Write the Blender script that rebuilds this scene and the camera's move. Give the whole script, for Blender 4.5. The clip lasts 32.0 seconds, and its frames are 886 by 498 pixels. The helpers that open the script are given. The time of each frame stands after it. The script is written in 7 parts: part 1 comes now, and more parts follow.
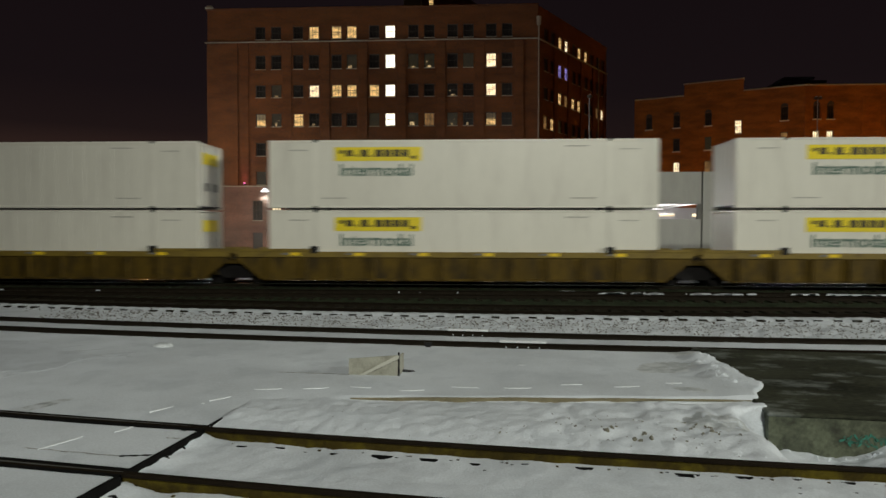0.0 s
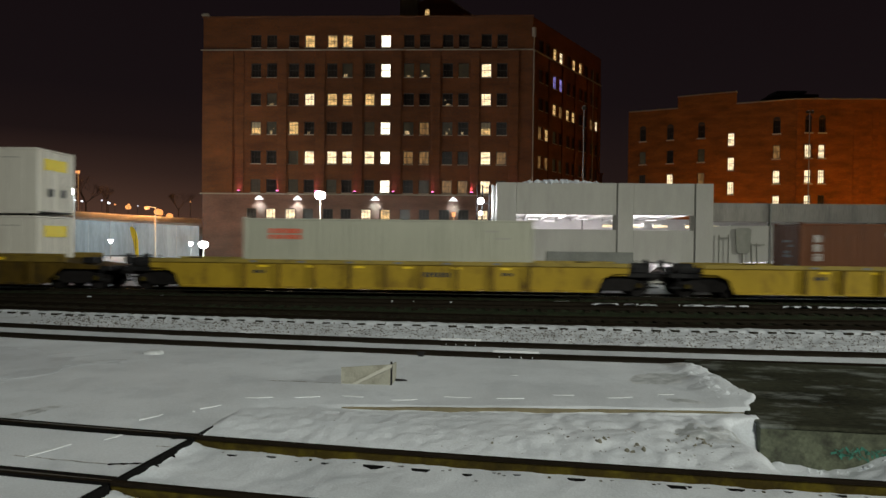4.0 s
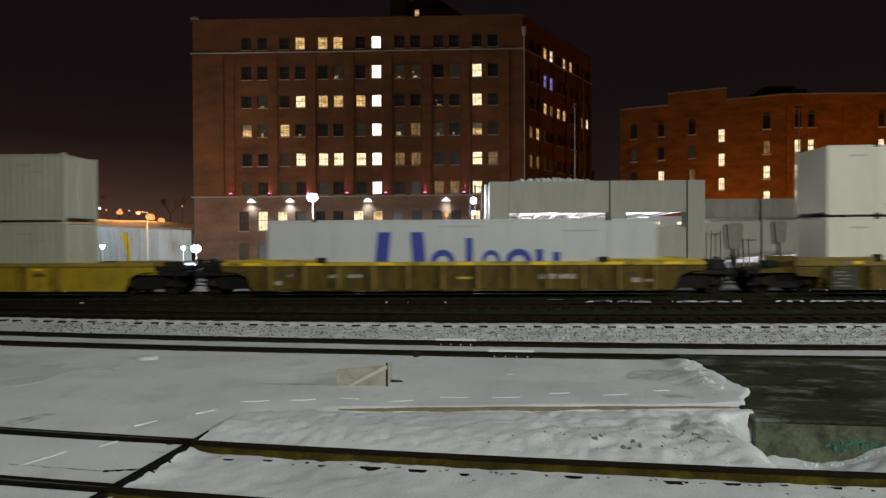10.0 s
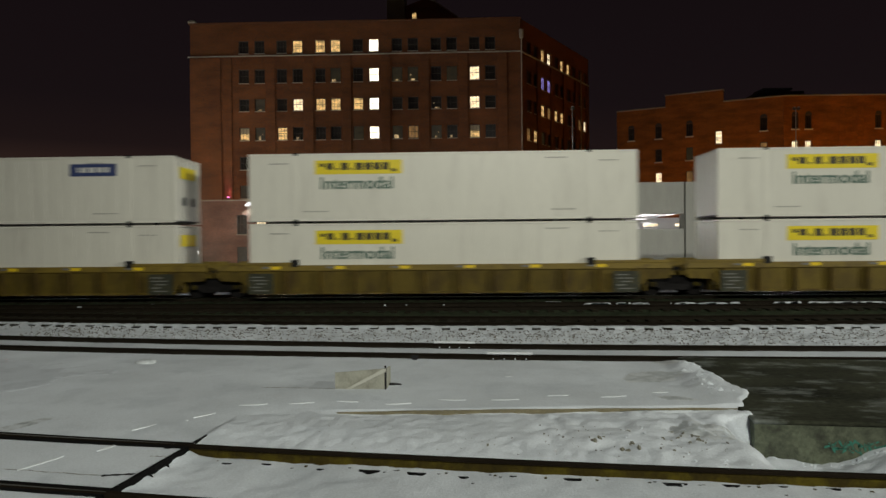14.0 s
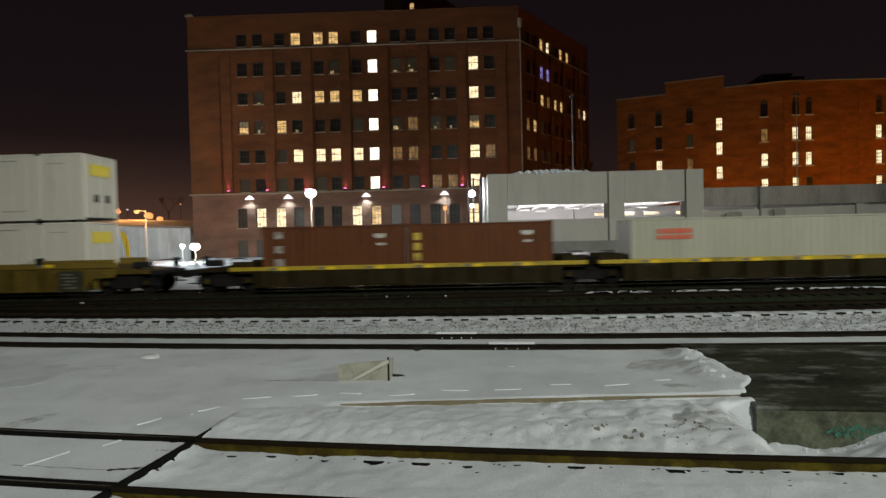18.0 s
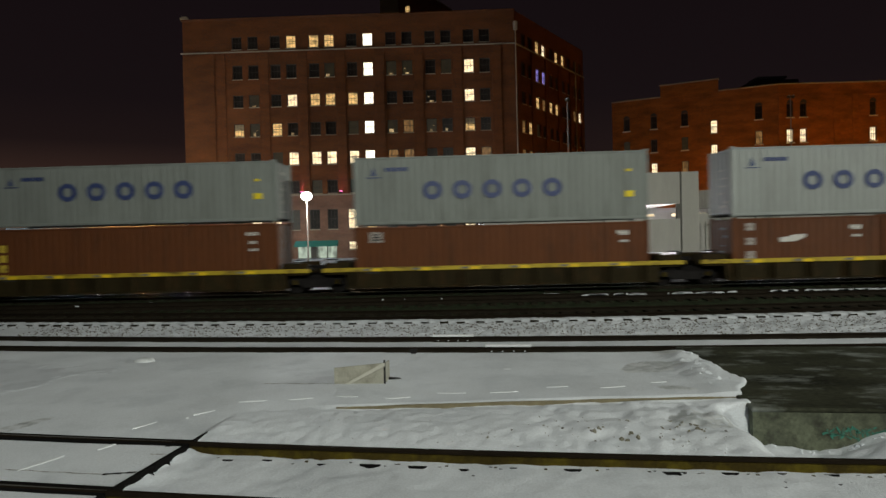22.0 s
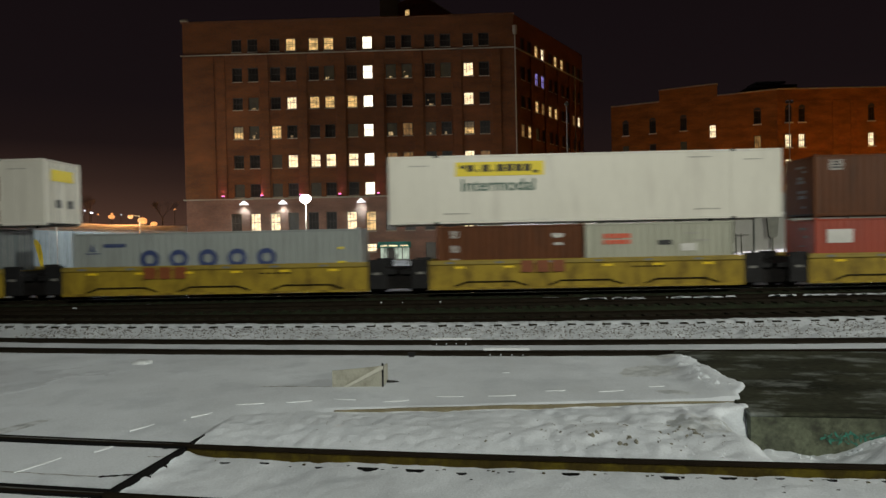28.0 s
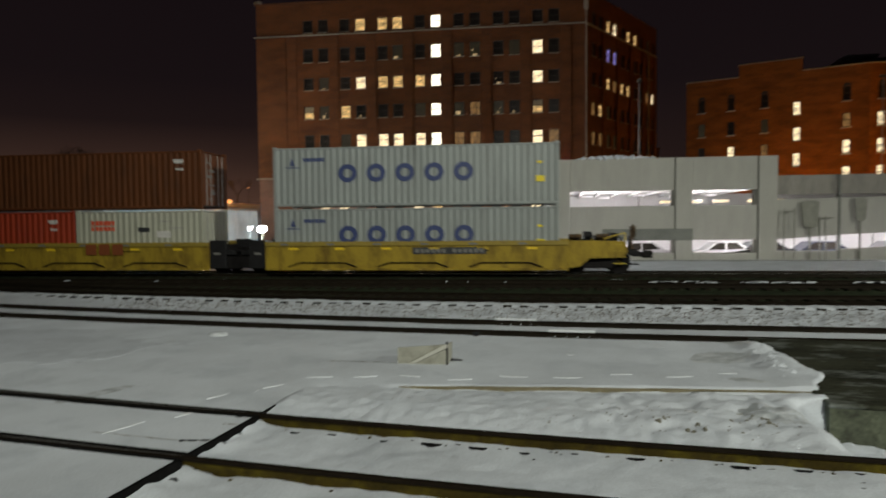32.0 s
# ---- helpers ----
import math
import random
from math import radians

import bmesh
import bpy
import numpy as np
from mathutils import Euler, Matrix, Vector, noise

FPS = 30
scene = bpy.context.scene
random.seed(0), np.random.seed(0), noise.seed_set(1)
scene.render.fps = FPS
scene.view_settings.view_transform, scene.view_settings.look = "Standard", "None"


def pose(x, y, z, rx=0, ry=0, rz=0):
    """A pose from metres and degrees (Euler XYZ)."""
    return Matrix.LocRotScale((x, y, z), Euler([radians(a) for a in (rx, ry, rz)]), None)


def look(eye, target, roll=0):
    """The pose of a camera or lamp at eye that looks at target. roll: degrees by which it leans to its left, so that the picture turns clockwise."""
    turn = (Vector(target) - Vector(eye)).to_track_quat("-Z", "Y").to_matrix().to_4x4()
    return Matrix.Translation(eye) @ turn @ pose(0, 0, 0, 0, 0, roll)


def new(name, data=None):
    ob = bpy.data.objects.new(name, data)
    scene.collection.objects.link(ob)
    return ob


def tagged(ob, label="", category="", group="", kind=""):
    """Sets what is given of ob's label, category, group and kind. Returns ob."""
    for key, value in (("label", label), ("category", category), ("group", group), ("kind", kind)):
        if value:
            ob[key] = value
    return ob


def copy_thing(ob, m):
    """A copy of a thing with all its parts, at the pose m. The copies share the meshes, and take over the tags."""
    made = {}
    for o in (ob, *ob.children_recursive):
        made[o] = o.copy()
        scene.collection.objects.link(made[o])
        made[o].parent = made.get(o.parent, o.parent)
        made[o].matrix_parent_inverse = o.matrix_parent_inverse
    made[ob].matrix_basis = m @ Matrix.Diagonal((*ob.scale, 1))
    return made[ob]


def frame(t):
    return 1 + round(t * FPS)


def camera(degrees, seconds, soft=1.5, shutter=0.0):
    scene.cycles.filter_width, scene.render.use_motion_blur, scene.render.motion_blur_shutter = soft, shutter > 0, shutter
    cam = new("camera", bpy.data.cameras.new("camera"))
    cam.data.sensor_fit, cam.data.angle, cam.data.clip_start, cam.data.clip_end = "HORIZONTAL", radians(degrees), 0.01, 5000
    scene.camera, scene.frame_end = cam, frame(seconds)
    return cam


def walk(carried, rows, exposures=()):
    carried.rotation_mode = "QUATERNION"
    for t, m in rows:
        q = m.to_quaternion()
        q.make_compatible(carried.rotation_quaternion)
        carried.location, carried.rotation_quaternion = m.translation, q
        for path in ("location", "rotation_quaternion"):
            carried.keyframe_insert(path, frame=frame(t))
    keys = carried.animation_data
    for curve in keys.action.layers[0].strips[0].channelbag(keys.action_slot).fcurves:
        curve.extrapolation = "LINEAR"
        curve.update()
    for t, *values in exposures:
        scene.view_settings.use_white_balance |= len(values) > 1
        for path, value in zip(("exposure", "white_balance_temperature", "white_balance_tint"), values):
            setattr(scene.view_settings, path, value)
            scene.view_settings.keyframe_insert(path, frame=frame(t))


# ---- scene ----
cam = camera(68.2, 32.0, 1.5, 0.7)

# the camera stands on a tripod; it only turns: seconds, yaw, pitch, roll
EYE = (0.0, 0.0, 2.25)
TURNS = [
    (0, 3.19, -1.57, -0.10),
    (0.5, 2.65, -1.17, -0.70),
    (1, 2.88, -0.96, -0.69),
    (1.5, 2.81, -0.88, -0.70),
    (2, 2.70, -0.92, -0.53),
    (2.5, 2.71, -0.82, -0.59),
    (3, 2.67, -0.82, -0.64),
    (3.5, 2.72, -0.80, -0.63),
    (5.5, 2.22, -0.60, -0.58),
    (6, 2.21, -0.58, -0.43),
    (6.5, 2.30, -0.70, -0.26),
    (7, 2.17, -0.59, 0.11),
    (7.5, 2.00, -0.50, 0.00),
    (8, 2.00, -0.52, -0.01),
    (8.5, 2.01, -0.54, -0.04),
    (9, 2.12, -0.56, 0.00),
    (9.5, 2.12, -0.70, 0.08),
    (10, 2.08, -0.74, 0.30),
    (10.5, 2.08, -0.71, 0.26),
    (11, 1.93, -0.64, 0.35),
    (11.5, 1.97, -0.58, 0.33),
    (12, 1.95, -0.61, 0.41),
    (12.5, 2.07, -0.64, 0.38),
    (13, 2.04, -0.62, 0.46),
    (13.5, 1.96, -0.61, 0.53),
    (14, 1.92, -0.51, 0.51),
    (14.5, 2.00, -1.08, 1.04),
    (15, 1.98, -1.28, 1.49),
    (15.5, 2.02, -1.35, 1.58),
    (17.5, 2.09, -1.35, 1.32),
    (18, 2.00, -1.30, 1.31),
    (18.5, 1.88, -1.29, 1.25),
    (19, 2.15, -1.37, 1.60),
    (19.5, 2.24, -1.40, 1.61),
    (20, 2.12, -1.34, 1.49),
    (20.5, 1.87, -1.18, 1.47),
    (21, 1.98, -1.21, 1.49),
    (21.5, 1.93, -1.21, 1.56),
    (22, 1.65, -1.07, 1.41),
    (22.5, 1.60, -0.97, 1.36),
    (23, 1.70, -0.91, 1.54),
    (23.5, 1.48, -0.76, 1.70),
    (24, 1.35, -0.61, 1.36),
    (24.5, 1.43, -0.68, 1.52),
    (25, 1.49, -0.65, 1.49),
    (25.5, 1.28, -0.64, 1.36),
    (27.5, 1.52, -0.70, 1.31),
    (28, 1.54, -0.79, 1.15),
    (28.5, 1.33, -0.72, 0.98),
    (29, 1.34, -0.60, 0.94),
    (29.5, 1.55, -0.67, 1.04),
    (30, 1.65, -0.68, 0.88),
    (30.5, 1.68, -0.65, 0.61),
    (31, 2.01, -0.60, 0.44),
    (31.5, 3.55, -0.68, 0.91),
    (32, 7.30, -2.48, 0.55),
]
walk(cam, [(t, pose(*EYE, 90 + p, r, y)) for t, y, p, r in TURNS])

# ---- light ----
world = bpy.data.worlds.new("night_sky")
scene.world = world
world.use_nodes = True
wn, wl = world.node_tree.nodes, world.node_tree.links
wn.clear()
w_out = wn.new("ShaderNodeOutputWorld")
w_bg = wn.new("ShaderNodeBackground")
w_tc = wn.new("ShaderNodeTexCoord")
w_sep = wn.new("ShaderNodeSeparateXYZ")
w_ramp = wn.new("ShaderNodeValToRGB")
w_ramp.color_ramp.elements[0].position, w_ramp.color_ramp.elements[0].color = 0.0, (0.044, 0.022, 0.015, 1)
w_ramp.color_ramp.elements[1].position, w_ramp.color_ramp.elements[1].color = 0.45, (0.0057, 0.0035, 0.0045, 1)
w_low = w_ramp.color_ramp.elements.new(0.09)
w_low.color = (0.0150, 0.0084, 0.0076, 1)
w_mid = w_ramp.color_ramp.elements.new(0.2)
w_mid.color = (0.0082, 0.0051, 0.0058, 1)
wl.new(w_tc.outputs["Generated"], w_sep.inputs[0])
wl.new(w_sep.outputs["Z"], w_ramp.inputs[0])
# town glow low in the west
w_west, w_fade, w_both, w_sum = (wn.new("ShaderNodeMapRange") for _ in range(2)), None, wn.new("ShaderNodeMath"), wn.new("ShaderNodeMixRGB")
w_west, w_fade = w_west
w_west.inputs["From Min"].default_value, w_west.inputs["From Max"].default_value = -0.05, -0.5
w_fade.inputs["From Min"].default_value, w_fade.inputs["From Max"].default_value = 0.14, 0.01
w_both.operation, w_sum.blend_type = "MULTIPLY", "ADD"
w_sum.inputs[2].default_value = (0.044, 0.022, 0.014, 1)
wl.new(w_sep.outputs["X"], w_west.inputs["Value"])
wl.new(w_sep.outputs["Z"], w_fade.inputs["Value"])
wl.new(w_west.outputs[0], w_both.inputs[0])
wl.new(w_fade.outputs[0], w_both.inputs[1])
wl.new(w_both.outputs[0], w_sum.inputs[0])
wl.new(w_ramp.outputs[0], w_sum.inputs[1])
wl.new(w_sum.outputs[0], w_bg.inputs[0])
wl.new(w_bg.outputs[0], w_out.inputs[0])
w_bg.inputs[1].default_value = 1.0


def lamp(kind, place, watts, colour, size=0.3, target=None, angle=100, blend=0.6):
    data = bpy.data.lights.new("light", kind)
    data.energy, data.color = watts, colour
    if kind == "AREA":
        data.size = size
    else:
        data.shadow_soft_size = size
    if kind == "SPOT":
        data.spot_size, data.spot_blend = radians(angle), blend
    ob = new("light", data)
    ob.matrix_basis = look(place, target) if target else pose(*place)
    return ob


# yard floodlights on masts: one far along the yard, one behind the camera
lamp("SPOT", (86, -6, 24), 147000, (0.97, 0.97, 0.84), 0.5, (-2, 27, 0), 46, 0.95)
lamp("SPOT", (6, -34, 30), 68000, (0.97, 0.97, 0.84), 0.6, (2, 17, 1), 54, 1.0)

# ---- materials ----
def material(name, colour, rough=0.6, metal=0.0, vary=0.25, scale=3.0, fine=40.0, bump=0.15, stain=None, stain_at=(0.55, 0.75), stretch=(1, 1, 1), random_tint=0.0, spec=0.5):
    """A painted, stony or rusty surface: colour that varies at two scales, stains of their own shape, fine relief."""
    m = bpy.data.materials.new(name)
    m.use_nodes = True
    n, l = m.node_tree.nodes, m.node_tree.links
    b = n["Principled BSDF"]
    tc, mp = n.new("ShaderNodeTexCoord"), n.new("ShaderNodeMapping")
    mp.inputs["Scale"].default_value = stretch
    l.new(tc.outputs["Object"], mp.inputs[0])
    big, small = n.new("ShaderNodeTexNoise"), n.new("ShaderNodeTexNoise")
    big.inputs["Scale"].default_value, big.inputs["Detail"].default_value = scale, 6
    small.inputs["Scale"].default_value, small.inputs["Detail"].default_value = fine, 4
    info = n.new("ShaderNodeObjectInfo")
    add = n.new("ShaderNodeVectorMath")
    add.operation = "MULTIPLY_ADD"
    add.inputs[1].default_value = (37, 17, 9)
    l.new(info.outputs["Random"], add.inputs[0])
    l.new(mp.outputs[0], add.inputs[2])
    l.new(add.outputs[0], big.inputs["Vector"])
    l.new(mp.outputs[0], small.inputs["Vector"])
    mix = n.new("ShaderNodeMath")
    mix.operation = "MULTIPLY_ADD"
    mix.inputs[1].default_value = 0.45
    l.new(small.outputs["Fac"], mix.inputs[0])
    half = n.new("ShaderNodeMath")
    half.operation = "MULTIPLY"
    half.inputs[1].default_value = 0.55
    l.new(big.outputs["Fac"], half.inputs[0])
    l.new(half.outputs[0], mix.inputs[2])
    ramp = n.new("ShaderNodeValToRGB")
    dark = [c * (1 - vary) for c in colour]
    light = [min(1, c * (1 + vary)) for c in colour]
    ramp.color_ramp.elements[0].position, ramp.color_ramp.elements[0].color = 0.32, (*dark, 1)
    ramp.color_ramp.elements[1].position, ramp.color_ramp.elements[1].color = 0.68, (*light, 1)
    l.new(mix.outputs[0], ramp.inputs[0])
    out = ramp.outputs[0]
    if stain:
        st, sr, sm = n.new("ShaderNodeTexNoise"), n.new("ShaderNodeValToRGB"), n.new("ShaderNodeMixRGB")
        st.inputs["Scale"].default_value, st.inputs["Detail"].default_value, st.inputs["Roughness"].default_value = scale * 1.7, 8, 0.65
        l.new(add.outputs[0], st.inputs["Vector"])
        sr.color_ramp.elements[0].position, sr.color_ramp.elements[1].position = stain_at
        l.new(st.outputs["Fac"], sr.inputs[0])
        l.new(sr.outputs[0], sm.inputs[0])
        l.new(out, sm.inputs[1])
        sm.inputs[2].default_value = (*stain, 1)
        out = sm.outputs[0]
    if random_tint:
        hs, rm = n.new("ShaderNodeHueSaturation"), n.new("ShaderNodeMapRange")
        rm.inputs["To Min"].default_value, rm.inputs["To Max"].default_value = 1 - random_tint, 1 + random_tint
        l.new(info.outputs["Random"], rm.inputs["Value"])
        l.new(rm.outputs[0], hs.inputs["Value"])
        l.new(out, hs.inputs["Color"])
        out = hs.outputs[0]
    l.new(out, b.inputs["Base Color"])
    b.inputs["Roughness"].default_value, b.inputs["Metallic"].default_value = rough, metal
    b.inputs["Specular IOR Level"].default_value = spec
    if bump:
        bp = n.new("ShaderNodeBump")
        bp.inputs["Strength"].default_value, bp.inputs["Distance"].default_value = bump, 0.02
        l.new(mix.outputs[0], bp.inputs["Height"])
        l.new(bp.outputs[0], b.inputs["Normal"])
    return m


def glow(name, colour, strength, scale=1.6, depth=0.45, dim_at=0.35, full_at=0.62, stretch=(1, 1, 1)):
    """A lit thing: glows unevenly, as a room behind glass or a lamp does."""
    m = bpy.data.materials.new(name)
    m.use_nodes = True
    n, l = m.node_tree.nodes, m.node_tree.links
    b = n["Principled BSDF"]
    tc, tx, mr = n.new("ShaderNodeTexCoord"), n.new("ShaderNodeTexNoise"), n.new("ShaderNodeMapRange")
    info, add = n.new("ShaderNodeObjectInfo"), n.new("ShaderNodeVectorMath")
    add.operation = "MULTIPLY_ADD"
    add.inputs[1].default_value = (61, 23, 47)
    l.new(info.outputs["Random"], add.inputs[0])
    l.new(tc.outputs["Object"], add.inputs[2])
    tx.inputs["Scale"].default_value, tx.inputs["Detail"].default_value = scale, 3
    mp = n.new("ShaderNodeMapping")
    mp.inputs["Scale"].default_value = stretch
    l.new(add.outputs[0], mp.inputs[0])
    l.new(mp.outputs[0], tx.inputs["Vector"])
    mr.inputs["From Min"].default_value, mr.inputs["From Max"].default_value = dim_at, full_at
    mr.inputs["To Min"].default_value, mr.inputs["To Max"].default_value = strength * (1 - depth), strength
    l.new(tx.outputs["Fac"], mr.inputs["Value"])
    l.new(mr.outputs[0], b.inputs["Emission Strength"])
    b.inputs["Emission Color"].default_value = (*colour, 1)
    b.inputs["Base Color"].default_value = (0.04, 0.037, 0.033, 1)
    b.inputs["Roughness"].default_value = 0.35
    return m


def brickwork(name, colour, mortar, rough=0.85, patch=0.35, low=0.62):
    m = bpy.data.materials.new(name)
    m.use_nodes = True
    n, l = m.node_tree.nodes, m.node_tree.links
    b = n["Principled BSDF"]
    tc, sep, cmb = n.new("ShaderNodeTexCoord"), n.new("ShaderNodeSeparateXYZ"), n.new("ShaderNodeCombineXYZ")
    add = n.new("ShaderNodeMath")
    l.new(tc.outputs["Object"], sep.inputs[0])
    l.new(sep.outputs["X"], add.inputs[0])
    l.new(sep.outputs["Y"], add.inputs[1])
    l.new(add.outputs[0], cmb.inputs["X"])
    l.new(sep.outputs["Z"], cmb.inputs["Y"])
    br = n.new("ShaderNodeTexBrick")
    br.inputs["Scale"].default_value = 1.0
    br.inputs["Brick Width"].default_value, br.inputs["Row Height"].default_value, br.inputs["Mortar Size"].default_value = 0.22, 0.075, 0.008
    br.inputs["Color1"].default_value = (*colour, 1)
    br.inputs["Color2"].default_value = (*[c * 0.72 for c in colour], 1)
    br.inputs["Mortar"].default_value = (*mortar, 1)
    l.new(cmb.outputs[0], br.inputs["Vector"])
    nz, mr, mx = n.new("ShaderNodeTexNoise"), n.new("ShaderNodeMapRange"), n.new("ShaderNodeMixRGB")
    nz.inputs["Scale"].default_value, nz.inputs["Detail"].default_value = patch, 7
    mp = n.new("ShaderNodeMapping")
    mp.inputs["Scale"].default_value = (0.6, 0.6, 1.8)
    l.new(tc.outputs["Object"], mp.inputs[0])
    l.new(mp.outputs[0], nz.inputs["Vector"])
    mr.inputs["From Min"].default_value, mr.inputs["From Max"].default_value = 0.3, 0.7
    mr.inputs["To Min"].default_value, mr.inputs["To Max"].default_value = low, 1.18
    l.new(nz.outputs["Fac"], mr.inputs["Value"])
    mx.blend_type, mx.inputs[0].default_value = "MULTIPLY", 1.0
    l.new(br.outputs["Color"], mx.inputs[1])
    l.new(mr.outputs[0], mx.inputs[2])
    l.new(mx.outputs[0], b.inputs["Base Color"])
    b.inputs["Roughness"].default_value = rough
    bp = n.new("ShaderNodeBump")
    bp.inputs["Strength"].default_value, bp.inputs["Distance"].default_value = 0.4, 0.01
    l.new(br.outputs["Fac"], bp.inputs["Height"])
    bp.invert = True
    l.new(bp.outputs[0], b.inputs["Normal"])
    return m


SNOW = material("snow", (0.55, 0.59, 0.642), 0.75, 0, 0.17, 0.8, 42.0, 0.9, stain=(0.42, 0.46, 0.51), stain_at=(0.50, 0.78))
CLOD = material("frozen_clod", (0.15, 0.145, 0.115), 0.9, 0, 0.3, 9.0, 60.0, 0.5)
SNOW_FAR = material("far_snow", (0.60, 0.62, 0.66), 0.85, 0, 0.25, 0.12, 1.5, 0.3, stain=(0.16, 0.15, 0.15), stain_at=(0.5, 0.75))
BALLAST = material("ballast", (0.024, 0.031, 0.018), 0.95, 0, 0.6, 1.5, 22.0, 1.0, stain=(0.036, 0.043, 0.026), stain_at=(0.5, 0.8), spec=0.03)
STONE = material("ballast_stone", (0.11, 0.10, 0.09), 0.9, 0, 0.5, 9.0, 60.0, 0.4)
RAIL_SIDE = material("rusted_rail_side", (0.034, 0.024, 0.003), 0.8, 0.0, 0.5, 2.0, 30.0, 0.4, stain=(0.085, 0.066, 0.005), stain_at=(0.48, 0.66), spec=0.15)
RAIL_DARK = material("black_rail_side", (0.014, 0.011, 0.007), 0.85, 0.0, 0.4, 2.0, 30.0, 0.4, spec=0.1)
RAIL_TOP = material("polished_rail_head", (0.60, 0.58, 0.56), 0.09, 1.0, 0.2, 3.0, 40.0, 0.05)
RAIL_DULL = material("dull_rail_head", (0.012, 0.009, 0.006), 0.85, 0.0, 0.4, 3.0, 40.0, 0.1, spec=0.04)
TIE = material("old_timber", (0.017, 0.015, 0.010), 0.9, 0, 0.4, 4.0, 40.0, 0.5, stretch=(4, 0.5, 4), spec=0.05)
RUBBER_AND_SHADE = material("rubber_and_gap_shade", (0.006, 0.006, 0.006), 0.8, 0, 0.3, 5.0, 40.0, 0.3, spec=0.05)
CONCRETE_WET = material("wet_dark_concrete", (0.030, 0.032, 0.022), 0.75, 0, 0.75, 0.9, 14.0, 0.35, spec=0.06, stain=(0.20, 0.22, 0.21), stain_at=(0.52, 0.73), stretch=(0.7, 1.2, 1))
CONCRETE_FACE = material("stained_concrete_face", (0.078, 0.090, 0.058), 0.8, 0, 0.5, 2.4, 25.0, 0.5, stain=(0.020, 0.022, 0.013), stain_at=(0.47, 0.68))
CONCRETE = material("precast_concrete", (0.375, 0.375, 0.345), 0.85, 0, 0.06, 0.5, 14.0, 0.15, stain=(0.315, 0.315, 0.29), stain_at=(0.44, 0.78), stretch=(1.5, 1.5, 0.35))
CONCRETE_OLD = material("streaked_concrete", (0.25, 0.24, 0.215), 0.9, 0, 0.2, 0.6, 9.0, 0.3, stain=(0.13, 0.125, 0.12), stain_at=(0.48, 0.72), stretch=(1.6, 1.6, 0.3))
CONCRETE_JOINT = material("shaded_joint_concrete", (0.22, 0.22, 0.20), 0.9, 0, 0.15, 1.0, 12.0, 0.2)
CONCRETE_DARK = material("joint_concrete", (0.17, 0.18, 0.165), 0.9, 0, 0.2, 1.0, 12.0, 0.2)
BRICK_MAIN = brickwork("red_brick", (0.232, 0.066, 0.010), (0.115, 0.050, 0.020))
# browner and lighter than the upper brick: low lamplight is put into it
BRICK_BASE = brickwork("lamplit_brown_brick", (0.275, 0.130, 0.078), (0.20, 0.12, 0.082))
BRICK_RIGHT = brickwork("orange_brick", (0.43, 0.128, 0.013), (0.22, 0.088, 0.020), patch=0.55, low=0.52)
STONE_TRIM = material("limestone_trim", (0.37, 0.31, 0.22), 0.8, 0, 0.15, 1.0, 12.0, 0.2)
ROOFING = material("roof_felt", (0.03, 0.03, 0.03), 0.9, 0, 0.3, 1.0, 10.0, 0.2)
FRAME_DARK = material("dark_window_frame", (0.055, 0.042, 0.032), 0.6, 0, 0.2, 4.0, 40.0, 0.1)
GLASS_DARK = material("unlit_window_glass", (0.026, 0.022, 0.017), 0.30, 0, 0.6, 0.6, 3.0, 0.05, spec=0.25)
GLASS_DIM = glow("dim_room", (0.60, 0.46, 0.15), 0.034, 1.5, 0.8, stretch=(1, 1, 2))
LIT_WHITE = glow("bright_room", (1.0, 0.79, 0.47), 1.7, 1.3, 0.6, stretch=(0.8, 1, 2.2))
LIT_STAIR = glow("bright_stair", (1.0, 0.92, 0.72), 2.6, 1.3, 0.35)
SNOW_FRESH = material("fresh_snow", (0.66, 0.695, 0.73), 0.7, 0, 0.05, 2.0, 30.0, 0.3)
ICE_AND_SHADE = material("dirty_ice_and_shade", (0.37, 0.40, 0.42), 0.5, 0, 0.2, 2.2, 18.0, 0.3, stain=(0.55, 0.58, 0.61), stain_at=(0.44, 0.58))
SHADOW_SMUDGE = material("grey_shadow_smudge", (0.27, 0.29, 0.30), 0.7, 0, 0.4, 3.0, 20.0, 0.3, stain=(0.50, 0.53, 0.57), stain_at=(0.42, 0.56))
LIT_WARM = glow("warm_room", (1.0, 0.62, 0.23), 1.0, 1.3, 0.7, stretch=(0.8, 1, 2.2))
LIT_LOBBY = glow("lit_lobby", (0.80, 0.95, 0.74), 0.55, 1.0, 0.7, stretch=(1.6, 1, 0.8))
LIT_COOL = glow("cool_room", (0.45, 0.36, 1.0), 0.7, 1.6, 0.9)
LIT_LOW = glow("low_lit_room", (1.0, 0.70, 0.34), 0.8, 3.5, 0.8)
LIT_AMBER = glow("curtained_room", (1.0, 0.52, 0.17), 0.26, 1.3, 0.7, stretch=(2.4, 1, 0.8))
LAMP_WHITE = glow("white_lamp", (0.95, 0.98, 1.0), 30.0, 1.0, 0.1)
LAMP_SODIUM = glow("sodium_lamp", (1.0, 0.37, 0.11), 1.35, 1.0, 0.1)
LAMP_FAR = glow("far_white_lamp", (0.80, 0.88, 1.0), 4.0, 1.0, 0.1)
LAMP_PINK = glow("pink_lamp", (1.0, 0.20, 0.52), 3.2, 1.0, 0.1)
TUBE = glow("garage_tube", (1.0, 0.95, 0.95), 2.2, 1.0, 0.1)
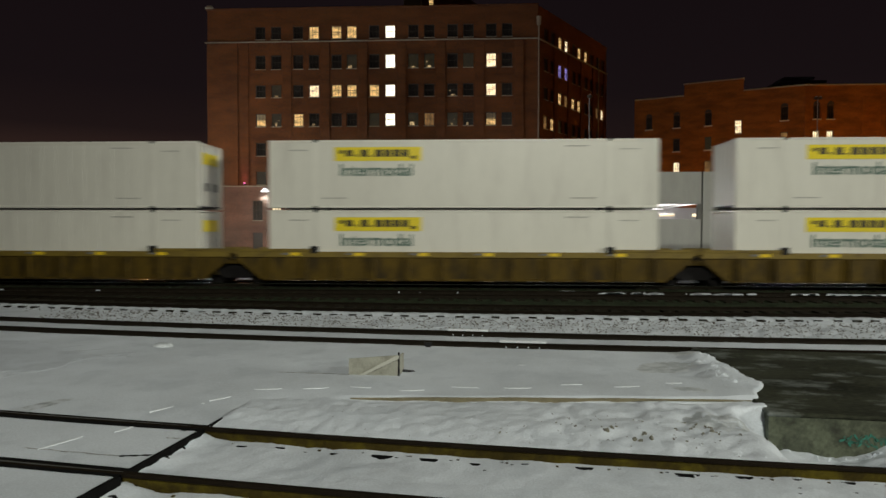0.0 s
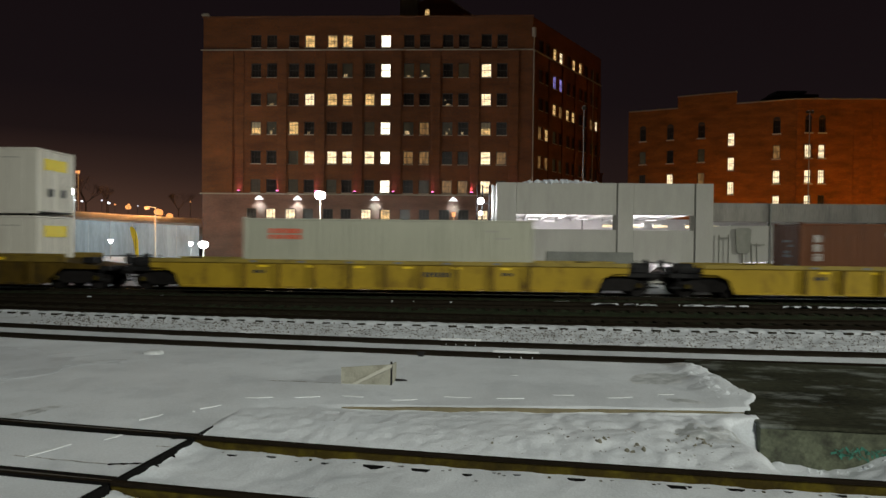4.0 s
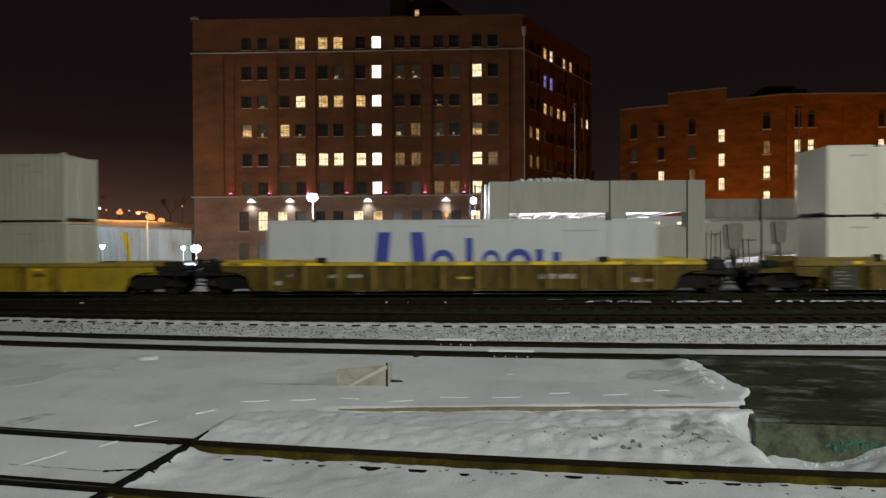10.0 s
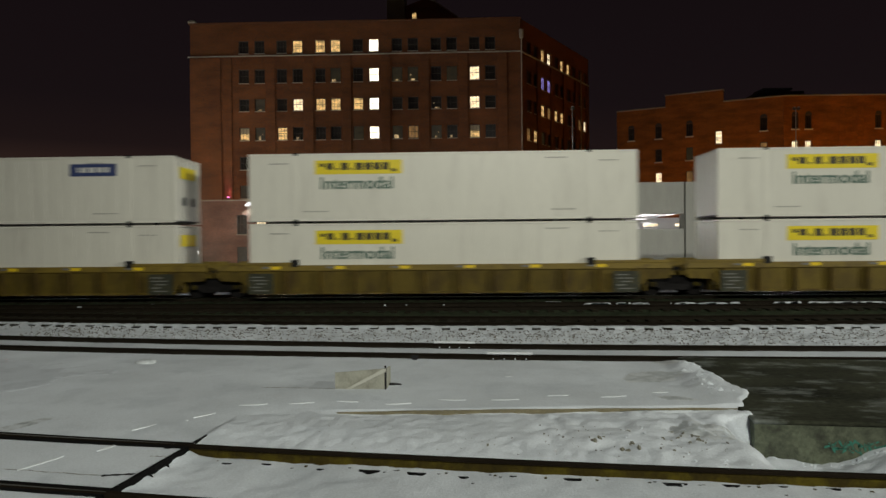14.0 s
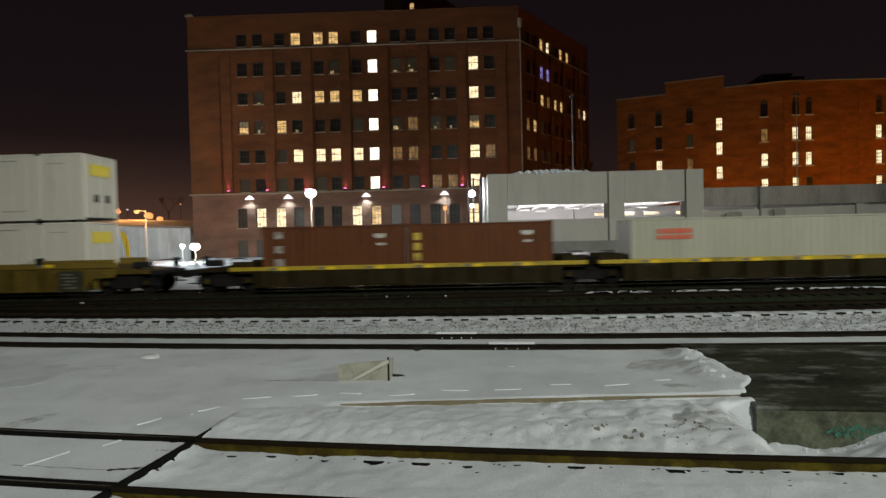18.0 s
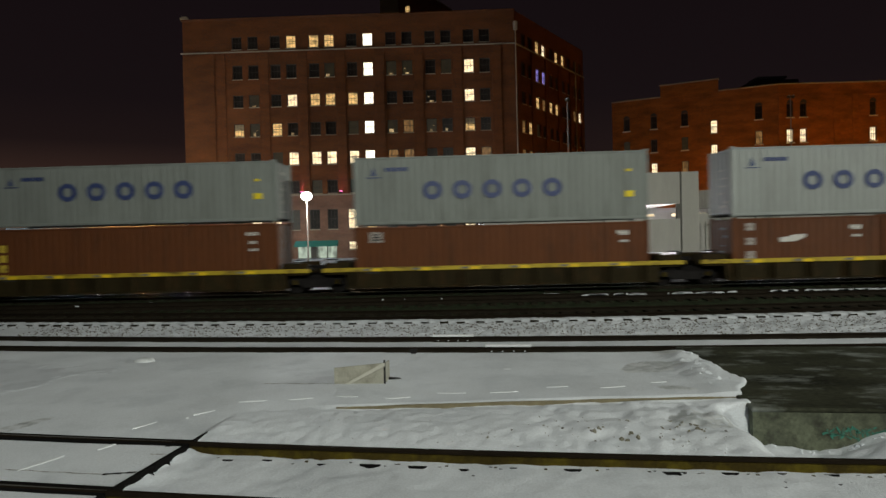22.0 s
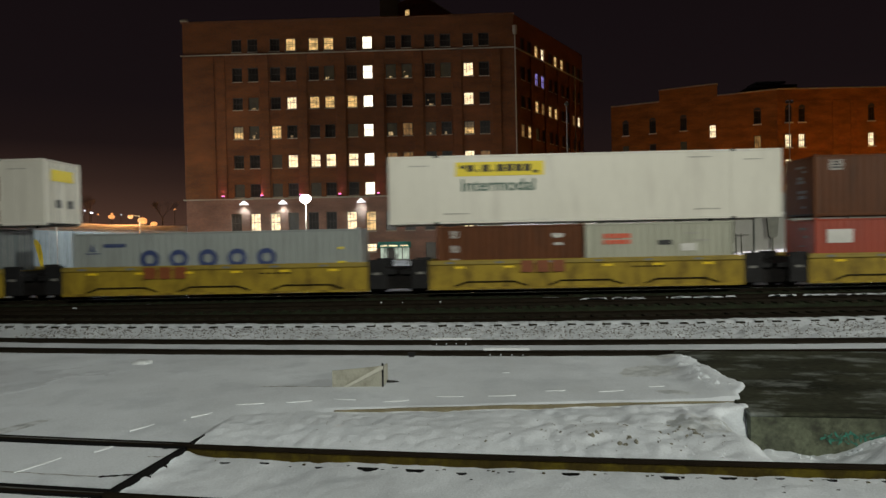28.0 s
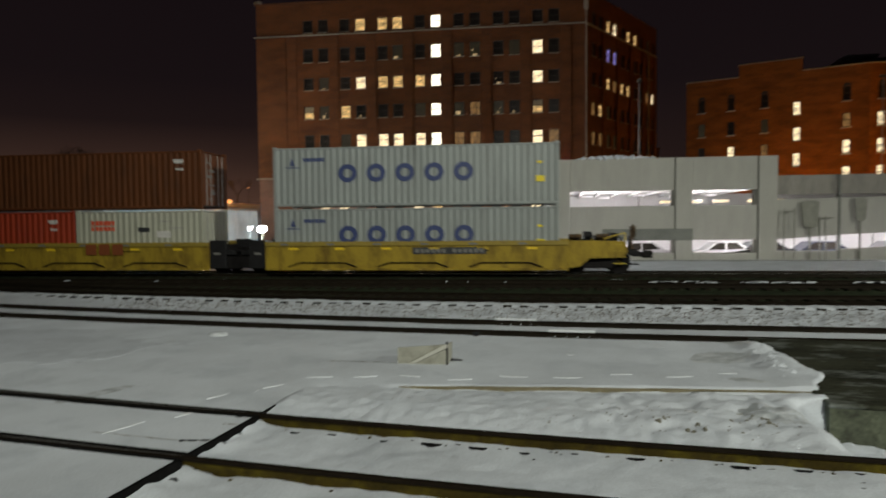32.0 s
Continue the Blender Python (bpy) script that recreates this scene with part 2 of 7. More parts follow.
STEEL_GREY = material("galvanised_steel", (0.34, 0.34, 0.33), 0.5, 0.6, 0.2, 4.0, 30.0, 0.1)
STEEL_BLACK = material("black_steel", (0.012, 0.012, 0.013), 0.7, 0.0, 0.4, 3.0, 30.0, 0.2, spec=0.2)
TRUCK = material("grimy_truck_steel", (0.011, 0.010, 0.010), 0.8, 0.0, 0.5, 4.0, 30.0, 0.3, spec=0.15)
WELL_RUSTY = material("rust_brown_paint", (0.105, 0.070, 0.011), 0.7, 0, 0.35, 0.8, 14.0, 0.15, stain=(0.045, 0.030, 0.009), stain_at=(0.44, 0.66), stretch=(1.6, 1.2, 0.5), spec=0.2)
WELL_YELLOW = material("yellow_paint_grimy", (0.36, 0.245, 0.018), 0.6, 0, 0.2, 0.9, 16.0, 0.12, stain=(0.13, 0.075, 0.012), stain_at=(0.50, 0.72), stretch=(1.2, 1.2, 0.5), random_tint=0.08, spec=0.25)
WELL_BRIGHT = material("yellow_paint_clean", (0.33, 0.235, 0.024), 0.6, 0, 0.16, 0.9, 16.0, 0.1, stain=(0.12, 0.075, 0.012), stain_at=(0.44, 0.68), stretch=(1.2, 1.2, 0.5), spec=0.25)
WELL_BROWN = material("dark_brown_paint", (0.090, 0.056, 0.006), 0.7, 0, 0.3, 0.8, 14.0, 0.15, stain=(0.032, 0.022, 0.007), stain_at=(0.44, 0.66), stretch=(1.2, 1.2, 0.5), random_tint=0.1, spec=0.2)
WELL_DIRTY = material("brown_yellow_paint", (0.125, 0.088, 0.012), 0.7, 0, 0.3, 0.8, 14.0, 0.15, stain=(0.065, 0.042, 0.010), stain_at=(0.44, 0.66), stretch=(1.2, 1.2, 0.5), random_tint=0.15, spec=0.25)
# darker than the sheet: shadow lines beside the ribs are put into the paint
WELL_RIB = material("grimy_shaded_rib_paint", (0.20, 0.125, 0.012), 0.7, 0, 0.3, 0.8, 14.0, 0.15, stain=(0.05, 0.035, 0.010), stain_at=(0.42, 0.62), stretch=(1.2, 1.2, 0.5), spec=0.25)
WELL_DARK = material("dark_grimy_paint", (0.022, 0.017, 0.007), 0.7, 0, 0.4, 0.8, 14.0, 0.15, stain=(0.045, 0.026, 0.010), stain_at=(0.50, 0.74), stretch=(1.2, 1.2, 0.5), spec=0.08)
SAFETY = material("safety_yellow", (0.80, 0.56, 0.02), 0.4, 0, 0.08, 3.0, 30.0, 0.05)
CHORD = material("worn_yellow_chord", (0.27, 0.20, 0.028), 0.6, 0, 0.2, 1.4, 20.0, 0.1, stain=(0.12, 0.085, 0.018), stain_at=(0.52, 0.74), stretch=(0.6, 1, 1))
CHORD_OLIVE = material("olive_brown_chord", (0.185, 0.128, 0.016), 0.6, 0, 0.2, 1.4, 20.0, 0.1, stain=(0.085, 0.055, 0.012), stain_at=(0.50, 0.72), stretch=(0.6, 1, 1))
CHORD_YELLOW = material("faded_chord_yellow", (0.46, 0.34, 0.020), 0.55, 0, 0.2, 1.4, 20.0, 0.1, stain=(0.12, 0.08, 0.015), stain_at=(0.50, 0.64), stretch=(0.35, 1, 1))
SAFETY_WORN = material("worn_safety_yellow", (0.55, 0.42, 0.05), 0.5, 0, 0.2, 1.4, 20.0, 0.1, stain=(0.14, 0.10, 0.03), stain_at=(0.52, 0.68))
MARK_OLIVE = material("dark_olive_lettering", (0.055, 0.045, 0.012), 0.6, 0, 0.2, 6.0, 30.0, 0.0)
RUST = material("rust_streak", (0.20, 0.11, 0.05), 0.8, 0, 0.4, 4.0, 30.0, 0.2, stain=(0.50, 0.45, 0.38), stain_at=(0.5, 0.62), stretch=(3, 1, 0.6))
RUSTY_FRAME = material("rusty_brown_frame", (0.085, 0.048, 0.014), 0.8, 0, 0.4, 4.0, 30.0, 0.3, stain=(0.03, 0.022, 0.012), stain_at=(0.45, 0.65))
MARK_PALE = material("worn_pale_stencil", (0.36, 0.34, 0.32), 0.6, 0, 0.3, 6.0, 30.0, 0.0, stain=(0.12, 0.06, 0.05), stain_at=(0.5, 0.6))
MARK_DIM = material("faded_white_stencil", (0.16, 0.16, 0.15), 0.6, 0, 0.2, 6.0, 30.0, 0.0)
PLATE_DARK = material("stencil_plate", (0.022, 0.025, 0.028), 0.6, 0, 0.2, 5.0, 30.0, 0.05)
MARK_WHITE = material("white_stencil", (0.62, 0.62, 0.60), 0.6, 0, 0.15, 6.0, 30.0, 0.0)
MARK_RED = material("faded_red_stencil", (0.20, 0.055, 0.014), 0.6, 0, 0.15, 6.0, 30.0, 0.0)
MARK_ORANGE = material("orange_red_mark", (0.66, 0.10, 0.045), 0.55, 0, 0.12, 6.0, 30.0, 0.0)
MARK_BLUE = material("deep_blue_mark", (0.035, 0.055, 0.16), 0.5, 0, 0.12, 6.0, 30.0, 0.0)
MARK_ROYAL = material("royal_blue_mark", (0.02, 0.045, 0.33), 0.5, 0, 0.1, 6.0, 30.0, 0.0)
MARK_GREEN = material("dark_green_mark", (0.06, 0.13, 0.10), 0.5, 0, 0.12, 6.0, 30.0, 0.0)
MARK_YELLOW = material("panel_yellow", (0.78, 0.62, 0.015), 0.45, 0, 0.06, 3.0, 30.0, 0.0)
BOX_WHITE = material("white_container_paint", (0.71, 0.70, 0.63), 0.38, 0, 0.05, 0.5, 8.0, 0.06, stain=(0.55, 0.53, 0.48), stain_at=(0.52, 0.85), stretch=(2.2, 1, 0.35), random_tint=0.04)
BOX_COOL = material("cool_white_paint", (0.50, 0.53, 0.56), 0.4, 0, 0.05, 0.5, 8.0, 0.06, stain=(0.40, 0.42, 0.44), stain_at=(0.52, 0.85), stretch=(2.2, 1, 0.35))
MARK_GREY = material("faded_grey_stencil", (0.34, 0.335, 0.31), 0.6, 0, 0.15, 6.0, 30.0, 0.0)
BOX_GREYWHITE = material("weathered_white_paint", (0.395, 0.405, 0.33), 0.5, 0, 0.08, 0.6, 10.0, 0.08, stain=(0.30, 0.31, 0.25), stain_at=(0.5, 0.8), stretch=(2, 1, 0.35), random_tint=0.05)
BOX_GREY = material("light_grey_paint", (0.265, 0.295, 0.29), 0.5, 0, 0.08, 0.6, 10.0, 0.08, stain=(0.185, 0.20, 0.195), stain_at=(0.5, 0.8), stretch=(2, 1, 0.35), random_tint=0.05)
BOX_GREY_DULL = material("dull_grey_paint", (0.195, 0.22, 0.21), 0.6, 0, 0.10, 0.6, 10.0, 0.08, stain=(0.13, 0.145, 0.135), stain_at=(0.48, 0.76), stretch=(2, 1, 0.35))
BOX_BROWN = material("oxide_brown_paint", (0.110, 0.037, 0.012), 0.55, 0, 0.18, 0.8, 10.0, 0.1, stain=(0.065, 0.026, 0.011), stain_at=(0.5, 0.75), stretch=(2, 1, 0.35), random_tint=0.15, spec=0.2)
BOX_RED = material("red_container_paint", (0.30, 0.034, 0.009), 0.5, 0, 0.12, 0.8, 10.0, 0.1, stain=(0.18, 0.03, 0.02), stain_at=(0.52, 0.78), stretch=(2, 1, 0.35))
BOX_TEAL = material("slate_grey_paint", (0.10, 0.126, 0.128), 0.5, 0, 0.12, 0.8, 10.0, 0.1, stain=(0.07, 0.09, 0.09), stain_at=(0.52, 0.78), stretch=(2, 1, 0.35))
PLATE_GRIMY = material("grimy_plate", (0.022, 0.026, 0.014), 0.7, 0, 0.5, 4.0, 30.0, 0.1, stain=(0.07, 0.055, 0.015), stain_at=(0.5, 0.7))
BOX_UNDERSIDE = material("dark_underside_and_gap", (0.02, 0.02, 0.02), 0.7, 0, 0.2, 5.0, 30.0, 0.0)
AWNING = material("green_awning", (0.02, 0.16, 0.115), 0.7, 0, 0.12, 2.0, 20.0, 0.1)
FLAG = material("yellow_banner", (0.72, 0.50, 0.02), 0.7, 0, 0.1, 2.0, 20.0, 0.1)
SHADOW_GREY = material("shadow_grey", (0.215, 0.22, 0.19), 0.7, 0.2, 0.2, 3.0, 20.0, 0.05)
BARK = material("bark", (0.05, 0.04, 0.032), 0.95, 0, 0.35, 8.0, 50.0, 0.5)
GRAFFITI = material("teal_graffiti", (0.025, 0.15, 0.11), 0.7, 0, 0.4, 9.0, 40.0, 0.05, stain=(0.05, 0.075, 0.05), stain_at=(0.46, 0.56))


# ---- building helpers ----
def box(bm, x0, x1, y0, y1, z0, z1, m=None, bevel=0.0):
    """Add a box to bm, with rounded edges where bevel is set."""
    vs = [bm.verts.new((x, y, z)) for z in (z0, z1) for y in (y0, y1) for x in (x0, x1)]
    fs = [bm.faces.new([vs[i] for i in f]) for f in ((0, 2, 3, 1), (4, 5, 7, 6), (0, 1, 5, 4), (2, 6, 7, 3), (0, 4, 6, 2), (1, 3, 7, 5))]
    if m is not None:
        for v in vs:
            v.co = m @ v.co
    if bevel:
        bmesh.ops.bevel(bm, geom=list({e for f in fs for e in f.edges}), offset=bevel, segments=1, affect="EDGES")
    return bm


def rod(bm, a, b, r0, r1=None, n=8):
    """Add a round bar from a to b."""
    a, b = Vector(a), Vector(b)
    turn = (b - a).to_track_quat("Z", "Y").to_matrix()
    r1 = r0 if r1 is None else r1
    rings = []
    for c, r in ((a, r0), (b, r1)):
        rings.append([bm.verts.new(c + turn @ Vector((r * math.cos(i * 2 * math.pi / n), r * math.sin(i * 2 * math.pi / n), 0))) for i in range(n)])
    for i in range(n):
        bm.faces.new((rings[0][i], rings[0][(i + 1) % n], rings[1][(i + 1) % n], rings[1][i]))
    bm.faces.new(list(reversed(rings[0])))
    bm.faces.new(rings[1])
    return bm


def slab(bm, outline, axis, lo, hi):
    """Add a flat piece: an outline (u, v) pushed from lo to hi along an axis ('x', 'y' or 'z')."""
    def at(u, v, w):
        return {"x": (w, u, v), "y": (u, w, v), "z": (u, v, w)}[axis]
    a = [bm.verts.new(at(u, v, lo)) for u, v in outline]
    b = [bm.verts.new(at(u, v, hi)) for u, v in outline]
    k = len(outline)
    bm.faces.new(a)
    bm.faces.new(list(reversed(b)))
    for i in range(k):
        bm.faces.new((a[i], b[i], b[(i + 1) % k], a[(i + 1) % k]))
    bmesh.ops.recalc_face_normals(bm, faces=bm.faces)
    return bm


def ring_shape(bm, cx, cz, r_out, r_in, y, n=20, thick=0.006, squash=1.0):
    """Add a flat ring facing -y."""
    for i in range(n):
        a0, a1 = i * 2 * math.pi / n, (i + 1) * 2 * math.pi / n
        p = [(cx + r * math.cos(a) * squash, cz + r * math.sin(a)) for r, a in ((r_in, a0), (r_out, a0), (r_out, a1), (r_in, a1))]
        bm.faces.new([bm.verts.new((u, y - thick, v)) for u, v in p])
    return bm


def shape(name, bm, mat, smooth=False):
    me = bpy.data.meshes.new(name)
    bm.normal_update()
    bm.to_mesh(me)
    bm.free()
    me.materials.append(mat)
    if smooth:
        me.shade_smooth()
    return me


def part(name, bm, mat, parent, label="", at=None, smooth=False):
    """Link a bmesh (or a finished mesh) as one object under a thing or a part."""
    me = bm if isinstance(bm, bpy.types.Mesh) else shape(name, bm, mat, smooth)
    ob = new(name, me)
    if parent is not None:
        ob.parent = parent
    if at is not None:
        ob.matrix_basis = at
    if label:
        tagged(ob, label)
    return ob


def thing(name, label, category, at=None, group="", kind="", mesh=None):
    ob = new(name, mesh)
    tagged(ob, label, category, group, kind)
    if at is not None:
        ob.matrix_basis = at
    return ob


def bm_new():
    return bmesh.new()


def text_mesh(name, words, size, mat):
    cu = bpy.data.curves.new(name, "FONT")
    cu.body, cu.size, cu.extrude, cu.offset = words, size, 0.003, 0.012
    ob = bpy.data.objects.new(name, cu)
    scene.collection.objects.link(ob)
    me = bpy.data.meshes.new_from_object(ob.evaluated_get(bpy.context.evaluated_depsgraph_get()))
    bpy.data.objects.remove(ob)
    me.materials.clear()
    me.materials.append(mat)
    return me


def grid_mesh(name, xs, ys, height, mat, smooth=True, warp=None):
    """A sheet with a vertex at each x and y; height(X, Y) gives z for arrays."""
    X, Y = np.meshgrid(xs, ys)
    if warp:
        X = warp(X, Y)
    Z = height(X, Y)
    nx, ny = len(xs), len(ys)
    v = np.stack([X, Y, Z], -1).reshape(-1, 3)
    i = np.arange(nx * ny).reshape(ny, nx)
    f = np.stack([i[:-1, :-1], i[:-1, 1:], i[1:, 1:], i[1:, :-1]], -1).reshape(-1, 4)
    me = bpy.data.meshes.new(name)
    me.from_pydata(v.tolist(), [], f.tolist())
    me.materials.append(mat)
    if smooth:
        me.shade_smooth()
    return me


def wave(X, Y, size, seed, octaves=4):
    """Smooth random relief on arrays, about -1 to 1: sums of value noise."""
    rng = np.random.default_rng(seed)
    out, amp, tot = np.zeros_like(X, dtype=float), 1.0, 0.0
    for _ in range(octaves):
        tab = rng.uniform(-1, 1, (256, 256))
        u, v = X / size + 1000.3, Y / size + 1000.7
        iu, iv = np.floor(u).astype(int), np.floor(v).astype(int)
        fu, fv = u - iu, v - iv
        fu, fv = fu * fu * (3 - 2 * fu), fv * fv * (3 - 2 * fv)
        g = lambda a, b: tab[(iu + a) % 256, (iv + b) % 256]
        out += amp * ((g(0, 0) * (1 - fu) + g(1, 0) * fu) * (1 - fv) + (g(0, 1) * (1 - fu) + g(1, 1) * fu) * fv)
        tot += amp
        amp, size = amp * 0.5, size * 0.5
    return out / tot


def smooth_step(a, b, v):
    k = np.clip((v - a) / (b - a), 0, 1)
    return k * k * (3 - 2 * k)


# ---- ground and tracks ----
def track_1(x):
    return 6.11 - 0.13 * x + 0.004 * x * x


def track_2(x):
    return 13.96 - 0.095 * x + 0.0035 * x * x


def track_3(x):
    return 19.35 - 0.05 * x + 0.004 * x * x


TRACK_4, TRACK_5 = 24.05, 28.45
CROSS = -3.21  # the crossing's edge: panels to the west of it
SLAB_AT = pose(3.60, 8.32, 0, 0, 0, -6.3)


def cross_edge(Y):
    return CROSS + 0.12 * np.clip(Y - 6.8, -2.6, 1.5)


def follow_edge(X, Y):
    return X + (cross_edge(Y) - CROSS) * np.exp(-((X - CROSS) / 1.2) ** 2)


def snow_height(X, Y):
    d1, d2 = Y - track_1(X), Y - track_2(X)
    edge = cross_edge(Y)
    soft_edge = 0.003 + 0.35 * smooth_step(7.9, 8.7, Y)
    west = smooth_step(-1.0, 1.0, (edge - X) / soft_edge)
    lump = wave(X, Y, 0.55, 1, 4)
    soft = wave(X, Y, 2.4, 2, 3)
    tiny = wave(X, Y, 0.12, 3, 2)
    groove = 8.83 + 0.04 * X
    # right of the crossing: low between the rails, a broken bank behind the far rail
    low = -0.135 + 0.022 * lump + 0.010 * tiny + np.where(X > edge, np.exp(-((X - edge) / 0.16) ** 2), 0) * (0.050 + 0.05 * wave(X, Y, 0.22, 71, 2))
    bank = -0.115 + 0.10 * smooth_step(0.85, 1.7, d1) + 0.007 * lump * smooth_step(0.8, 1.5, d1) + 0.005 * tiny
    bank = bank + np.where(X > edge, np.exp(-((X - edge) / 0.40) ** 2), 0) * 0.07 * (1 - smooth_step(1.2, 2.0, d1))
    bank = np.where(Y > groove - 0.25, bank - 0.06 * smooth_step(-0.25, 0.0, Y - groove), bank)
    plateau = 0.005 + 0.02 * soft + 0.006 * lump
    near = np.where(d1 > 0.80, bank, low)
    grooved = smooth_step(-2.2, -1.2, X) * (1 - smooth_step(3.9, 4.6, X))
    cut = smooth_step(-0.03, 0.03, Y - groove) * grooved + smooth_step(-0.9, 0.5, Y - groove) * (1 - grooved)
    near = near * (1 - cut) + plateau * cut
    panel = -0.022 + 0.008 * soft + 0.004 * lump
    z = near * (1 - west) + np.where(Y < track_1(X) + 3, panel * (1 - smooth_step(0.9, 2.2, d1)) + plateau * smooth_step(0.9, 2.2, d1), plateau) * west
    # beside the middle track
    in2 = smooth_step(-1.40, -1.15, d2)
    z = z * (1 - in2) + (-0.118 + 0.010 * lump) * in2
    beyond = smooth_step(0.85, 1.3, d2)
    z = z * (1 - beyond) + (-0.12 - 0.07 * smooth_step(1.5, 4.2, d2) + 0.05 * wave(X, Y, 0.25, 5, 3)) * beyond
    d3 = Y - track_3(X)
    upto = smooth_step(-1.9, -1.45, d3)
    z = z * (1 - upto) + (-0.143 + 0.022 * lump + 0.012 * tiny) * upto + 0.056 * smooth_step(-1.31, -1.25, d3) - 0.3 * smooth_step(-0.86, -0.80, d3)
    # snow blown over the edge of the concrete slab, and the hollow before its face
    lx = (X - 3.60) * math.cos(radians(6.3)) - (Y - 8.32) * math.sin(radians(6.3))
    ly = (X - 3.60) * math.sin(radians(6.3)) + (Y - 8.32) * math.cos(radians(6.3))
    lean = np.interp(ly, [0.0, 0.5, 1.0, 1.56, 2.0, 3.0, 3.7, 4.5], [0.03, 0.05, 0.14, 0.38, 0.18, 0.11, 0.05, 0.02]) + 0.07 * wave(X, Y, 0.45, 8, 5)
    on_slab = smooth_step(0.0, 0.12, lx - lean) * smooth_step(-0.04, 0.04, ly) * (1 - smooth_step(4.5, 4.56, ly))
    heap = np.exp(-((lx + 0.12) / 0.42) ** 2) * smooth_step(1.2, 2.0, ly) * (1 - smooth_step(2.9, 3.9, ly))
    z = z + heap * (0.055 + 0.08 * wave(X, Y, 0.5, 9, 4) + 0.04 * wave(X, Y, 0.14, 61, 2))
    z = z + 0.03 * smooth_step(-0.5, -0.1, lx) * (1 - on_slab) * smooth_step(-0.1, 0.1, ly) * (1 - smooth_step(4.4, 4.6, ly))
    z = z - 0.22 * on_slab
    hollow = smooth_step(-0.46, 0.10, lx + 0.14 * wave(X, Y, 0.45, 66, 4)) * (1 - smooth_step(0.12, 0.24, ly)) * smooth_step(0.80, 1.50, d1)
    floor = -0.54 + 0.05 * wave(X, Y, 0.7, 11, 4) + 0.27 * smooth_step(0.85, 1.7, lx) + 0.06 * np.exp(-((lx - 0.1) / 0.5) ** 2) + 0.02 * wave(X, Y, 0.12, 63, 2)
    z = z * (1 - hollow) + floor * hollow
    ledge = smooth_step(0.78, 1.05, d1) * smooth_step(-0.2, 0.4, lx) * (1 - smooth_step(-0.3, 0.0, ly)) * (1 - hollow * 0.6)
    z = z + ledge * (-0.035 + 0.075 * wave(X, Y, 0.45, 68, 4) + 0.075 * smooth_step(0.9, 1.8, lx))
    pitted = smooth_step(0.85, 1.2, d1) * (1 - smooth_step(-0.1, 0.05, Y - groove)) * (1 - west)
    z = z - pitted * 0.022 * np.maximum(0, wave(X, Y, 0.13, 64, 1) - 0.42) / 0.5 + pitted * 0.013 * wave(X, Y, 0.09, 65, 1)
    rough = smooth_step(0.2, 1.6, X) * (1 - smooth_step(2.9, 3.4, X)) * smooth_step(0.9, 1.3, d1) * (1 - smooth_step(-0.2, 0.0, Y - groove))
    z = z + rough * (0.044 * np.maximum(0, wave(X, Y, 0.22, 51, 2)) - 0.044 * np.maximum(0, wave(X, Y, 0.17, 52, 2)))
    return z


tagged(new("ground", grid_mesh("ground", np.linspace(-2500, 2500, 41), np.linspace(-2500, 2500, 41), lambda X, Y: X * 0 - 0.90, SNOW_FAR)), "dark snow-dusted flat ground of the rail yard", "ground", kind="structure")
xs, rows = np.arange(-11, 11.01, 0.05), np.arange(4.2, 19.6, 0.05)
xs = np.sort(np.concatenate([xs[np.abs(xs - CROSS) > 0.02], [CROSS - 0.004, CROSS + 0.004]]))
snow = grid_mesh("snow_field", xs, rows, snow_height, SNOW, warp=follow_edge)
tagged(new("snow_field", snow), "trodden white snow lying between the railway tracks", "snow", kind="structure")
tagged(new("snow_field_west", grid_mesh("snow_field_west", np.arange(-42, -10.9, 0.15), np.arange(4.2, 21.5, 0.12), snow_height, SNOW)), "flat white snow beside the railway tracks", "snow", kind="structure")
tagged(new("snow_field_east", grid_mesh("snow_field_east", np.arange(10.98, 36, 0.15), np.arange(4.2, 19, 0.12), snow_height, SNOW)), "flat white snow beside the railway tracks", "snow", kind="structure")
tagged(new("snow_field_south", grid_mesh("snow_field_south", np.arange(-42, 36, 0.5), np.arange(-60, 4.3, 0.5), lambda X, Y: -0.15 + 0.02 * wave(X, Y, 2.0, 4), SNOW)), "snow-covered yard ground", "snow", kind="structure")


def ballast_height(X, Y):
    near = Y - (track_3(X) - 1.75)
    return -0.24 + 0.09 * smooth_step(0.0, 0.9, near) * (1 - smooth_step(13.0, 13.9, near)) + 0.030 * wave(X, Y, 0.22, 14, 3) - 0.06 * np.exp(-((Y - 22.0) / 0.8) ** 2) - 0.06 * np.exp(-((Y - 26.3) / 0.6) ** 2)


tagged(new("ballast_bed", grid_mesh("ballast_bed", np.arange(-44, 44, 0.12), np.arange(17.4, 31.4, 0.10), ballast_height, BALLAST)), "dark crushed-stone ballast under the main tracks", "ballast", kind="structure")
tagged(new("snow_strip", grid_mesh("snow_strip", np.arange(-60, 60, 0.4), np.arange(30.8, 38.6, 0.2), lambda X, Y: -0.17 + 0.05 * wave(X, Y, 1.2, 16) - 0.12 * smooth_step(31.3, 30.8, Y), SNOW)), "strip of snow behind the main track", "snow", kind="structure")
tagged(new("street", grid_mesh("street", np.arange(-140, 120, 2.0), np.arange(38.5, 140, 2.0), lambda X, Y: X * 0 - 0.30 + 0.02 * wave(X, Y, 6, 18), SNOW_FAR)), "slushy dark street and car park with thin snow", "road", kind="structure")

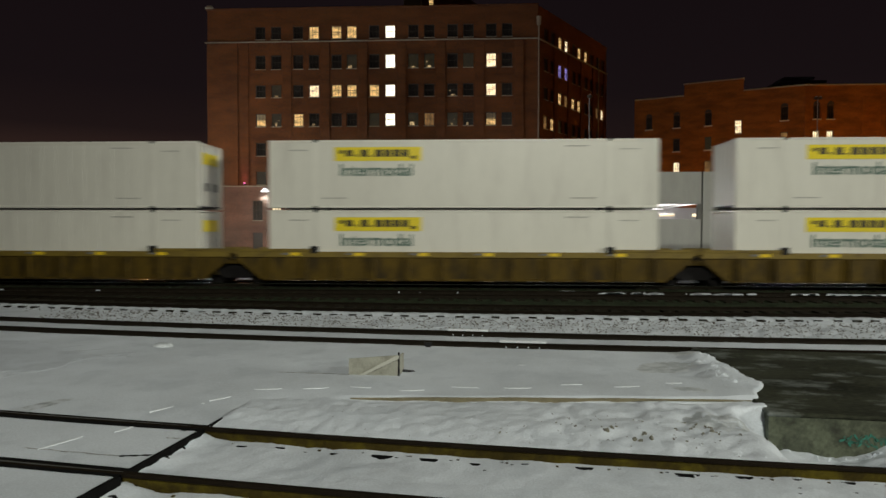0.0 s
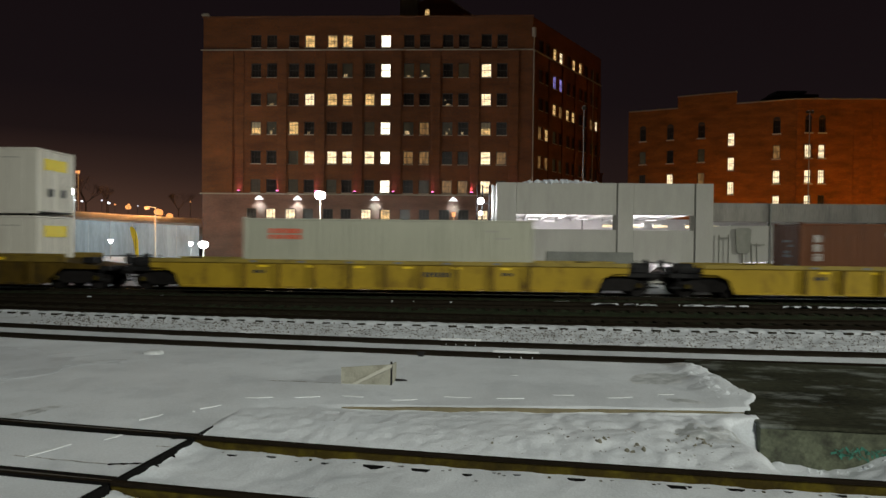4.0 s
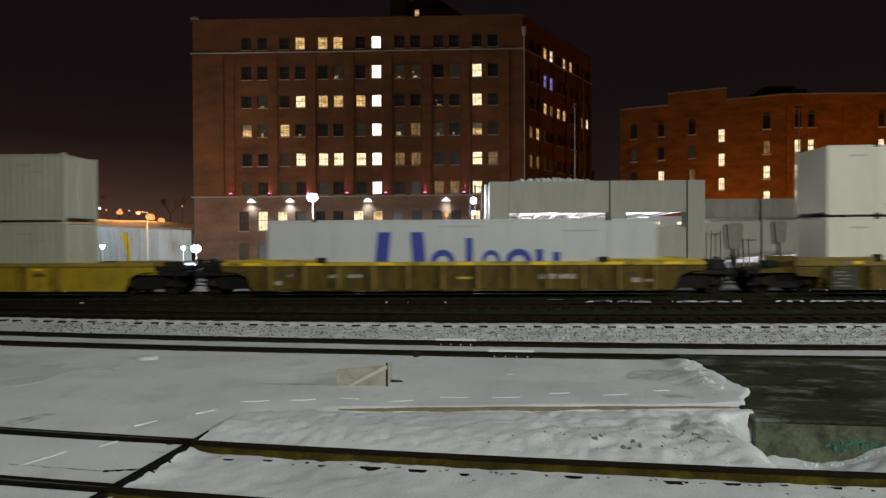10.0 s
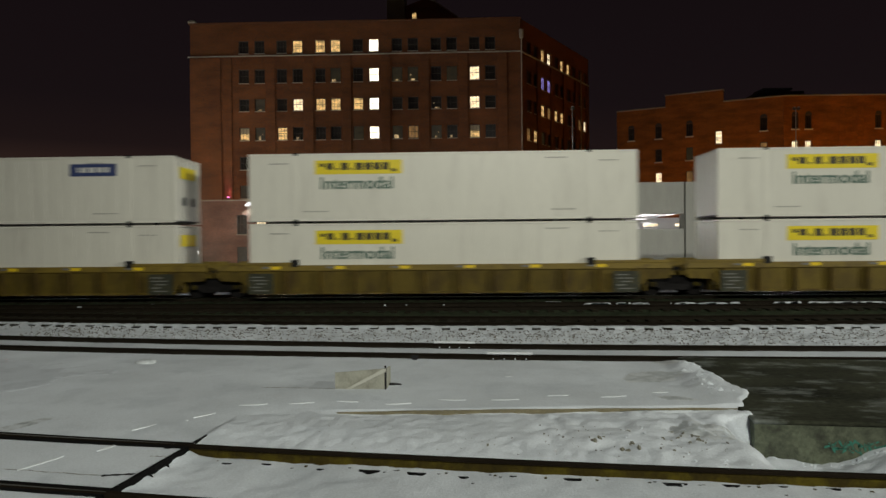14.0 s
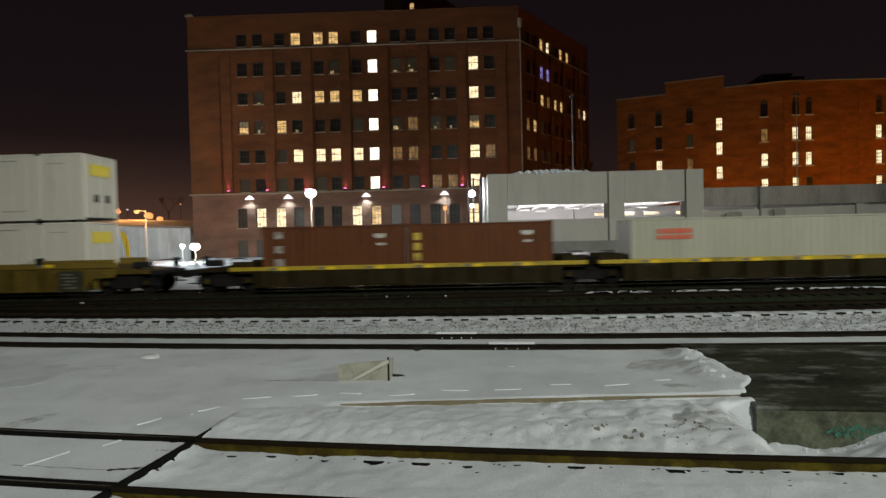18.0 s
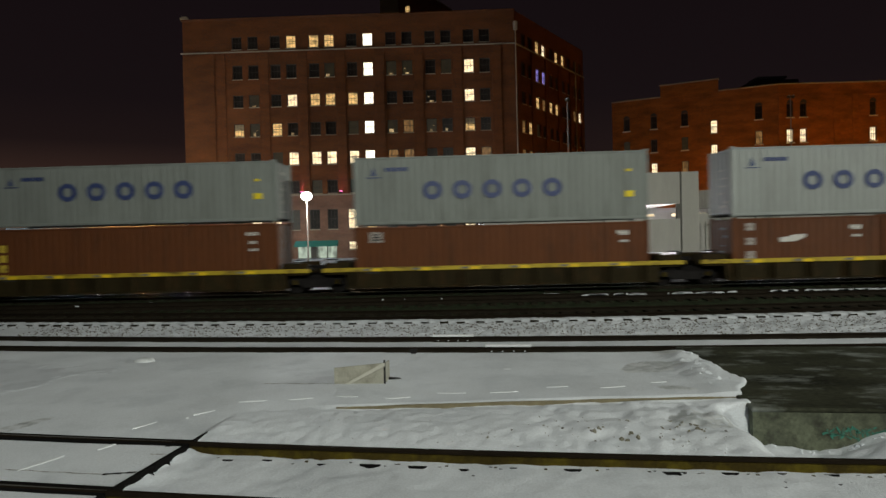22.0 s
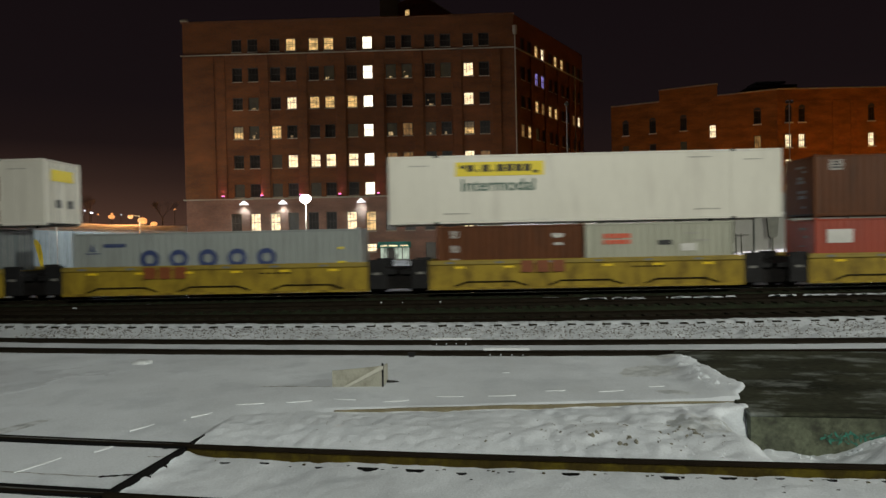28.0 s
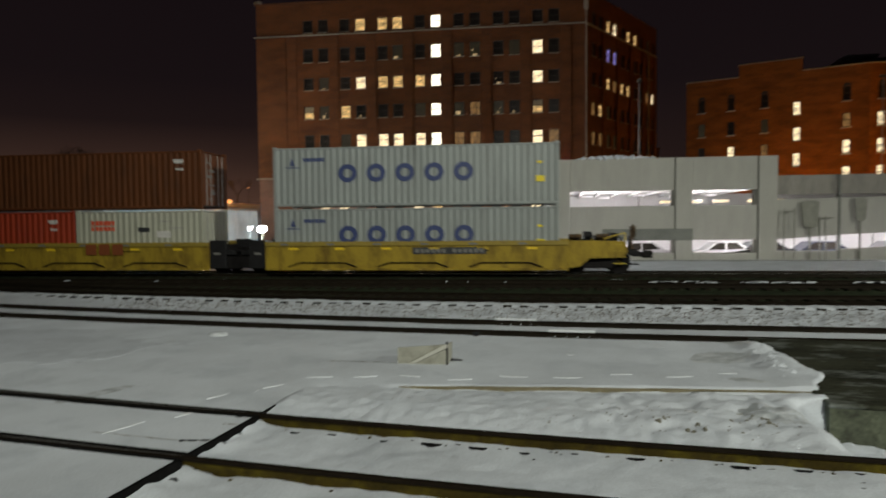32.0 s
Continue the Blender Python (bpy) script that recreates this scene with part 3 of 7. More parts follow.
RAIL_PROFILE = [(-0.075, -0.172), (0.075, -0.172), (0.075, -0.160), (0.012, -0.140), (0.010, -0.045), (0.036, -0.035), (0.036, -0.006), (0.028, 0.0), (-0.028, 0.0), (-0.036, -0.006), (-0.036, -0.035), (-0.010, -0.045), (-0.012, -0.140), (-0.075, -0.160)]


def rail(name, line, x0, x1, parent, head=RAIL_TOP, side=RAIL_DARK, step=0.8):
    """One rail along y = line(x)."""
    k, verts, faces, mats = len(RAIL_PROFILE), [], [], []
    n = max(2, int((x1 - x0) / step) + 1)
    for i in range(n):
        x = x0 + (x1 - x0) * i / (n - 1)
        slope = (line(x + 0.1) - line(x - 0.1)) / 0.2
        c, s = 1 / math.hypot(1, slope), slope / math.hypot(1, slope)
        for u, v in RAIL_PROFILE:
            verts.append((x - s * u, line(x) + c * u, v))
    for i in range(n - 1):
        for j in range(k):
            a, b = i * k + j, i * k + (j + 1) % k
            faces.append((a, b, b + k, a + k))
            mats.append(1 if j in (6, 7, 8, 9) else 0)
    me = bpy.data.meshes.new(name)
    me.from_pydata(verts, [], faces)
    me.materials.append(side)
    me.materials.append(head)
    me.polygons.foreach_set("material_index", mats)
    me.update()
    ob = new(name, me)
    ob.parent = parent
    return ob


def make_track(name, label, line, x0, x1, head, half=0.7535, side=RAIL_DARK):
    t = thing(name, label, "railway track", kind="structure")
    rail("rail", lambda x: line(x) - half, x0, x1, t, head, side)
    rail("rail", lambda x: line(x) + half, x0, x1, t, head, side)
    return t


tr1 = make_track("track_1", "rusty railway track half buried in snow, running into a crossing", track_1, -30, 24, RAIL_DULL, 0.72, RAIL_SIDE)
tr2 = make_track("track_2", "rusty railway track in snow with jointed rails", track_2, -34, 30, RAIL_DULL, 0.69)
tr3 = make_track("track_3", "railway track on dark ballast with timber ties", track_3, -40, 36, RAIL_DULL)
tr4 = make_track("track_4", "railway track on dark ballast", lambda x: TRACK_4, -70, 70, RAIL_DULL)
tr5 = make_track("track_5", "main railway track with polished rails under the train", lambda x: TRACK_5, -120, 120, RAIL_TOP)

tie_me = shape("tie", box(bm_new(), -0.115, 0.115, -1.30, 1.30, -0.33, -0.155, bevel=0.012), TIE)
plate_me = shape("tie_plate", box(box(box(bm_new(), -0.09, 0.09, -0.17, 0.17, -0.178, -0.165), -0.085, -0.055, -0.115, -0.085, -0.17, -0.13), 0.05, 0.08, 0.085, 0.115, -0.17, -0.13), RAIL_SIDE)
tie_cap = shape("snow_cap", box(bm_new(), -0.11, 0.10, -1.31, -0.90, -0.158, -0.134, bevel=0.01), SNOW)
rng = random.Random(5)
for line, tr, a, b in ((track_3, tr3, -16, 17), (lambda x: TRACK_4, tr4, -20, 20), (lambda x: TRACK_5, tr5, -22, 22)):
    x = a
    while x < b:
        slope = math.degrees(math.atan((line(x + 0.1) - line(x - 0.1)) / 0.2))
        z = 0.052 if tr is tr3 else 0.03
        part("tie", tie_me, TIE, tr, at=pose(x + rng.uniform(-0.03, 0.03), line(x) + (rng.uniform(-0.09, -0.03) if tr is tr3 else rng.uniform(-0.07, 0.05)), z + rng.uniform(-0.015, 0.01), 0, 0, slope + rng.uniform(-1.5, 1.5)))
        if tr is tr3:
            part("snow_cap", tie_cap, SNOW, tr, at=pose(x, line(x), z, 0, 0, slope + rng.uniform(-2, 2)))
        x += 0.50
# the near track's ties and plates show through the snow as dark chips
for k in range(26):
    x = CROSS + 0.55 + 0.505 * k
    if x > 10:
        break
    for side in (-0.72, 0.72):
        part("tie_plate", plate_me, RAIL_SIDE, tr1, at=pose(x, track_1(x) + side, 0.0, 0, 0, -6))
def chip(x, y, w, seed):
    """A black piece painting the dark of a hollow beside a tie end: flat behind, bowed in front."""
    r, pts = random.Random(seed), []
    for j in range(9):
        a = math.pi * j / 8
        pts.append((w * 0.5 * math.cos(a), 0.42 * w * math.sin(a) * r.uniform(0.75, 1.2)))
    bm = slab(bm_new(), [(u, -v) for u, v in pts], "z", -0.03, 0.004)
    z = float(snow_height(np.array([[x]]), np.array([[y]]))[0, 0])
    part("tie_end", bm, RUBBER_AND_SHADE, tr1, at=pose(x, y + 0.02, z, 0, 0, -5 + r.uniform(-4, 4)))


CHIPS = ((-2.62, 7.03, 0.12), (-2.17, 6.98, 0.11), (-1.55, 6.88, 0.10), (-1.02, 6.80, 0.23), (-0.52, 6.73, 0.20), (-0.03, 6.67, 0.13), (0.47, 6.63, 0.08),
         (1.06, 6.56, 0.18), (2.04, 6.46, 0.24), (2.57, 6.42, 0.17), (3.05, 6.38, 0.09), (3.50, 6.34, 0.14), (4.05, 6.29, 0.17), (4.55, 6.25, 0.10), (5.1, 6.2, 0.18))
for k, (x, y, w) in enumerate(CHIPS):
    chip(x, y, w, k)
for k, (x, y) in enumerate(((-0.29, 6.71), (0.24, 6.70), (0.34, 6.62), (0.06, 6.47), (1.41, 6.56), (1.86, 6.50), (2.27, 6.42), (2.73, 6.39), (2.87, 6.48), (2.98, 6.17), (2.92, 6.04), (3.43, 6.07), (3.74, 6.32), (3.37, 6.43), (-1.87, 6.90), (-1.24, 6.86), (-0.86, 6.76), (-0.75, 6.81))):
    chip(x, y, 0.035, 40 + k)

tie_stub = shape("tie_end", box(bm_new(), -0.10, 0.10, -0.06, 0.05, -0.10, 0.0, bevel=0.01), TIE)
x, ends = -15.0, random.Random(17)
while x < 4.0:
    if ends.random() < 0.55:
        y = track_2(x) - 1.12 + ends.uniform(-0.05, 0.03)
        z = float(snow_height(np.array([[x]]), np.array([[y - 0.05]]))[0, 0])
        part("tie_end", tie_stub, TIE, tr2, at=pose(x, y, z + ends.uniform(0.020, 0.040), 0, 0, -5 + ends.uniform(-4, 4)))
    x += 0.52

# streaks of snow caught along the rails of the main tracks
verts_s, faces_s = [], []
for y, z, n, tall, west in ((TRACK_4 + 0.68, -0.065, 60, 0.045, 4.0), (TRACK_4 + 0.68, -0.075, 14, 0.030, -19.0), (TRACK_5 - 1.9, -0.155, 4, 0.006, -19.0)):
    for _ in range(n):
        x, w, h, d = rng.uniform(west, 22), rng.uniform(0.15, 0.75) ** 2.4, 0.6 * tall * rng.uniform(0.3, 1.2), rng.uniform(0.03, 0.07)
        k = len(verts_s)
        verts_s += [(x - w, y, z - 0.03), (x + w, y, z - 0.03), (x + w * 0.7, y, z + h), (x - w * 0.6, y, z + h), (x - w, y + d, z - 0.03), (x + w, y + d, z - 0.03), (x + w * 0.7, y + d, z + h), (x - w * 0.6, y + d, z + h)]
        faces_s += [[k + i for i in f] for f in ((0, 1, 2, 3), (3, 2, 6, 7), (1, 5, 6, 2), (4, 0, 3, 7))]
me = bpy.data.meshes.new("snow_streaks")
me.from_pydata(verts_s, [], faces_s)
me.materials.append(SNOW)
tagged(new("snow_streaks", me), "thin streaks of snow caught along the rails", "snow", kind="stuff")

# joint bars on the middle track, frosted
for x, side in ((-0.25, 0.69), (0.88, -0.69)):
    bar = part("joint_bar", box(bm_new(), -0.45, 0.45, -0.055, -0.035, -0.125, -0.045, bevel=0.006), RAIL_DARK, tr2, "dark bolted joint bar", at=pose(x, track_2(x) + side, 0.004, 0, 0, -5))
    for j in range(4):
        part("bolt", rod(bm_new(), (-0.33 + 0.22 * j, -0.05, -0.085), (-0.33 + 0.22 * j, -0.075, -0.085), 0.014, n=6), SNOW, bar, "snow-capped bolt")
    part("snow_cap", box(bm_new(), -0.46, 0.46, -0.050, 0.035, 0.001, 0.044, bevel=0.004), SNOW_FRESH, bar, "thin cap of snow")

# crossing: flangeways along the near track and the panels' open edge
cross = thing("crossing", "snow-covered level crossing panels with black flangeways", "level crossing", kind="structure")
for off, w in ((-0.78, 0.045), (-0.645, 0.075), (0.645, 0.075), (0.79, 0.045)):
    bm = bm_new()
    n = 24
    vs = []
    for i in range(n + 1):
        x = -20 + (CROSS + 20 + (0.09 if off > 0 else -0.09)) * i / n
        y = track_1(x) + off
        vs.append([bm.verts.new((x, y + d, z)) for d, z in ((-w / 2, -0.05), (-w / 2, -0.006), (w / 2, -0.006), (w / 2, -0.05))])
    for i in range(n):
        for j in range(3):
            bm.faces.new((vs[i][j], vs[i + 1][j], vs[i + 1][j + 1], vs[i][j + 1]))
    part("flangeway", bm, RUBBER_AND_SHADE, cross)
for y0, y1 in ((4.2, track_1(-3.3) - 0.80), (track_1(-3.3) - 0.69, track_1(-3.3) + 0.69), (track_1(-3.3) + 0.80, 8.05)):
    bm = bm_new()
    n = 22
    vs = []
    for i in range(n + 1):
        y = y0 + (y1 - y0) * i / n
        x = float(cross_edge(y)) + 0.006
        w = 0.016 + 0.012 * math.sin(9 * y) + 0.012 * math.sin(23 * y + 1)
        if y1 > 8:
            w *= max(0.15, 1 - (y - y0) / (y1 - y0))
        vs.append([bm.verts.new((x + d, y, z)) for d, z in ((-0.012, -0.10), (-0.012, -0.008), (max(0.004, w), -0.014), (max(0.006, w + 0.006), -0.15))])
    for i in range(n):
        for j in range(3):
            bm.faces.new((vs[i][j], vs[i][j + 1], vs[i + 1][j + 1], vs[i + 1][j]))
    bmesh.ops.recalc_face_normals(bm, faces=bm.faces)
    # black strip painting the shadow gap beside the panels
    part("panel_edge", bm, RUBBER_AND_SHADE, cross, "black strip for the shaded gap along the crossing panels")

# black teeth that carry the painted gap shade into the snow
for k, (x, y, w, h) in enumerate(((-3.20, 7.10, 0.05, 0.10), (-3.24, 6.85, 0.09, 0.10), (-3.28, 6.62, 0.07, 0.09), (-3.27, 6.50, 0.11, 0.08), (-3.30, 6.40, 0.08, 0.10), (-3.22, 5.85, 0.07, 0.09), (-3.28, 5.60, 0.09, 0.10))):
    tooth = slab(bm_new(), [(-0.10, 0.5 * h), (0.0, 0.55 * h), (0.45 * w, 0.2 * h), (w, -0.4 * h), (0.3 * w, -0.25 * h), (-0.10, -0.5 * h)], "z", -0.04, 0.004)
    part("torn_edge", tooth, RUBBER_AND_SHADE, cross, "black tooth of the shaded gap along the crossing", at=pose(x, y, float(snow_height(np.array([[x + 0.06]]), np.array([[y]]))[0, 0]) + 0.004))

# worn rail heads between the panels, and cracks in the trodden snow on them
WORN = material("worn_grey_steel", (0.10, 0.10, 0.095), 0.5, 0.3, 0.2, 4.0, 30.0, 0.1)
SEAM_AND_SHADE = material("dirty_seam_and_shade", (0.20, 0.20, 0.19), 0.9, 0, 0.4, 6.0, 30.0, 0.2, stain=(0.5, 0.5, 0.5), stain_at=(0.5, 0.6))


def ribbon(points, width, z, seed):
    """A thin flat strip with uneven edges along points."""
    r, bm = random.Random(seed), bm_new()
    vs = []
    for i, (x, y) in enumerate(points):
        k = width * r.uniform(0.4, 1.3) * (0.3 if i in (0, len(points) - 1) else 1)
        vs.append([bm.verts.new((x, y - k / 2, z)), bm.verts.new((x, y + k / 2, z))])
    for a, b in zip(vs, vs[1:]):
        bm.faces.new((a[0], b[0], b[1], a[1]))
    return bm


for side in (-0.72, 0.72):
    pts = [(-18 + (CROSS + 17.9) * i / 30, track_1(-18 + (CROSS + 17.9) * i / 30) + side) for i in range(31)]
    part("rail_head", ribbon(pts, 0.034, 0.002, 4), WORN, cross, "worn grey rail head")
for k, (x0, y0, x1, y1, w) in enumerate(((-4.75, 6.53, -3.62, 6.33, 0.020), (-3.62, 6.33, -3.27, 6.38, 0.050), (-3.41, 6.91, -3.20, 6.90, 0.024), (-3.38, 7.17, -3.14, 7.20, 0.03))):
    pts = [(x0 + (x1 - x0) * i / 14, y0 + (y1 - y0) * i / 14 + 0.006 * math.sin(5 * i + k)) for i in range(15)]
    hs = snow_height(np.array([p[0] for p in pts]), np.array([p[1] for p in pts]))
    bm = ribbon(pts, w, 0.0, k)
    for v in bm.verts:
        v.co.z = float(snow_height(np.array([v.co.x]), np.array([v.co.y]))[0]) + 0.004
    # the last black one paints the shaded underside of a snow chunk
    part("seam", bm, RUBBER_AND_SHADE if k in (1, 3) else SEAM_AND_SHADE, cross, "dirty crack and shaded chunk edge in the snow cover")

# low concrete slab
slab_ob = thing("concrete_slab", "low wet dark concrete slab with snow streaks and teal graffiti", "slab", SLAB_AT, kind="structure")
bm = bm_new()
box(bm, 0.0, 18.0, 0.0, 4.55, -0.06, 0.0, bevel=0.02)
part("slab_top", bm, CONCRETE_WET, slab_ob, "wet dark concrete top with wind-blown snow")
bm = bm_new()
box(bm, 0.02, 17.98, 0.02, 4.53, -0.9, -0.06)
part("slab_face", bm, CONCRETE_FACE, slab_ob, "mossy grey-green concrete face")
rng = random.Random(17)
for j in range(26):
    gx, gz, w = 0.90 + 0.028 * j * 0.95, -0.30 + rng.uniform(-0.055, 0.05), rng.uniform(0.07, 0.16)
    stroke = slab(bm_new(), [(-w / 2, -0.014), (w / 2, -0.010), (w / 2 + 0.01, 0.010), (-w / 2, 0.014)], "y", 0.012, 0.0185 - 0.0001 * j)
    part("graffiti", stroke, GRAFFITI, slab_ob, "scrawl of teal spray paint", at=pose(gx, 0, gz, 0, rng.choice((-65, -40, -20, 10, 35, 60, 80)), 0))

# exposed timber along the step in the snow
bm = bm_new()
n, vs = 40, []
for i in range(n + 1):
    x = -1.75 + 5.6 * i / n
    y = 8.83 + 0.04 * x
    top = -0.008 - 0.05 * abs(i / n - 0.5) ** 2
    drop = 0.062 * math.sin(math.pi * min(1, i / n * 1.3 + 0.05)) ** 0.6 if i / n < 0.72 else 0.062 * max(0.0, math.sin(math.pi * min(1, i / n * 1.3 + 0.05))) + 0.01
    drop *= min(1.0, 0.15 + i / n * 4.5)
    vs.append([bm.verts.new((x, y + d, z)) for d, z in ((-0.02, top - 0.012 - drop), (-0.02, top), (0.10, top))])
for i in range(n):
    for j in range(2):
        bm.faces.new((vs[i][j], vs[i + 1][j], vs[i + 1][j + 1], vs[i][j + 1]))
kerb = thing("edge_timber", "brown weathered timber edge showing through the snow", "timber", kind="structure", mesh=shape("edge_timber", bm, material("brown_edge_timber", (0.16, 0.14, 0.085), 0.9, 0, 0.3, 3.0, 30.0, 0.4)))

# stones that poke out of the snow
def stone_mesh(seed):
    r = random.Random(seed)
    bm = bm_new()
    bmesh.ops.create_icosphere(bm, subdivisions=1, radius=1.0)
    for v in bm.verts:
        v.co = v.co * r.uniform(0.7, 1.15)
        v.co.z *= 0.7
    return bm


verts, faces = [], []
protos = []
for s in range(5):
    bm = stone_mesh(s)
    bm.verts.index_update()
    protos.append(([v.co.copy() for v in bm.verts], [[v.index for v in f.verts] for f in bm.faces]))
    bm.free()
rng = random.Random(11)


def scatter(n, x0, x1, pick_y, size, sink=0.25):
    xs_, ys_, ss_ = [], [], []
    for _ in range(n):
        x = rng.uniform(x0, x1)
        xs_.append(x), ys_.append(pick_y(x)), ss_.append(size * rng.uniform(0.5, 1.3))
    zs_ = snow_height(np.array(xs_), np.array(ys_))
    for x, y, z, s in zip(xs_, ys_, zs_, ss_):
        vv, ff = protos[rng.randrange(5)]
        turn = Euler((rng.uniform(0, 6), rng.uniform(0, 6), rng.uniform(0, 6))).to_matrix()
        k = len(verts)
        verts.extend([tuple(turn @ v * s + Vector((x, y, float(z) - sink * s))) for v in vv])
        faces.extend([[i + k for i in f] for f in ff])


scatter(3400, -12, 16, lambda x: track_2(x) + 1.3 + (track_3(x) - 1.5 - track_2(x) - 1.3) * rng.uniform(0, 1) ** 0.7, 0.030)
scatter(300, -14, 16, lambda x: track_3(x) - 1.75 + rng.gauss(0, 0.22), 0.040)
# tiny dark specks put in for shaded pits in the bank
scatter(70, -1.8, 3.0, lambda x: track_1(x) + rng.uniform(1.05, 1.9), 0.014, 0.55)
scatter(40, 0.9, 3.0, lambda x: track_1(x) + rng.uniform(1.2, 2.2), 0.022, 0.5)
scatter(160, -11, 11, lambda x: track_2(x) + rng.choice((-1, 1)) * rng.uniform(0.85, 1.0), 0.025)
me = bpy.data.meshes.new("stones")
me.from_pydata(verts, [], faces)
me.materials.append(STONE)
tagged(new("stones", me), "dark ballast stones in the snow and specks for shaded pits", "stones", kind="stuff")

# broken lumps of crusted snow in the bank
verts, faces = [], []
for n, spread, size in ((40, 0.10, 0.05), (50, 0.22, 0.030), (18, 0.06, 0.085)):
    for _ in range(n):
        y = rng.uniform(9.7, 11.9)
        x = 3.60 + 0.11 * (y - 8.32) + min(0.16, rng.gauss(-0.05, spread))
        scatter(1, x, x, lambda _x: y, size, 0.55)
for _ in range(90):
    x = rng.uniform(3.8, 8.5)
    y = 8.32 - 0.11 * (x - 3.6) - 0.02 - abs(rng.gauss(0.06, 0.07))
    scatter(1, x, x, lambda _x: y, 0.04, 0.4)
scatter(24, -2.4, 3.0, lambda x: track_1(x) + rng.uniform(1.05, 2.2), 0.026, 0.62)
scatter(26, 0.8, 3.0, lambda x: track_1(x) + rng.uniform(1.1, 2.2), 0.046, 0.62)
scatter(30, 3.0, 3.8, lambda x: 9.4 + rng.uniform(0, 1) * 2.6, 0.03, 0.6)
me = bpy.data.meshes.new("snow_lumps")
me.from_pydata(verts, [], faces)
me.materials.append(SNOW)
tagged(new("snow_lumps", me), "crusted lumps of ploughed snow", "snow", kind="stuff")
verts, faces = [], []
for cx, cy, n, size in ((1.50, 7.52, 5, 0.030), (1.80, 7.33, 6, 0.036), (1.93, 7.80, 3, 0.022), (2.39, 7.90, 3, 0.030), (2.36, 7.56, 4, 0.028), (2.60, 7.70, 6, 0.028), (2.60, 7.47, 5, 0.034), (2.34, 7.18, 2, 0.022), (0.3, 7.45, 3, 0.018), (1.0, 7.7, 3, 0.016)):
    scatter(n, cx - 0.10, cx + 0.10, lambda x: cy + rng.uniform(-0.07, 0.07), size, 0.2)
me = bpy.data.meshes.new("dirt_clods")
me.from_pydata(verts, [], faces)
me.materials.append(CLOD)
tagged(new("dirt_clods", me), "grey-brown frozen clods in the snow bank", "dirt", kind="stuff")

# low concrete box with a diagonal brace, half in the snow
crate = thing("utility_box", "weathered pale grey box with a diagonal brace, half sunk in snow", "utility box", pose(-2.03, 10.06, -0.02, 0, 0, -2))
GREYBOX = material("weathered_pale_panel", (0.32, 0.32, 0.27), 0.8, 0, 0.2, 3.0, 30.0, 0.2, stain=(0.14, 0.14, 0.11), stain_at=(0.5, 0.8))
bm = bm_new()
slab(bm, [(0.0, -0.03), (0.79, -0.04), (0.80, 0.345), (0.0, 0.275)], "y", 0.0, 0.03)
part("front_panel", bm, GREYBOX, crate)
bm = bm_new()
slab(bm, [(0.03, 0.0), (0.45, 0.0), (0.45, 0.30), (0.03, 0.34)], "x", 0.775, 0.80)
part("side_panel", bm, GREYBOX, crate)
bm = bm_new()
box(bm, 0.0, 0.785, 0.43, 0.455, -0.02, 0.18)
part("back_panel", bm, GREYBOX, crate)
bm = bm_new()
box(bm, 0.01, 0.78, 0.035, 0.43, 0.12, 0.15)
part("lid", bm, SNOW, crate, "snow-covered lid")
bm = bm_new()
slab(bm, [(0.08, -0.02), (0.15, -0.02), (0.80, 0.30), (0.80, 0.35), (0.75, 0.34)], "y", -0.022, -0.002)
part("brace", bm, material("pale_brace", (0.46, 0.46, 0.41), 0.8, 0, 0.12, 4.0, 30.0, 0.2), crate, "pale diagonal brace")
bm = bm_new()
rod(bm, (0.79, -0.005, 0.0), (0.79, -0.005, 0.39), 0.016)
part("post", bm, STEEL_BLACK, crate, "dark corner post")
bm = bm_new()
box(bm, 0.0, 0.34, -0.06, 0.06, -0.03, 0.012, bevel=0.01)
thing("scrap_plate", "small dark flat piece lying beside the box", "scrap metal", pose(-1.22, 10.36, 0.02, 0, 8, 12), mesh=shape("scrap_plate", bm, STEEL_BLACK))
bm = bm_new()
slab(bm, [(-0.08, 0.06), (0.08, 0.06), (0.05, 0.0), (0.03, -0.1), (-0.03, -0.1)], "y", -0.03, 0.03)
thing("marker_stub", "short dark metal stub standing beside the track", "marker", pose(-0.98, 12.55, 0.04), mesh=shape("marker_stub", bm, STEEL_BLACK))
bm = bm_new()
bmesh.ops.create_icosphere(bm, subdivisions=2, radius=0.21, matrix=Matrix.Diagonal((1.0, 0.6, 0.42, 1)))
for v in bm.verts:
    v.co *= 1 + 0.16 * math.sin(v.co.x * 31) * math.cos(v.co.z * 43 + v.co.y * 17)
thing("snow_mound", "small rounded mound of dirty snow", "snow mound", pose(-6.12, 12.3, 0.0), mesh=shape("snow_mound", bm, ICE_AND_SHADE, True))
# dark ribbon painting the thin shadow line left of the box
bm = ribbon([(-3.21 + 1.2 * i / 12, 10.15 - 0.09 * i / 12) for i in range(13)], 0.035, 0.0, 21)
for v in bm.verts:
    v.co.z = float(snow_height(np.array([v.co.x]), np.array([v.co.y]))[0]) + 0.004
part("seam", bm, SEAM_AND_SHADE, cross, "dark line for the shadow left of the box")
# drag marks scratched in the snow
rng = random.Random(3)
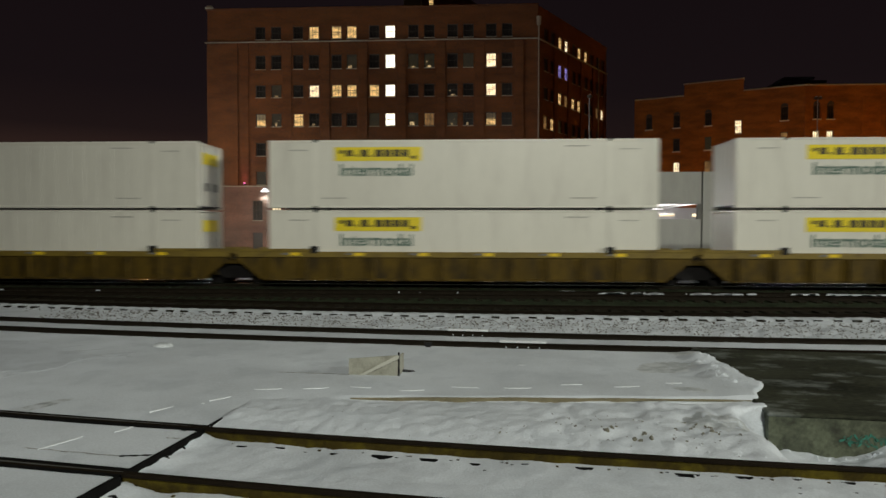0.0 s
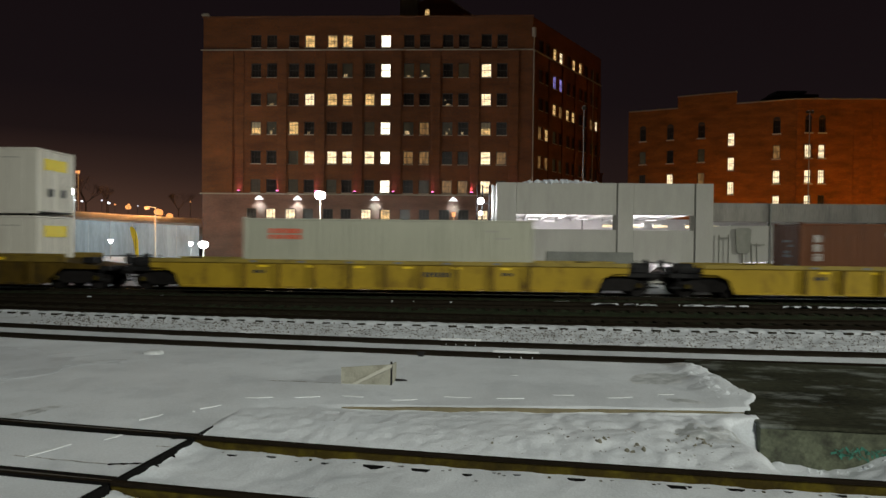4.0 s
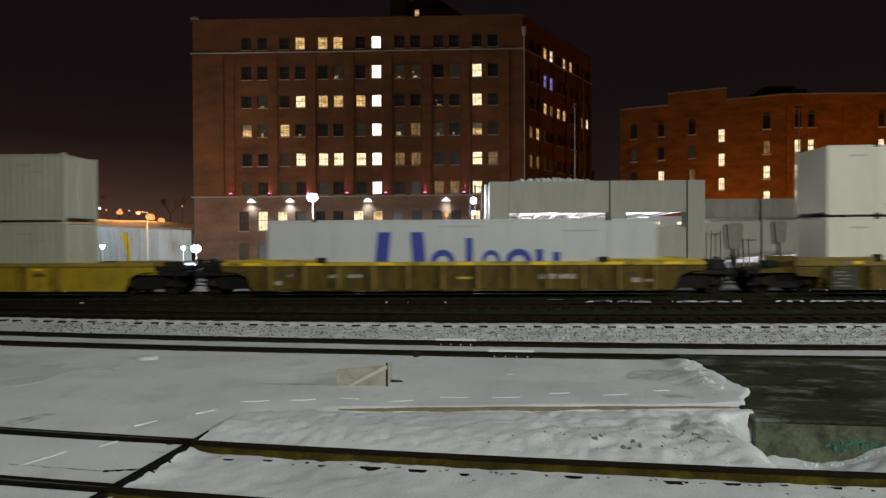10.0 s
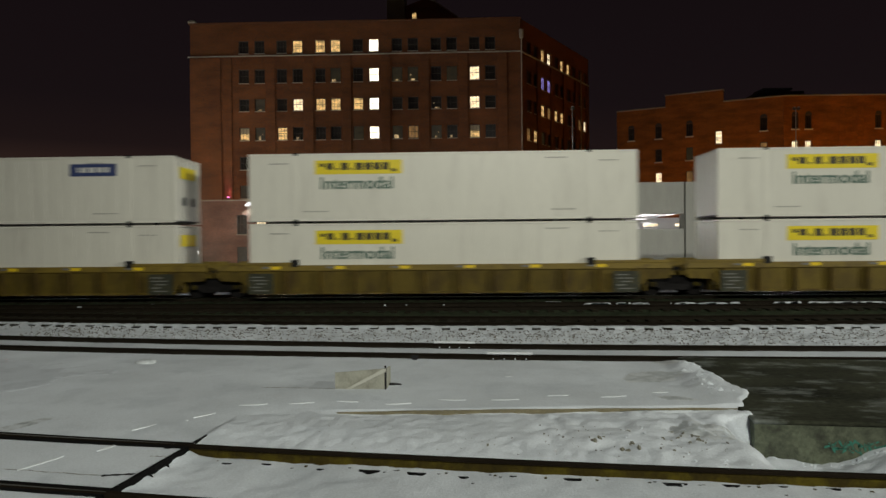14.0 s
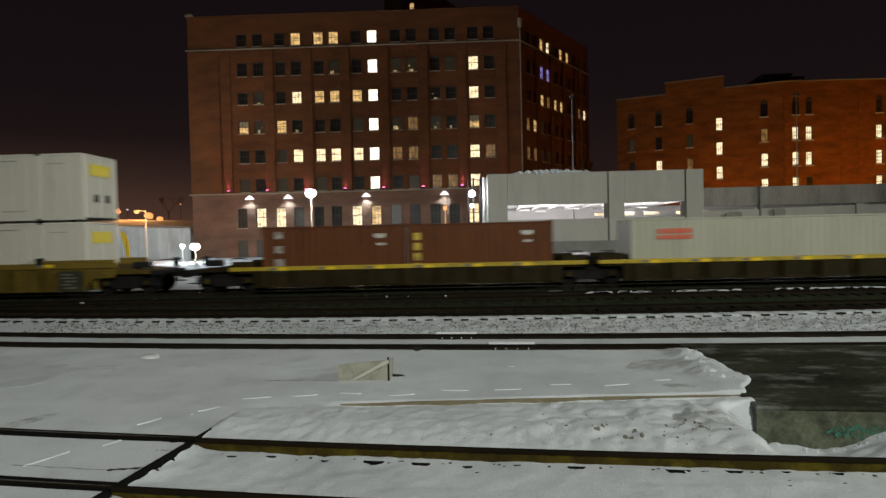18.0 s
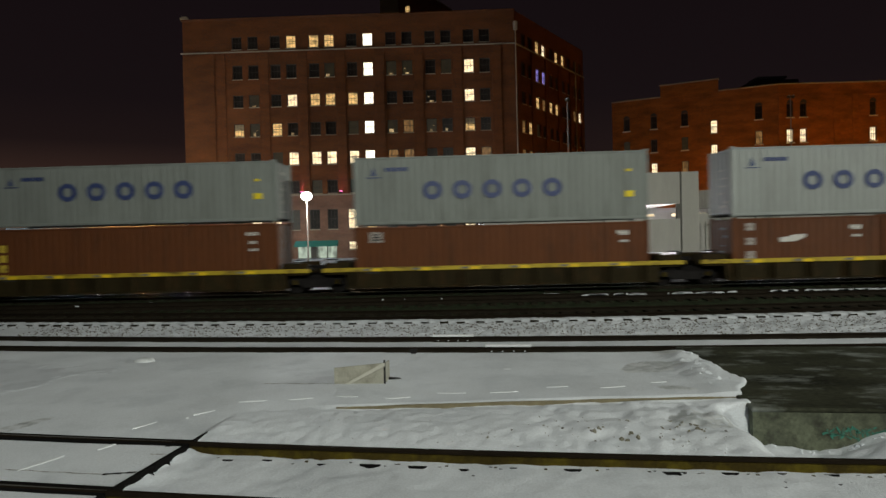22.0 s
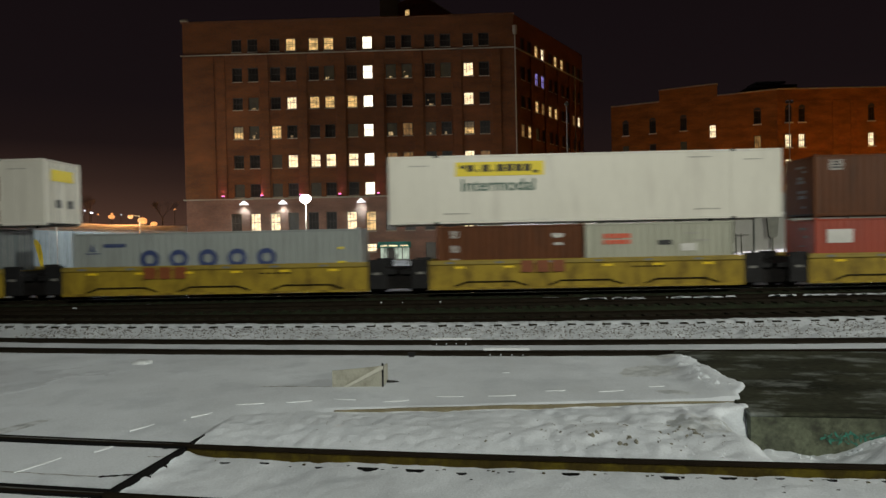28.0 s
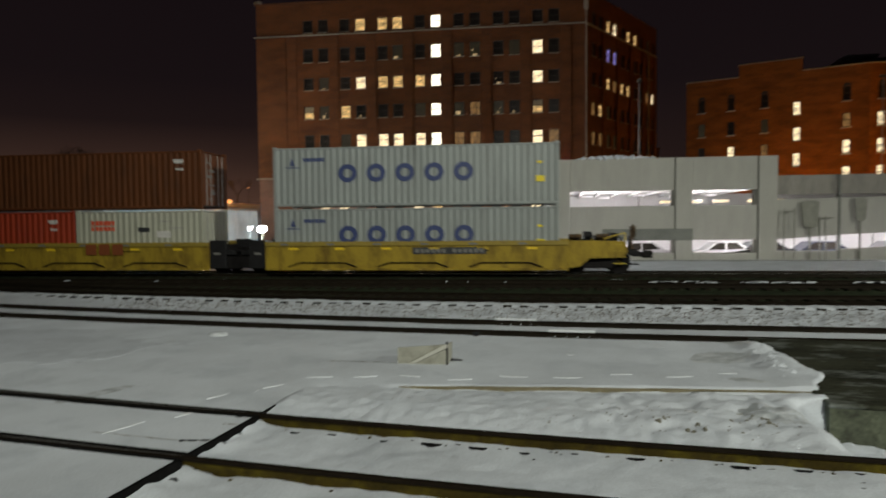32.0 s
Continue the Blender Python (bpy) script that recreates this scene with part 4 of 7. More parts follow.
MARKS = ((-4.09, 7.88, -3.92, 8.14), (-3.54, 8.38, -3.34, 8.58), (-3.60, 8.26, -3.57, 8.28), (-3.16, 9.00, -2.80, 9.07), (-2.48, 9.09, -2.16, 9.17), (-1.84, 9.24, -1.54, 9.19), (-1.11, 9.08, -0.78, 9.15), (-4.09, 7.10, -3.98, 7.34), (-4.56, 6.49, -4.36, 6.92),
         (-0.39, 9.37, -0.01, 9.34), (0.37, 9.31, 0.74, 9.34), (1.20, 9.57, 1.49, 9.59), (1.95, 9.46, 2.31, 9.53), (2.75, 9.74, 2.98, 9.76), (0.65, 10.92, 0.76, 10.91))
for x0, y0, x1, y1 in MARKS:
    bm, n, w = bm_new(), 8, math.hypot(x1 - x0, y1 - y0) * 1.05
    slab(bm, [(w * (i / n - 0.5), 0.018 * math.sin(math.pi * i / n) + 0.010 * rng.random()) for i in range(n + 1)] + [(w * (0.5 - i / n), -0.015 * math.sin(math.pi * i / n)) for i in range(1, n)], "z", -0.02, 0.004)
    x, y = (x0 + x1) / 2, (y0 + y1) / 2
    tagged(new("snow_ridge", shape("snow_ridge", bm, SNOW_FRESH)), "thin ridge of clean snow left by a drag mark", "snow ridge", kind="structure").matrix_basis = pose(x, y, float(snow_height(np.array([[x]]), np.array([[y]]))[0, 0]) + 0.004, 0, 0, math.degrees(math.atan2(y1 - y0, x1 - x0)))


def snow_patch(name, label, mat, cx, cy, rx, ry, turn, seed, lift=0.005):
    """A thin patch of another colour lying on the snow, with an uneven outline."""
    bm, rings = bm_new(), []
    c, s_ = math.cos(radians(turn)), math.sin(radians(turn))
    for k in range(5):
        ring = []
        for i in range(40):
            a = i * math.pi / 20
            q = k / 4 * (1 + 0.32 * float(wave(np.array([[math.cos(a) * 3 + seed]]), np.array([[math.sin(a) * 3]]), 1.0, seed, 4)[0, 0]))
            u, v = rx * q * math.cos(a), ry * q * math.sin(a)
            x, y = cx + c * u - s_ * v, cy + s_ * u + c * v
            ring.append((x, y))
        z = snow_height(np.array([p[0] for p in ring]), np.array([p[1] for p in ring]))
        rings.append([bm.verts.new((x, y, float(h) + (lift if k < 4 else -0.004))) for (x, y), h in zip(ring, z)])
    for p, q in zip(rings, rings[1:]):
        for i in range(40):
            j = (i + 1) % 40
            if p is rings[0]:
                bm.faces.new((p[0], q[i], q[j])) if i and j else None
            else:
                bm.faces.new((p[i], q[i], q[j], p[j]))
    bmesh.ops.remove_doubles(bm, verts=bm.verts, dist=1e-5)
    bmesh.ops.recalc_face_normals(bm, faces=bm.faces)
    tagged(new(name, shape(name, bm, mat, True)), label, "snow", kind="structure")


snow_patch("ice_patch", "grey dirty ice showing through blown snow", ICE_AND_SHADE, 3.05, 10.85, 0.62, 0.42, 40, 5)
snow_patch("ice_patch", "grey dirty ice showing through blown snow", ICE_AND_SHADE, 3.72, 12.1, 0.30, 0.35, 30, 8)
# this patch paints the shading of a low drift
snow_patch("ice_patch", "grey patch painting the shaded side of a low drift", ICE_AND_SHADE, 3.02, 9.40, 0.28, 0.14, -20, 11)
snow_patch("ice_patch", "smooth grey patch on the snow bank", ICE_AND_SHADE, 2.85, 7.9, 0.42, 0.36, -30, 23)
# a broad ragged patch, darker than the snow around it
SNOW_DARKER = material("darker_grey_snow", (0.49, 0.525, 0.575), 0.7, 0, 0.14, 0.8, 42.0, 0.7, stain=(0.36, 0.39, 0.43), stain_at=(0.46, 0.74))


def grey_area(X, Y):
    q = ((X + 10.6) / 4.4) ** 2 + ((Y - 11.0) / 1.75) ** 2 + 0.45 * wave(X, Y, 1.4, 91, 4) + 0.40 * wave(X, Y, 0.35, 92, 4)
    return snow_height(X, Y) - 0.05 + 0.057 * smooth_step(1.06, 0.94, q)


tagged(new("packed_snow", grid_mesh("packed_snow", np.arange(-16, -5.6, 0.08), np.arange(8.7, 13.1, 0.08), grey_area, SNOW_DARKER)), "broad patch of darker grey snow", "snow", kind="structure")
# grey smudge of shadow laid on the snow as colour
snow_patch("slush_streak", "grey streak painting shade along a crossing panel's edge", SHADOW_SMUDGE, -5.75, 8.0, 0.62, 0.15, 62, 14)

# ---- buildings ----
WINDOW_CACHE = {}


def window_meshes(w, h, arch=False):
    key = (w, h, arch)
    if key not in WINDOW_CACHE:
        bm = bm_new()
        t = 0.09
        o = [(0, 0), (w, 0), (w, h), (0, h)]
        i = [(t, t), (w - t, t), (w - t, h - t), (t, h - t)]
        for y0, flip in ((0.20, False), (0.30, True)):
            a = [bm.verts.new((u, y0, v)) for u, v in o + i]
            for k in range(4):
                q = [a[k], a[(k + 1) % 4], a[4 + (k + 1) % 4], a[4 + k]]
                bm.faces.new(q[::-1] if flip else q)
        bm.verts.ensure_lookup_table()
        for k in range(4):
            j = (k + 1) % 4
            bm.faces.new([bm.verts[n] for n in (4 + k, 4 + j, 12 + j, 12 + k)])
            bm.faces.new([bm.verts[n] for n in (j, k, 8 + k, 8 + j)])
        fr = shape("window_frame", bm, FRAME_DARK)
        bars_v = shape("muntin", box(bm_new(), -0.018, 0.018, 0.222, 0.254, t, h - t), FRAME_DARK)
        bars_h = shape("meeting_rail", box(bm_new(), t, w - t, 0.215, 0.253, -0.035, 0.035), FRAME_DARK)
        sill = bm_new()
        box(sill, -0.03, w + 0.03, -0.07, 0.22, -0.11, -0.004)
        WINDOW_CACHE[key] = fr, {}, shape("sill", sill, STONE_TRIM), bars_v, bars_h
    return WINDOW_CACHE[key]


def window(parent, m, x, z, w, h, mat, sill=True, shade=0.0, low_lit=()):
    """A window with its frame, pane and sill in a wall whose outer face is y = 0 of the space m; x is its left edge, z its foot."""
    fr, panes, si, bars_v, bars_h = window_meshes(w, h)
    win = part("window", fr, FRAME_DARK, parent, at=m @ pose(x, 0, z))
    if mat.name not in panes:
        pane = bm_new()
        box(pane, 0.045, w - 0.045, 0.255, 0.267, 0.045, h - 0.045)
        panes[mat.name] = shape("pane", pane, mat)
    part("pane", panes[mat.name], mat, win)
    for k in (1, 2):
        part("muntin", bars_v, FRAME_DARK, win, at=pose(w * k / 3, 0, 0))
    part("meeting_rail", bars_h, FRAME_DARK, win, at=pose(0, 0, h * 0.52))
    for a, b, lo, hi in low_lit:
        part("lit_interior", box(bm_new(), w * a, w * b, 0.250, 0.2545, 0.09 + (h - 0.18) * lo, 0.09 + (h - 0.18) * hi), LIT_LOW, win, "lit corner of a dim room")
    if shade:
        part("blind", box(bm_new(), 0.09, w - 0.09, 0.235, 0.25, h * (1 - shade), h - 0.09), BLIND, win, "half-drawn pale blind")
    if sill:
        part("sill", si, STONE_TRIM, win)
    return win


BLIND = material("window_blind", (0.45, 0.36, 0.22), 0.8, 0, 0.1, 4.0, 40.0, 0.1)


def pierced_wall(length, z0, z1, rows, thick=0.5):
    """A wall along x from 0 to length with openings: rows of (foot, head, [(left, right), ...])."""
    bm = bm_new()
    z = z0
    for lo, hi, gaps in sorted(rows):
        if lo > z:
            box(bm, 0, length, 0, thick, z, lo)
        x = 0
        for a, b in sorted(gaps):
            if a > x:
                box(bm, x, a, 0, thick, lo, hi)
            x = b
        if x < length:
            box(bm, x, length, 0, thick, lo, hi)
        z = hi
    if z < z1:
        box(bm, 0, length, 0, thick, z, z1)
    return bm


glimpse = random.Random(77)


def low_lights(code):
    """Small lit patches in the lower sash of a part-lit window."""
    if code != "s" or glimpse.random() < 0.4:
        return ()
    a = glimpse.uniform(0.1, 0.45)
    spots = [(a, a + glimpse.uniform(0.2, 0.45), 0.0, glimpse.uniform(0.10, 0.32))]
    if glimpse.random() < 0.5:
        b = glimpse.uniform(0.15, 0.7)
        z = glimpse.uniform(0.25, 0.45)
        spots.append((b, b + 0.12, z, z + 0.09))
    return spots


def mat_for(code):
    if code == "s":
        return GLASS_DIM if glimpse.random() < 0.5 else GLASS_DARK
    return {"#": LIT_WHITE, "S": LIT_STAIR, "o": LIT_WARM, "c": LIT_COOL, "a": LIT_AMBER, "d": GLASS_DIM, ".": GLASS_DARK}[code]


# main brick warehouse: front along x at y = 88, the east side slants back
MX0, MX1, MY, MTOP = -37.1, 7.6, 88.0, 32.2
main = thing("brick_warehouse", "tall dark red brick warehouse with lit paired windows and stone bands", "building", pose(0, 0, 0))
COLS = (-30.47, -28.30, -25.28, -23.12, -20.03, -17.96, -14.90, -12.76, -9.62, -7.48, -4.37, -2.25, 0.79, 2.90)
WW = 1.38
FRONT = (  # foot, head, lit or not by column
    (28.18, 29.90, "...ooo.S......"),
    (24.16, 26.02, "....ss.Sssss#."),
    (20.36, 22.02, ".s.#oooS..ss#."),
    (16.42, 18.16, "osossssSsassos"),
    (12.45, 14.22, "..d####Saa..#a"),
    (8.55, 10.32, "d.d.d..S.daa#d"),
)
rows = [(lo, hi, [(c - MX0, c - MX0 + WW) for c in COLS]) for lo, hi, _ in FRONT]
LOWCOLS = (-31.0, -28.4, -25.7, -23.2, -20.5, -18.05, -15.3, -12.7, -10.0, -7.4, -4.7, -2.1, 0.5, 3.1)
LW = 1.40
rows.append((3.68, 6.36, [(c - MX0, c - MX0 + LW) for c in LOWCOLS]))
DOORS = ((-22.3, -16.9), (-10.9, -6.9))
ground_gaps = [(c - MX0, c - MX0 + LW) for c in LOWCOLS if not any(a - 0.2 < c < b + 0.2 or a - 0.2 < c + LW < b + 0.2 for a, b in DOORS)]
rows.append((-0.32, 2.0, [(a - MX0, b - MX0) for a, b in DOORS] + ground_gaps))
fm = pose(MX0, MY, 0)
part("front_wall", pierced_wall(MX1 - MX0, 8.30, MTOP, rows[:6]), BRICK_MAIN, main, at=fm)
part("base_wall", pierced_wall(MX1 - MX0, -0.5, 8.30, rows[6:]), BRICK_BASE, main, "brown brick ground storeys, lightened for lamplight", at=fm)
for (lo, hi, code) in FRONT:
    for c, k in zip(COLS, code):
        window(main, fm, c - MX0, lo, WW, hi - lo, mat_for(k), shade=0.45 if (k == "o" and int(c) % 3 == 0) else 0, low_lit=low_lights(k))
for c, k in zip(LOWCOLS, ".##s..#od.s.#."):
    window(main, fm, c - MX0, 3.68, LW, 2.68, mat_for(k), low_lit=low_lights(k))
for a, b in ground_gaps:
    lit = "#" if -16 < a + MX0 < -11.5 else ("." if int(a) % 2 else "d")
    if lit == "#":
        window(main, fm, a, 0.85, LW, 1.15, LIT_WHITE)
        part("apron", box(bm_new(), a, a + LW, 0.08, 0.45, -0.32, 0.68), BRICK_BASE, main, at=fm)
    else:
        window(main, fm, a, -0.32, LW, 2.32, mat_for(lit))
# piers between the bays, with caps
pier_x = [-32.0] + [(COLS[2 * i + 1] + WW + COLS[2 * i + 2]) / 2 for i in range(6)] + [5.2]
for x in pier_x:
    part("pier", box(bm_new(), -0.62, 0.62, -0.22, -0.003, 8.45, 27.6, bevel=0.03), BRICK_MAIN, main, at=pose(x, MY, 0))
part("corner_pier", box(bm_new(), 0, 4.2, -0.22, -0.003, 8.45, 27.6), BRICK_MAIN, main, at=pose(MX0, MY, 0))
for z, h, d in ((27.74, 0.15, 0.22), (8.24, 0.16, 0.30)):
    part("stone_band", box(bm_new(), -0.3, MX1 - MX0 + 0.1, -d, -0.004, z, z + h, bevel=0.03), STONE_TRIM, main, "pale stone band", at=fm)
part("parapet_cap", box(bm_new(), -0.15, MX1 - MX0 + 0.1, -0.15, 0.55, 0, 0.18, bevel=0.02), BRICK_MAIN, main, at=pose(MX0, MY, MTOP))
part("finial", box(box(bm_new(), -0.5, 0.5, -0.5, 0.5, 0, 0.25, bevel=0.04), -0.35, 0.35, -0.35, 0.35, 0.25, 0.45, bevel=0.04), STONE_TRIM, main, "pale stone corner cap", at=pose(MX0 + 0.3, MY + 0.2, MTOP + 0.18))
# slanting east side
EX, EY = 20.5, 108.6
side_len = math.hypot(EX - MX1, EY - MY)
side_rot = math.degrees(math.atan2(EY - MY, EX - MX1))
sm = pose(MX1, MY, 0, 0, 0, side_rot)
SIDE_COLS = []
for i in range(5):
    c = 1.9 + i * 4.55
    SIDE_COLS += [c, c + 2.1]
SIDE = ((28.18, 29.90, "..o#.oo..."), (24.16, 26.02, "..cc......"), (20.36, 22.02, "..oaoo..a#"), (16.42, 18.16, "aod......."), (12.45, 14.22, "aadd......"), (8.55, 10.32, ".........."))
srows = [(lo - 0.2, hi - 0.2, [(c, c + WW) for c in SIDE_COLS]) for lo, hi, _ in SIDE]
part("side_wall", pierced_wall(side_len, -0.5, MTOP, srows), BRICK_MAIN, main, at=sm)
for lo, hi, code in SIDE:
    for c, k in zip(SIDE_COLS, code):
        window(main, sm, c, lo - 0.2, WW, hi - lo, mat_for(k))
for i in range(6):
    part("pier", box(bm_new(), -0.5, 0.5, -0.22, -0.003, 4.0, 27.6, bevel=0.03), BRICK_MAIN, main, at=sm @ pose(0.75 + 4.55 * i if i else 0.55, 0, 0))
for z, h, d in ((27.74, 0.15, 0.22),):
    part("stone_band", box(bm_new(), 0.1, side_len, -d, -0.004, z, z + h), STONE_TRIM, main, "pale stone band", at=sm)
part("downpipe", rod(rod(bm_new(), (0, 0, 0), (0, 0, 29.5), 0.09), (0, 0, 29.5), (0, 0, 30.6), 0.28, 0.32), STONE_TRIM, main, "pale drain pipe with a hopper head", at=pose(MX1 + 0.15, MY - 0.30, 0))
part("downpipe", rod(bm_new(), (0, 0, 0), (0, 0, 29.5), 0.09), STONE_TRIM, main, "pale drain pipe", at=sm @ pose(20.4, -0.3, 0))
# hidden walls and roof
bm = bm_new()
slab(bm, [(MX0, MY + 0.5), (MX1 - 0.3, MY + 0.5), (EX - 0.45, EY + 0.1), (MX0, EY + 4)], "z", MTOP - 0.9, MTOP - 0.7)
part("roof", bm, ROOFING, main)
part("west_wall", box(bm_new(), MX0, MX0 + 0.5, MY + 0.503, EY + 4, -0.5, MTOP), BRICK_MAIN, main)
part("back_wall", box(bm_new(), MX0 + 0.503, EX - 0.5, EY + 0.6, EY + 1.1, -0.5, MTOP), BRICK_MAIN, main)
# rooftop house and tower block
bm = bm_new()
slab(bm, [(-8.3, MTOP - 0.75), (-0.2, MTOP - 0.75), (-0.2, 34.2), (-4.2, 36.9), (-5.6, 37.3), (-8.3, 36.3)], "y", MY + 6, MY + 13)
pent = part("rooftop_house", bm, BRICK_MAIN, main, "dark gabled rooftop house")
bm = bm_new()
slab(bm, [(-0.2, 34.22), (0.1, 34.1), (-4.1, 37.05), (-5.6, 37.48), (-5.6, 37.31), (-4.2, 36.92)], "y", MY + 5.9, MY + 13.1)
part("gable_trim", bm, STONE_TRIM, pent)
window(main, pose(-7.35, MY + 5.73, 0), 0.0, 33.9, 0.75, 1.5, LIT_WARM, sill=False)
part("stair_tower", box(bm_new(), -10.8, -8.35, MY + 5, MY + 10, MTOP - 0.75, 38.4), material("pale_tower", (0.24, 0.21, 0.11), 0.9, 0, 0.15, 0.8, 9.0, 0.2), main, "pale rendered stair tower")
# entrances: glazed fronts under green awnings
for j, (a, b) in enumerate(DOORS):
    bm = bm_new()
    slab(bm, [(MY - 1.4, 1.35), (MY - 0.02, 2.15), (MY - 0.02, 1.35)], "x", a - 0.2, b + 0.2)
    part("awning", bm, AWNING, main, "green fabric awning")
    win = part("entrance_front", box(bm_new(), a, b, MY + 0.25, MY + 0.33, 1.86, 2.0), FRAME_DARK, main)
    part("threshold", box(bm_new(), a, b, MY + 0.25, MY + 0.33, -0.32, -0.2), FRAME_DARK, win)
    for k in range(5):
        x = a + (b - a) * k / 4
        part("mullion", box(bm_new(), -0.06, 0.06, 0.22, 0.34, -0.3, 1.86), FRAME_DARK, win, at=pose(x, MY, 0))
    part("pane", box(bm_new(), a, b, MY + 0.30, MY + 0.31, -0.2, 1.86), LIT_LOBBY, win)
    part("door", box(bm_new(), (a + b) / 2 - 0.9, (a + b) / 2 - 0.1, MY + 0.2, MY + 0.26, -0.3, 1.5), FRAME_DARK, win, "dark framed door")
    if j == 1:
        for k, (u, w) in enumerate(((0.2, 0.9), (1.3, 1.2), (2.8, 1.1))):
            part("sign_bar", box(bm_new(), a + u, a + u + w, -0.02, 0.0, -0.09, 0.09), LIT_WHITE, main, "pale unreadable lettering", at=pose(0, MY - 1.1, 1.62, -30))
WALL_CONE = glow("white_light_cone", (0.92, 0.97, 1.0), 2.2, 1.0, 0.2)
# coloured up-lights on the band and white wall lamps under it
for i, x in enumerate([-31.9, -26.6, -21.35, -16.05, -10.85, -5.55, -0.35, 5.2]):
    up = part("up_light", rod(bm_new(), (0, 0, 0), (0, 0, 0.22), 0.16, 0.24), STEEL_BLACK, main, "small pink up-light", at=pose(x, MY - 0.55, 8.44))
    part("lens", rod(bm_new(), (0, 0, 0.223), (0, 0, 0.34), 0.23, 0.16), LAMP_PINK, up)
    lamp("SPOT", (x, MY - 0.45, 8.85), 95, (1.0, 0.20, 0.50), 0.08, (x, MY + 0.1, 10.2), 80, 0.9)
for x in (-29.2, -23.9, -13.3, -2.75):
    # the glowing triangle stands for the lamp's cone of light on the wall
    dl = part("wall_lamp", slab(bm_new(), [(-0.62, 0.0), (0.62, 0.0), (0.06, 0.50), (-0.06, 0.50)], "y", -0.30, -0.003), WALL_CONE, main, "wall lamp with a glowing triangle for its light cone", at=pose(x, MY, 7.55))
    part("cap", box(bm_new(), -0.12, 0.12, -0.34, -0.003, 0.502, 0.58), STEEL_BLACK, dl)
    lamp("SPOT", (x, MY - 0.5, 7.40), 560, (0.62, 0.88, 1.0), 0.15, (x, MY - 0.3, 3), 130, 0.8)

# orange brick building behind the car park
RX, RY = 45.5, 95.0
RTOP = 22.75
right = thing("orange_brick_building", "orange-lit brick building with arched and lit windows and a stepped parapet", "building", pose(0, 0, 0))
LX, LY = 24.3, 105.0
left_len = math.hypot(RX - LX, RY - LY)
lm = pose(LX, LY, 0, 0, 0, math.degrees(math.atan2(RY - LY, RX - LX)))
rm = pose(RX, RY, 0, 0, 0, 1.2)


LCOLS = (1.75, 5.85, 10.35, 20.45)
STAIR = 14.45
RW = 0.96
PALE_SILL = shape("sill", box(bm_new(), -0.12, RW + 0.12, -0.14, 0.22, -0.17, -0.004), material("pale_sill", (0.62, 0.56, 0.42), 0.8, 0, 0.15, 2.0, 20.0, 0.2))
STOREYS = (18.1, 14.5, 10.9, 7.3, 3.7)
LCODE = ("....", "d.da", ".#a#", "...#", "....")
lrows = []
for z in STOREYS:
    lrows += [(z - 1.45, z, [(STAIR, STAIR + RW)]), (z, z + 0.5, [(c, c + RW) for c in LCOLS] + [(STAIR, STAIR + RW)]), (z + 0.5, z + 1.95, [(c, c + RW) for c in LCOLS])]
part("left_wall", pierced_wall(left_len, -0.5, RTOP - 0.6, lrows), BRICK_RIGHT, right, at=lm)
for z, code in zip(STOREYS, LCODE):
    for c, k in zip(LCOLS, code):
        if z == STOREYS[0]:
            arch = bm_new()
            slab(arch, [(RW / 2 + RW / 2 * math.cos(a * math.pi / 8), 0.45 * math.sin(a * math.pi / 8)) for a in range(9)], "y", -0.012, -0.004)
            part("arched_head", arch, FRAME_DARK, right, "dark arched window head", at=lm @ pose(c, 0, z + 1.95))
        part("sill", PALE_SILL, None, window(right, lm, c, z, RW, 1.95, mat_for(k), sill=False))
    window(right, lm, STAIR, z - 1.45, RW, 1.95, LIT_WHITE)
RCOLS = (1.2, 3.1, 13.0, 23.1)
RCODE = ("....", "####", "####", "#.##", "....")
rrows = [(z, z + 1.95, [(c, c + RW) for c in RCOLS]) for z in STOREYS]
part("front_wall", pierced_wall(34, -0.5, RTOP, rrows), BRICK_RIGHT, right, at=rm)
for z, code in zip(STOREYS, RCODE):
    for c, k in zip(RCOLS, code):
        part("sill", PALE_SILL, None, window(right, rm, c, z, RW, 1.95, mat_for(k), sill=False))
        if z == STOREYS[0]:
            arch = bm_new()
            slab(arch, [(RW / 2 + RW / 2 * math.cos(a * math.pi / 8), 0.55 * math.sin(a * math.pi / 8)) for a in range(9)], "y", -0.012, -0.004)
            part("arched_head", arch, FRAME_DARK, right, "dark arched window head", at=rm @ pose(c, 0, z + 1.95))
for c in (0.4, 8.3, 10.9):
    part("pier", box(bm_new(), -0.4, 0.4, -0.15, -0.003, 0, RTOP - 1.5), BRICK_RIGHT, right, at=rm @ pose(c, 0, 0))
part("parapet", box(bm_new(), 0, 7.4, 0, 0.5, RTOP - 0.6, RTOP), BRICK_RIGHT, right, at=lm)
part("parapet", box(bm_new(), 7.4, 15.6, -0.1, 0.6, RTOP - 0.6, RTOP + 1.75), BRICK_RIGHT, right, "raised stretch of brick parapet", at=lm)
part("parapet", box(bm_new(), 15.6, left_len, 0, 0.5, RTOP - 0.6, RTOP), BRICK_RIGHT, right, at=lm)
for a, b, z in ((0, 7.4, RTOP), (7.3, 15.7, RTOP + 1.75), (15.6, left_len, RTOP)):
    part("coping", box(bm_new(), a, b, -0.2, 0.7, z + 0.002, z + 0.16, bevel=0.02), STONE_TRIM, right, at=lm)
part("coping", box(bm_new(), 0, 34, -0.2, 0.7, RTOP + 0.002, RTOP + 0.16, bevel=0.02), STONE_TRIM, right, at=rm)
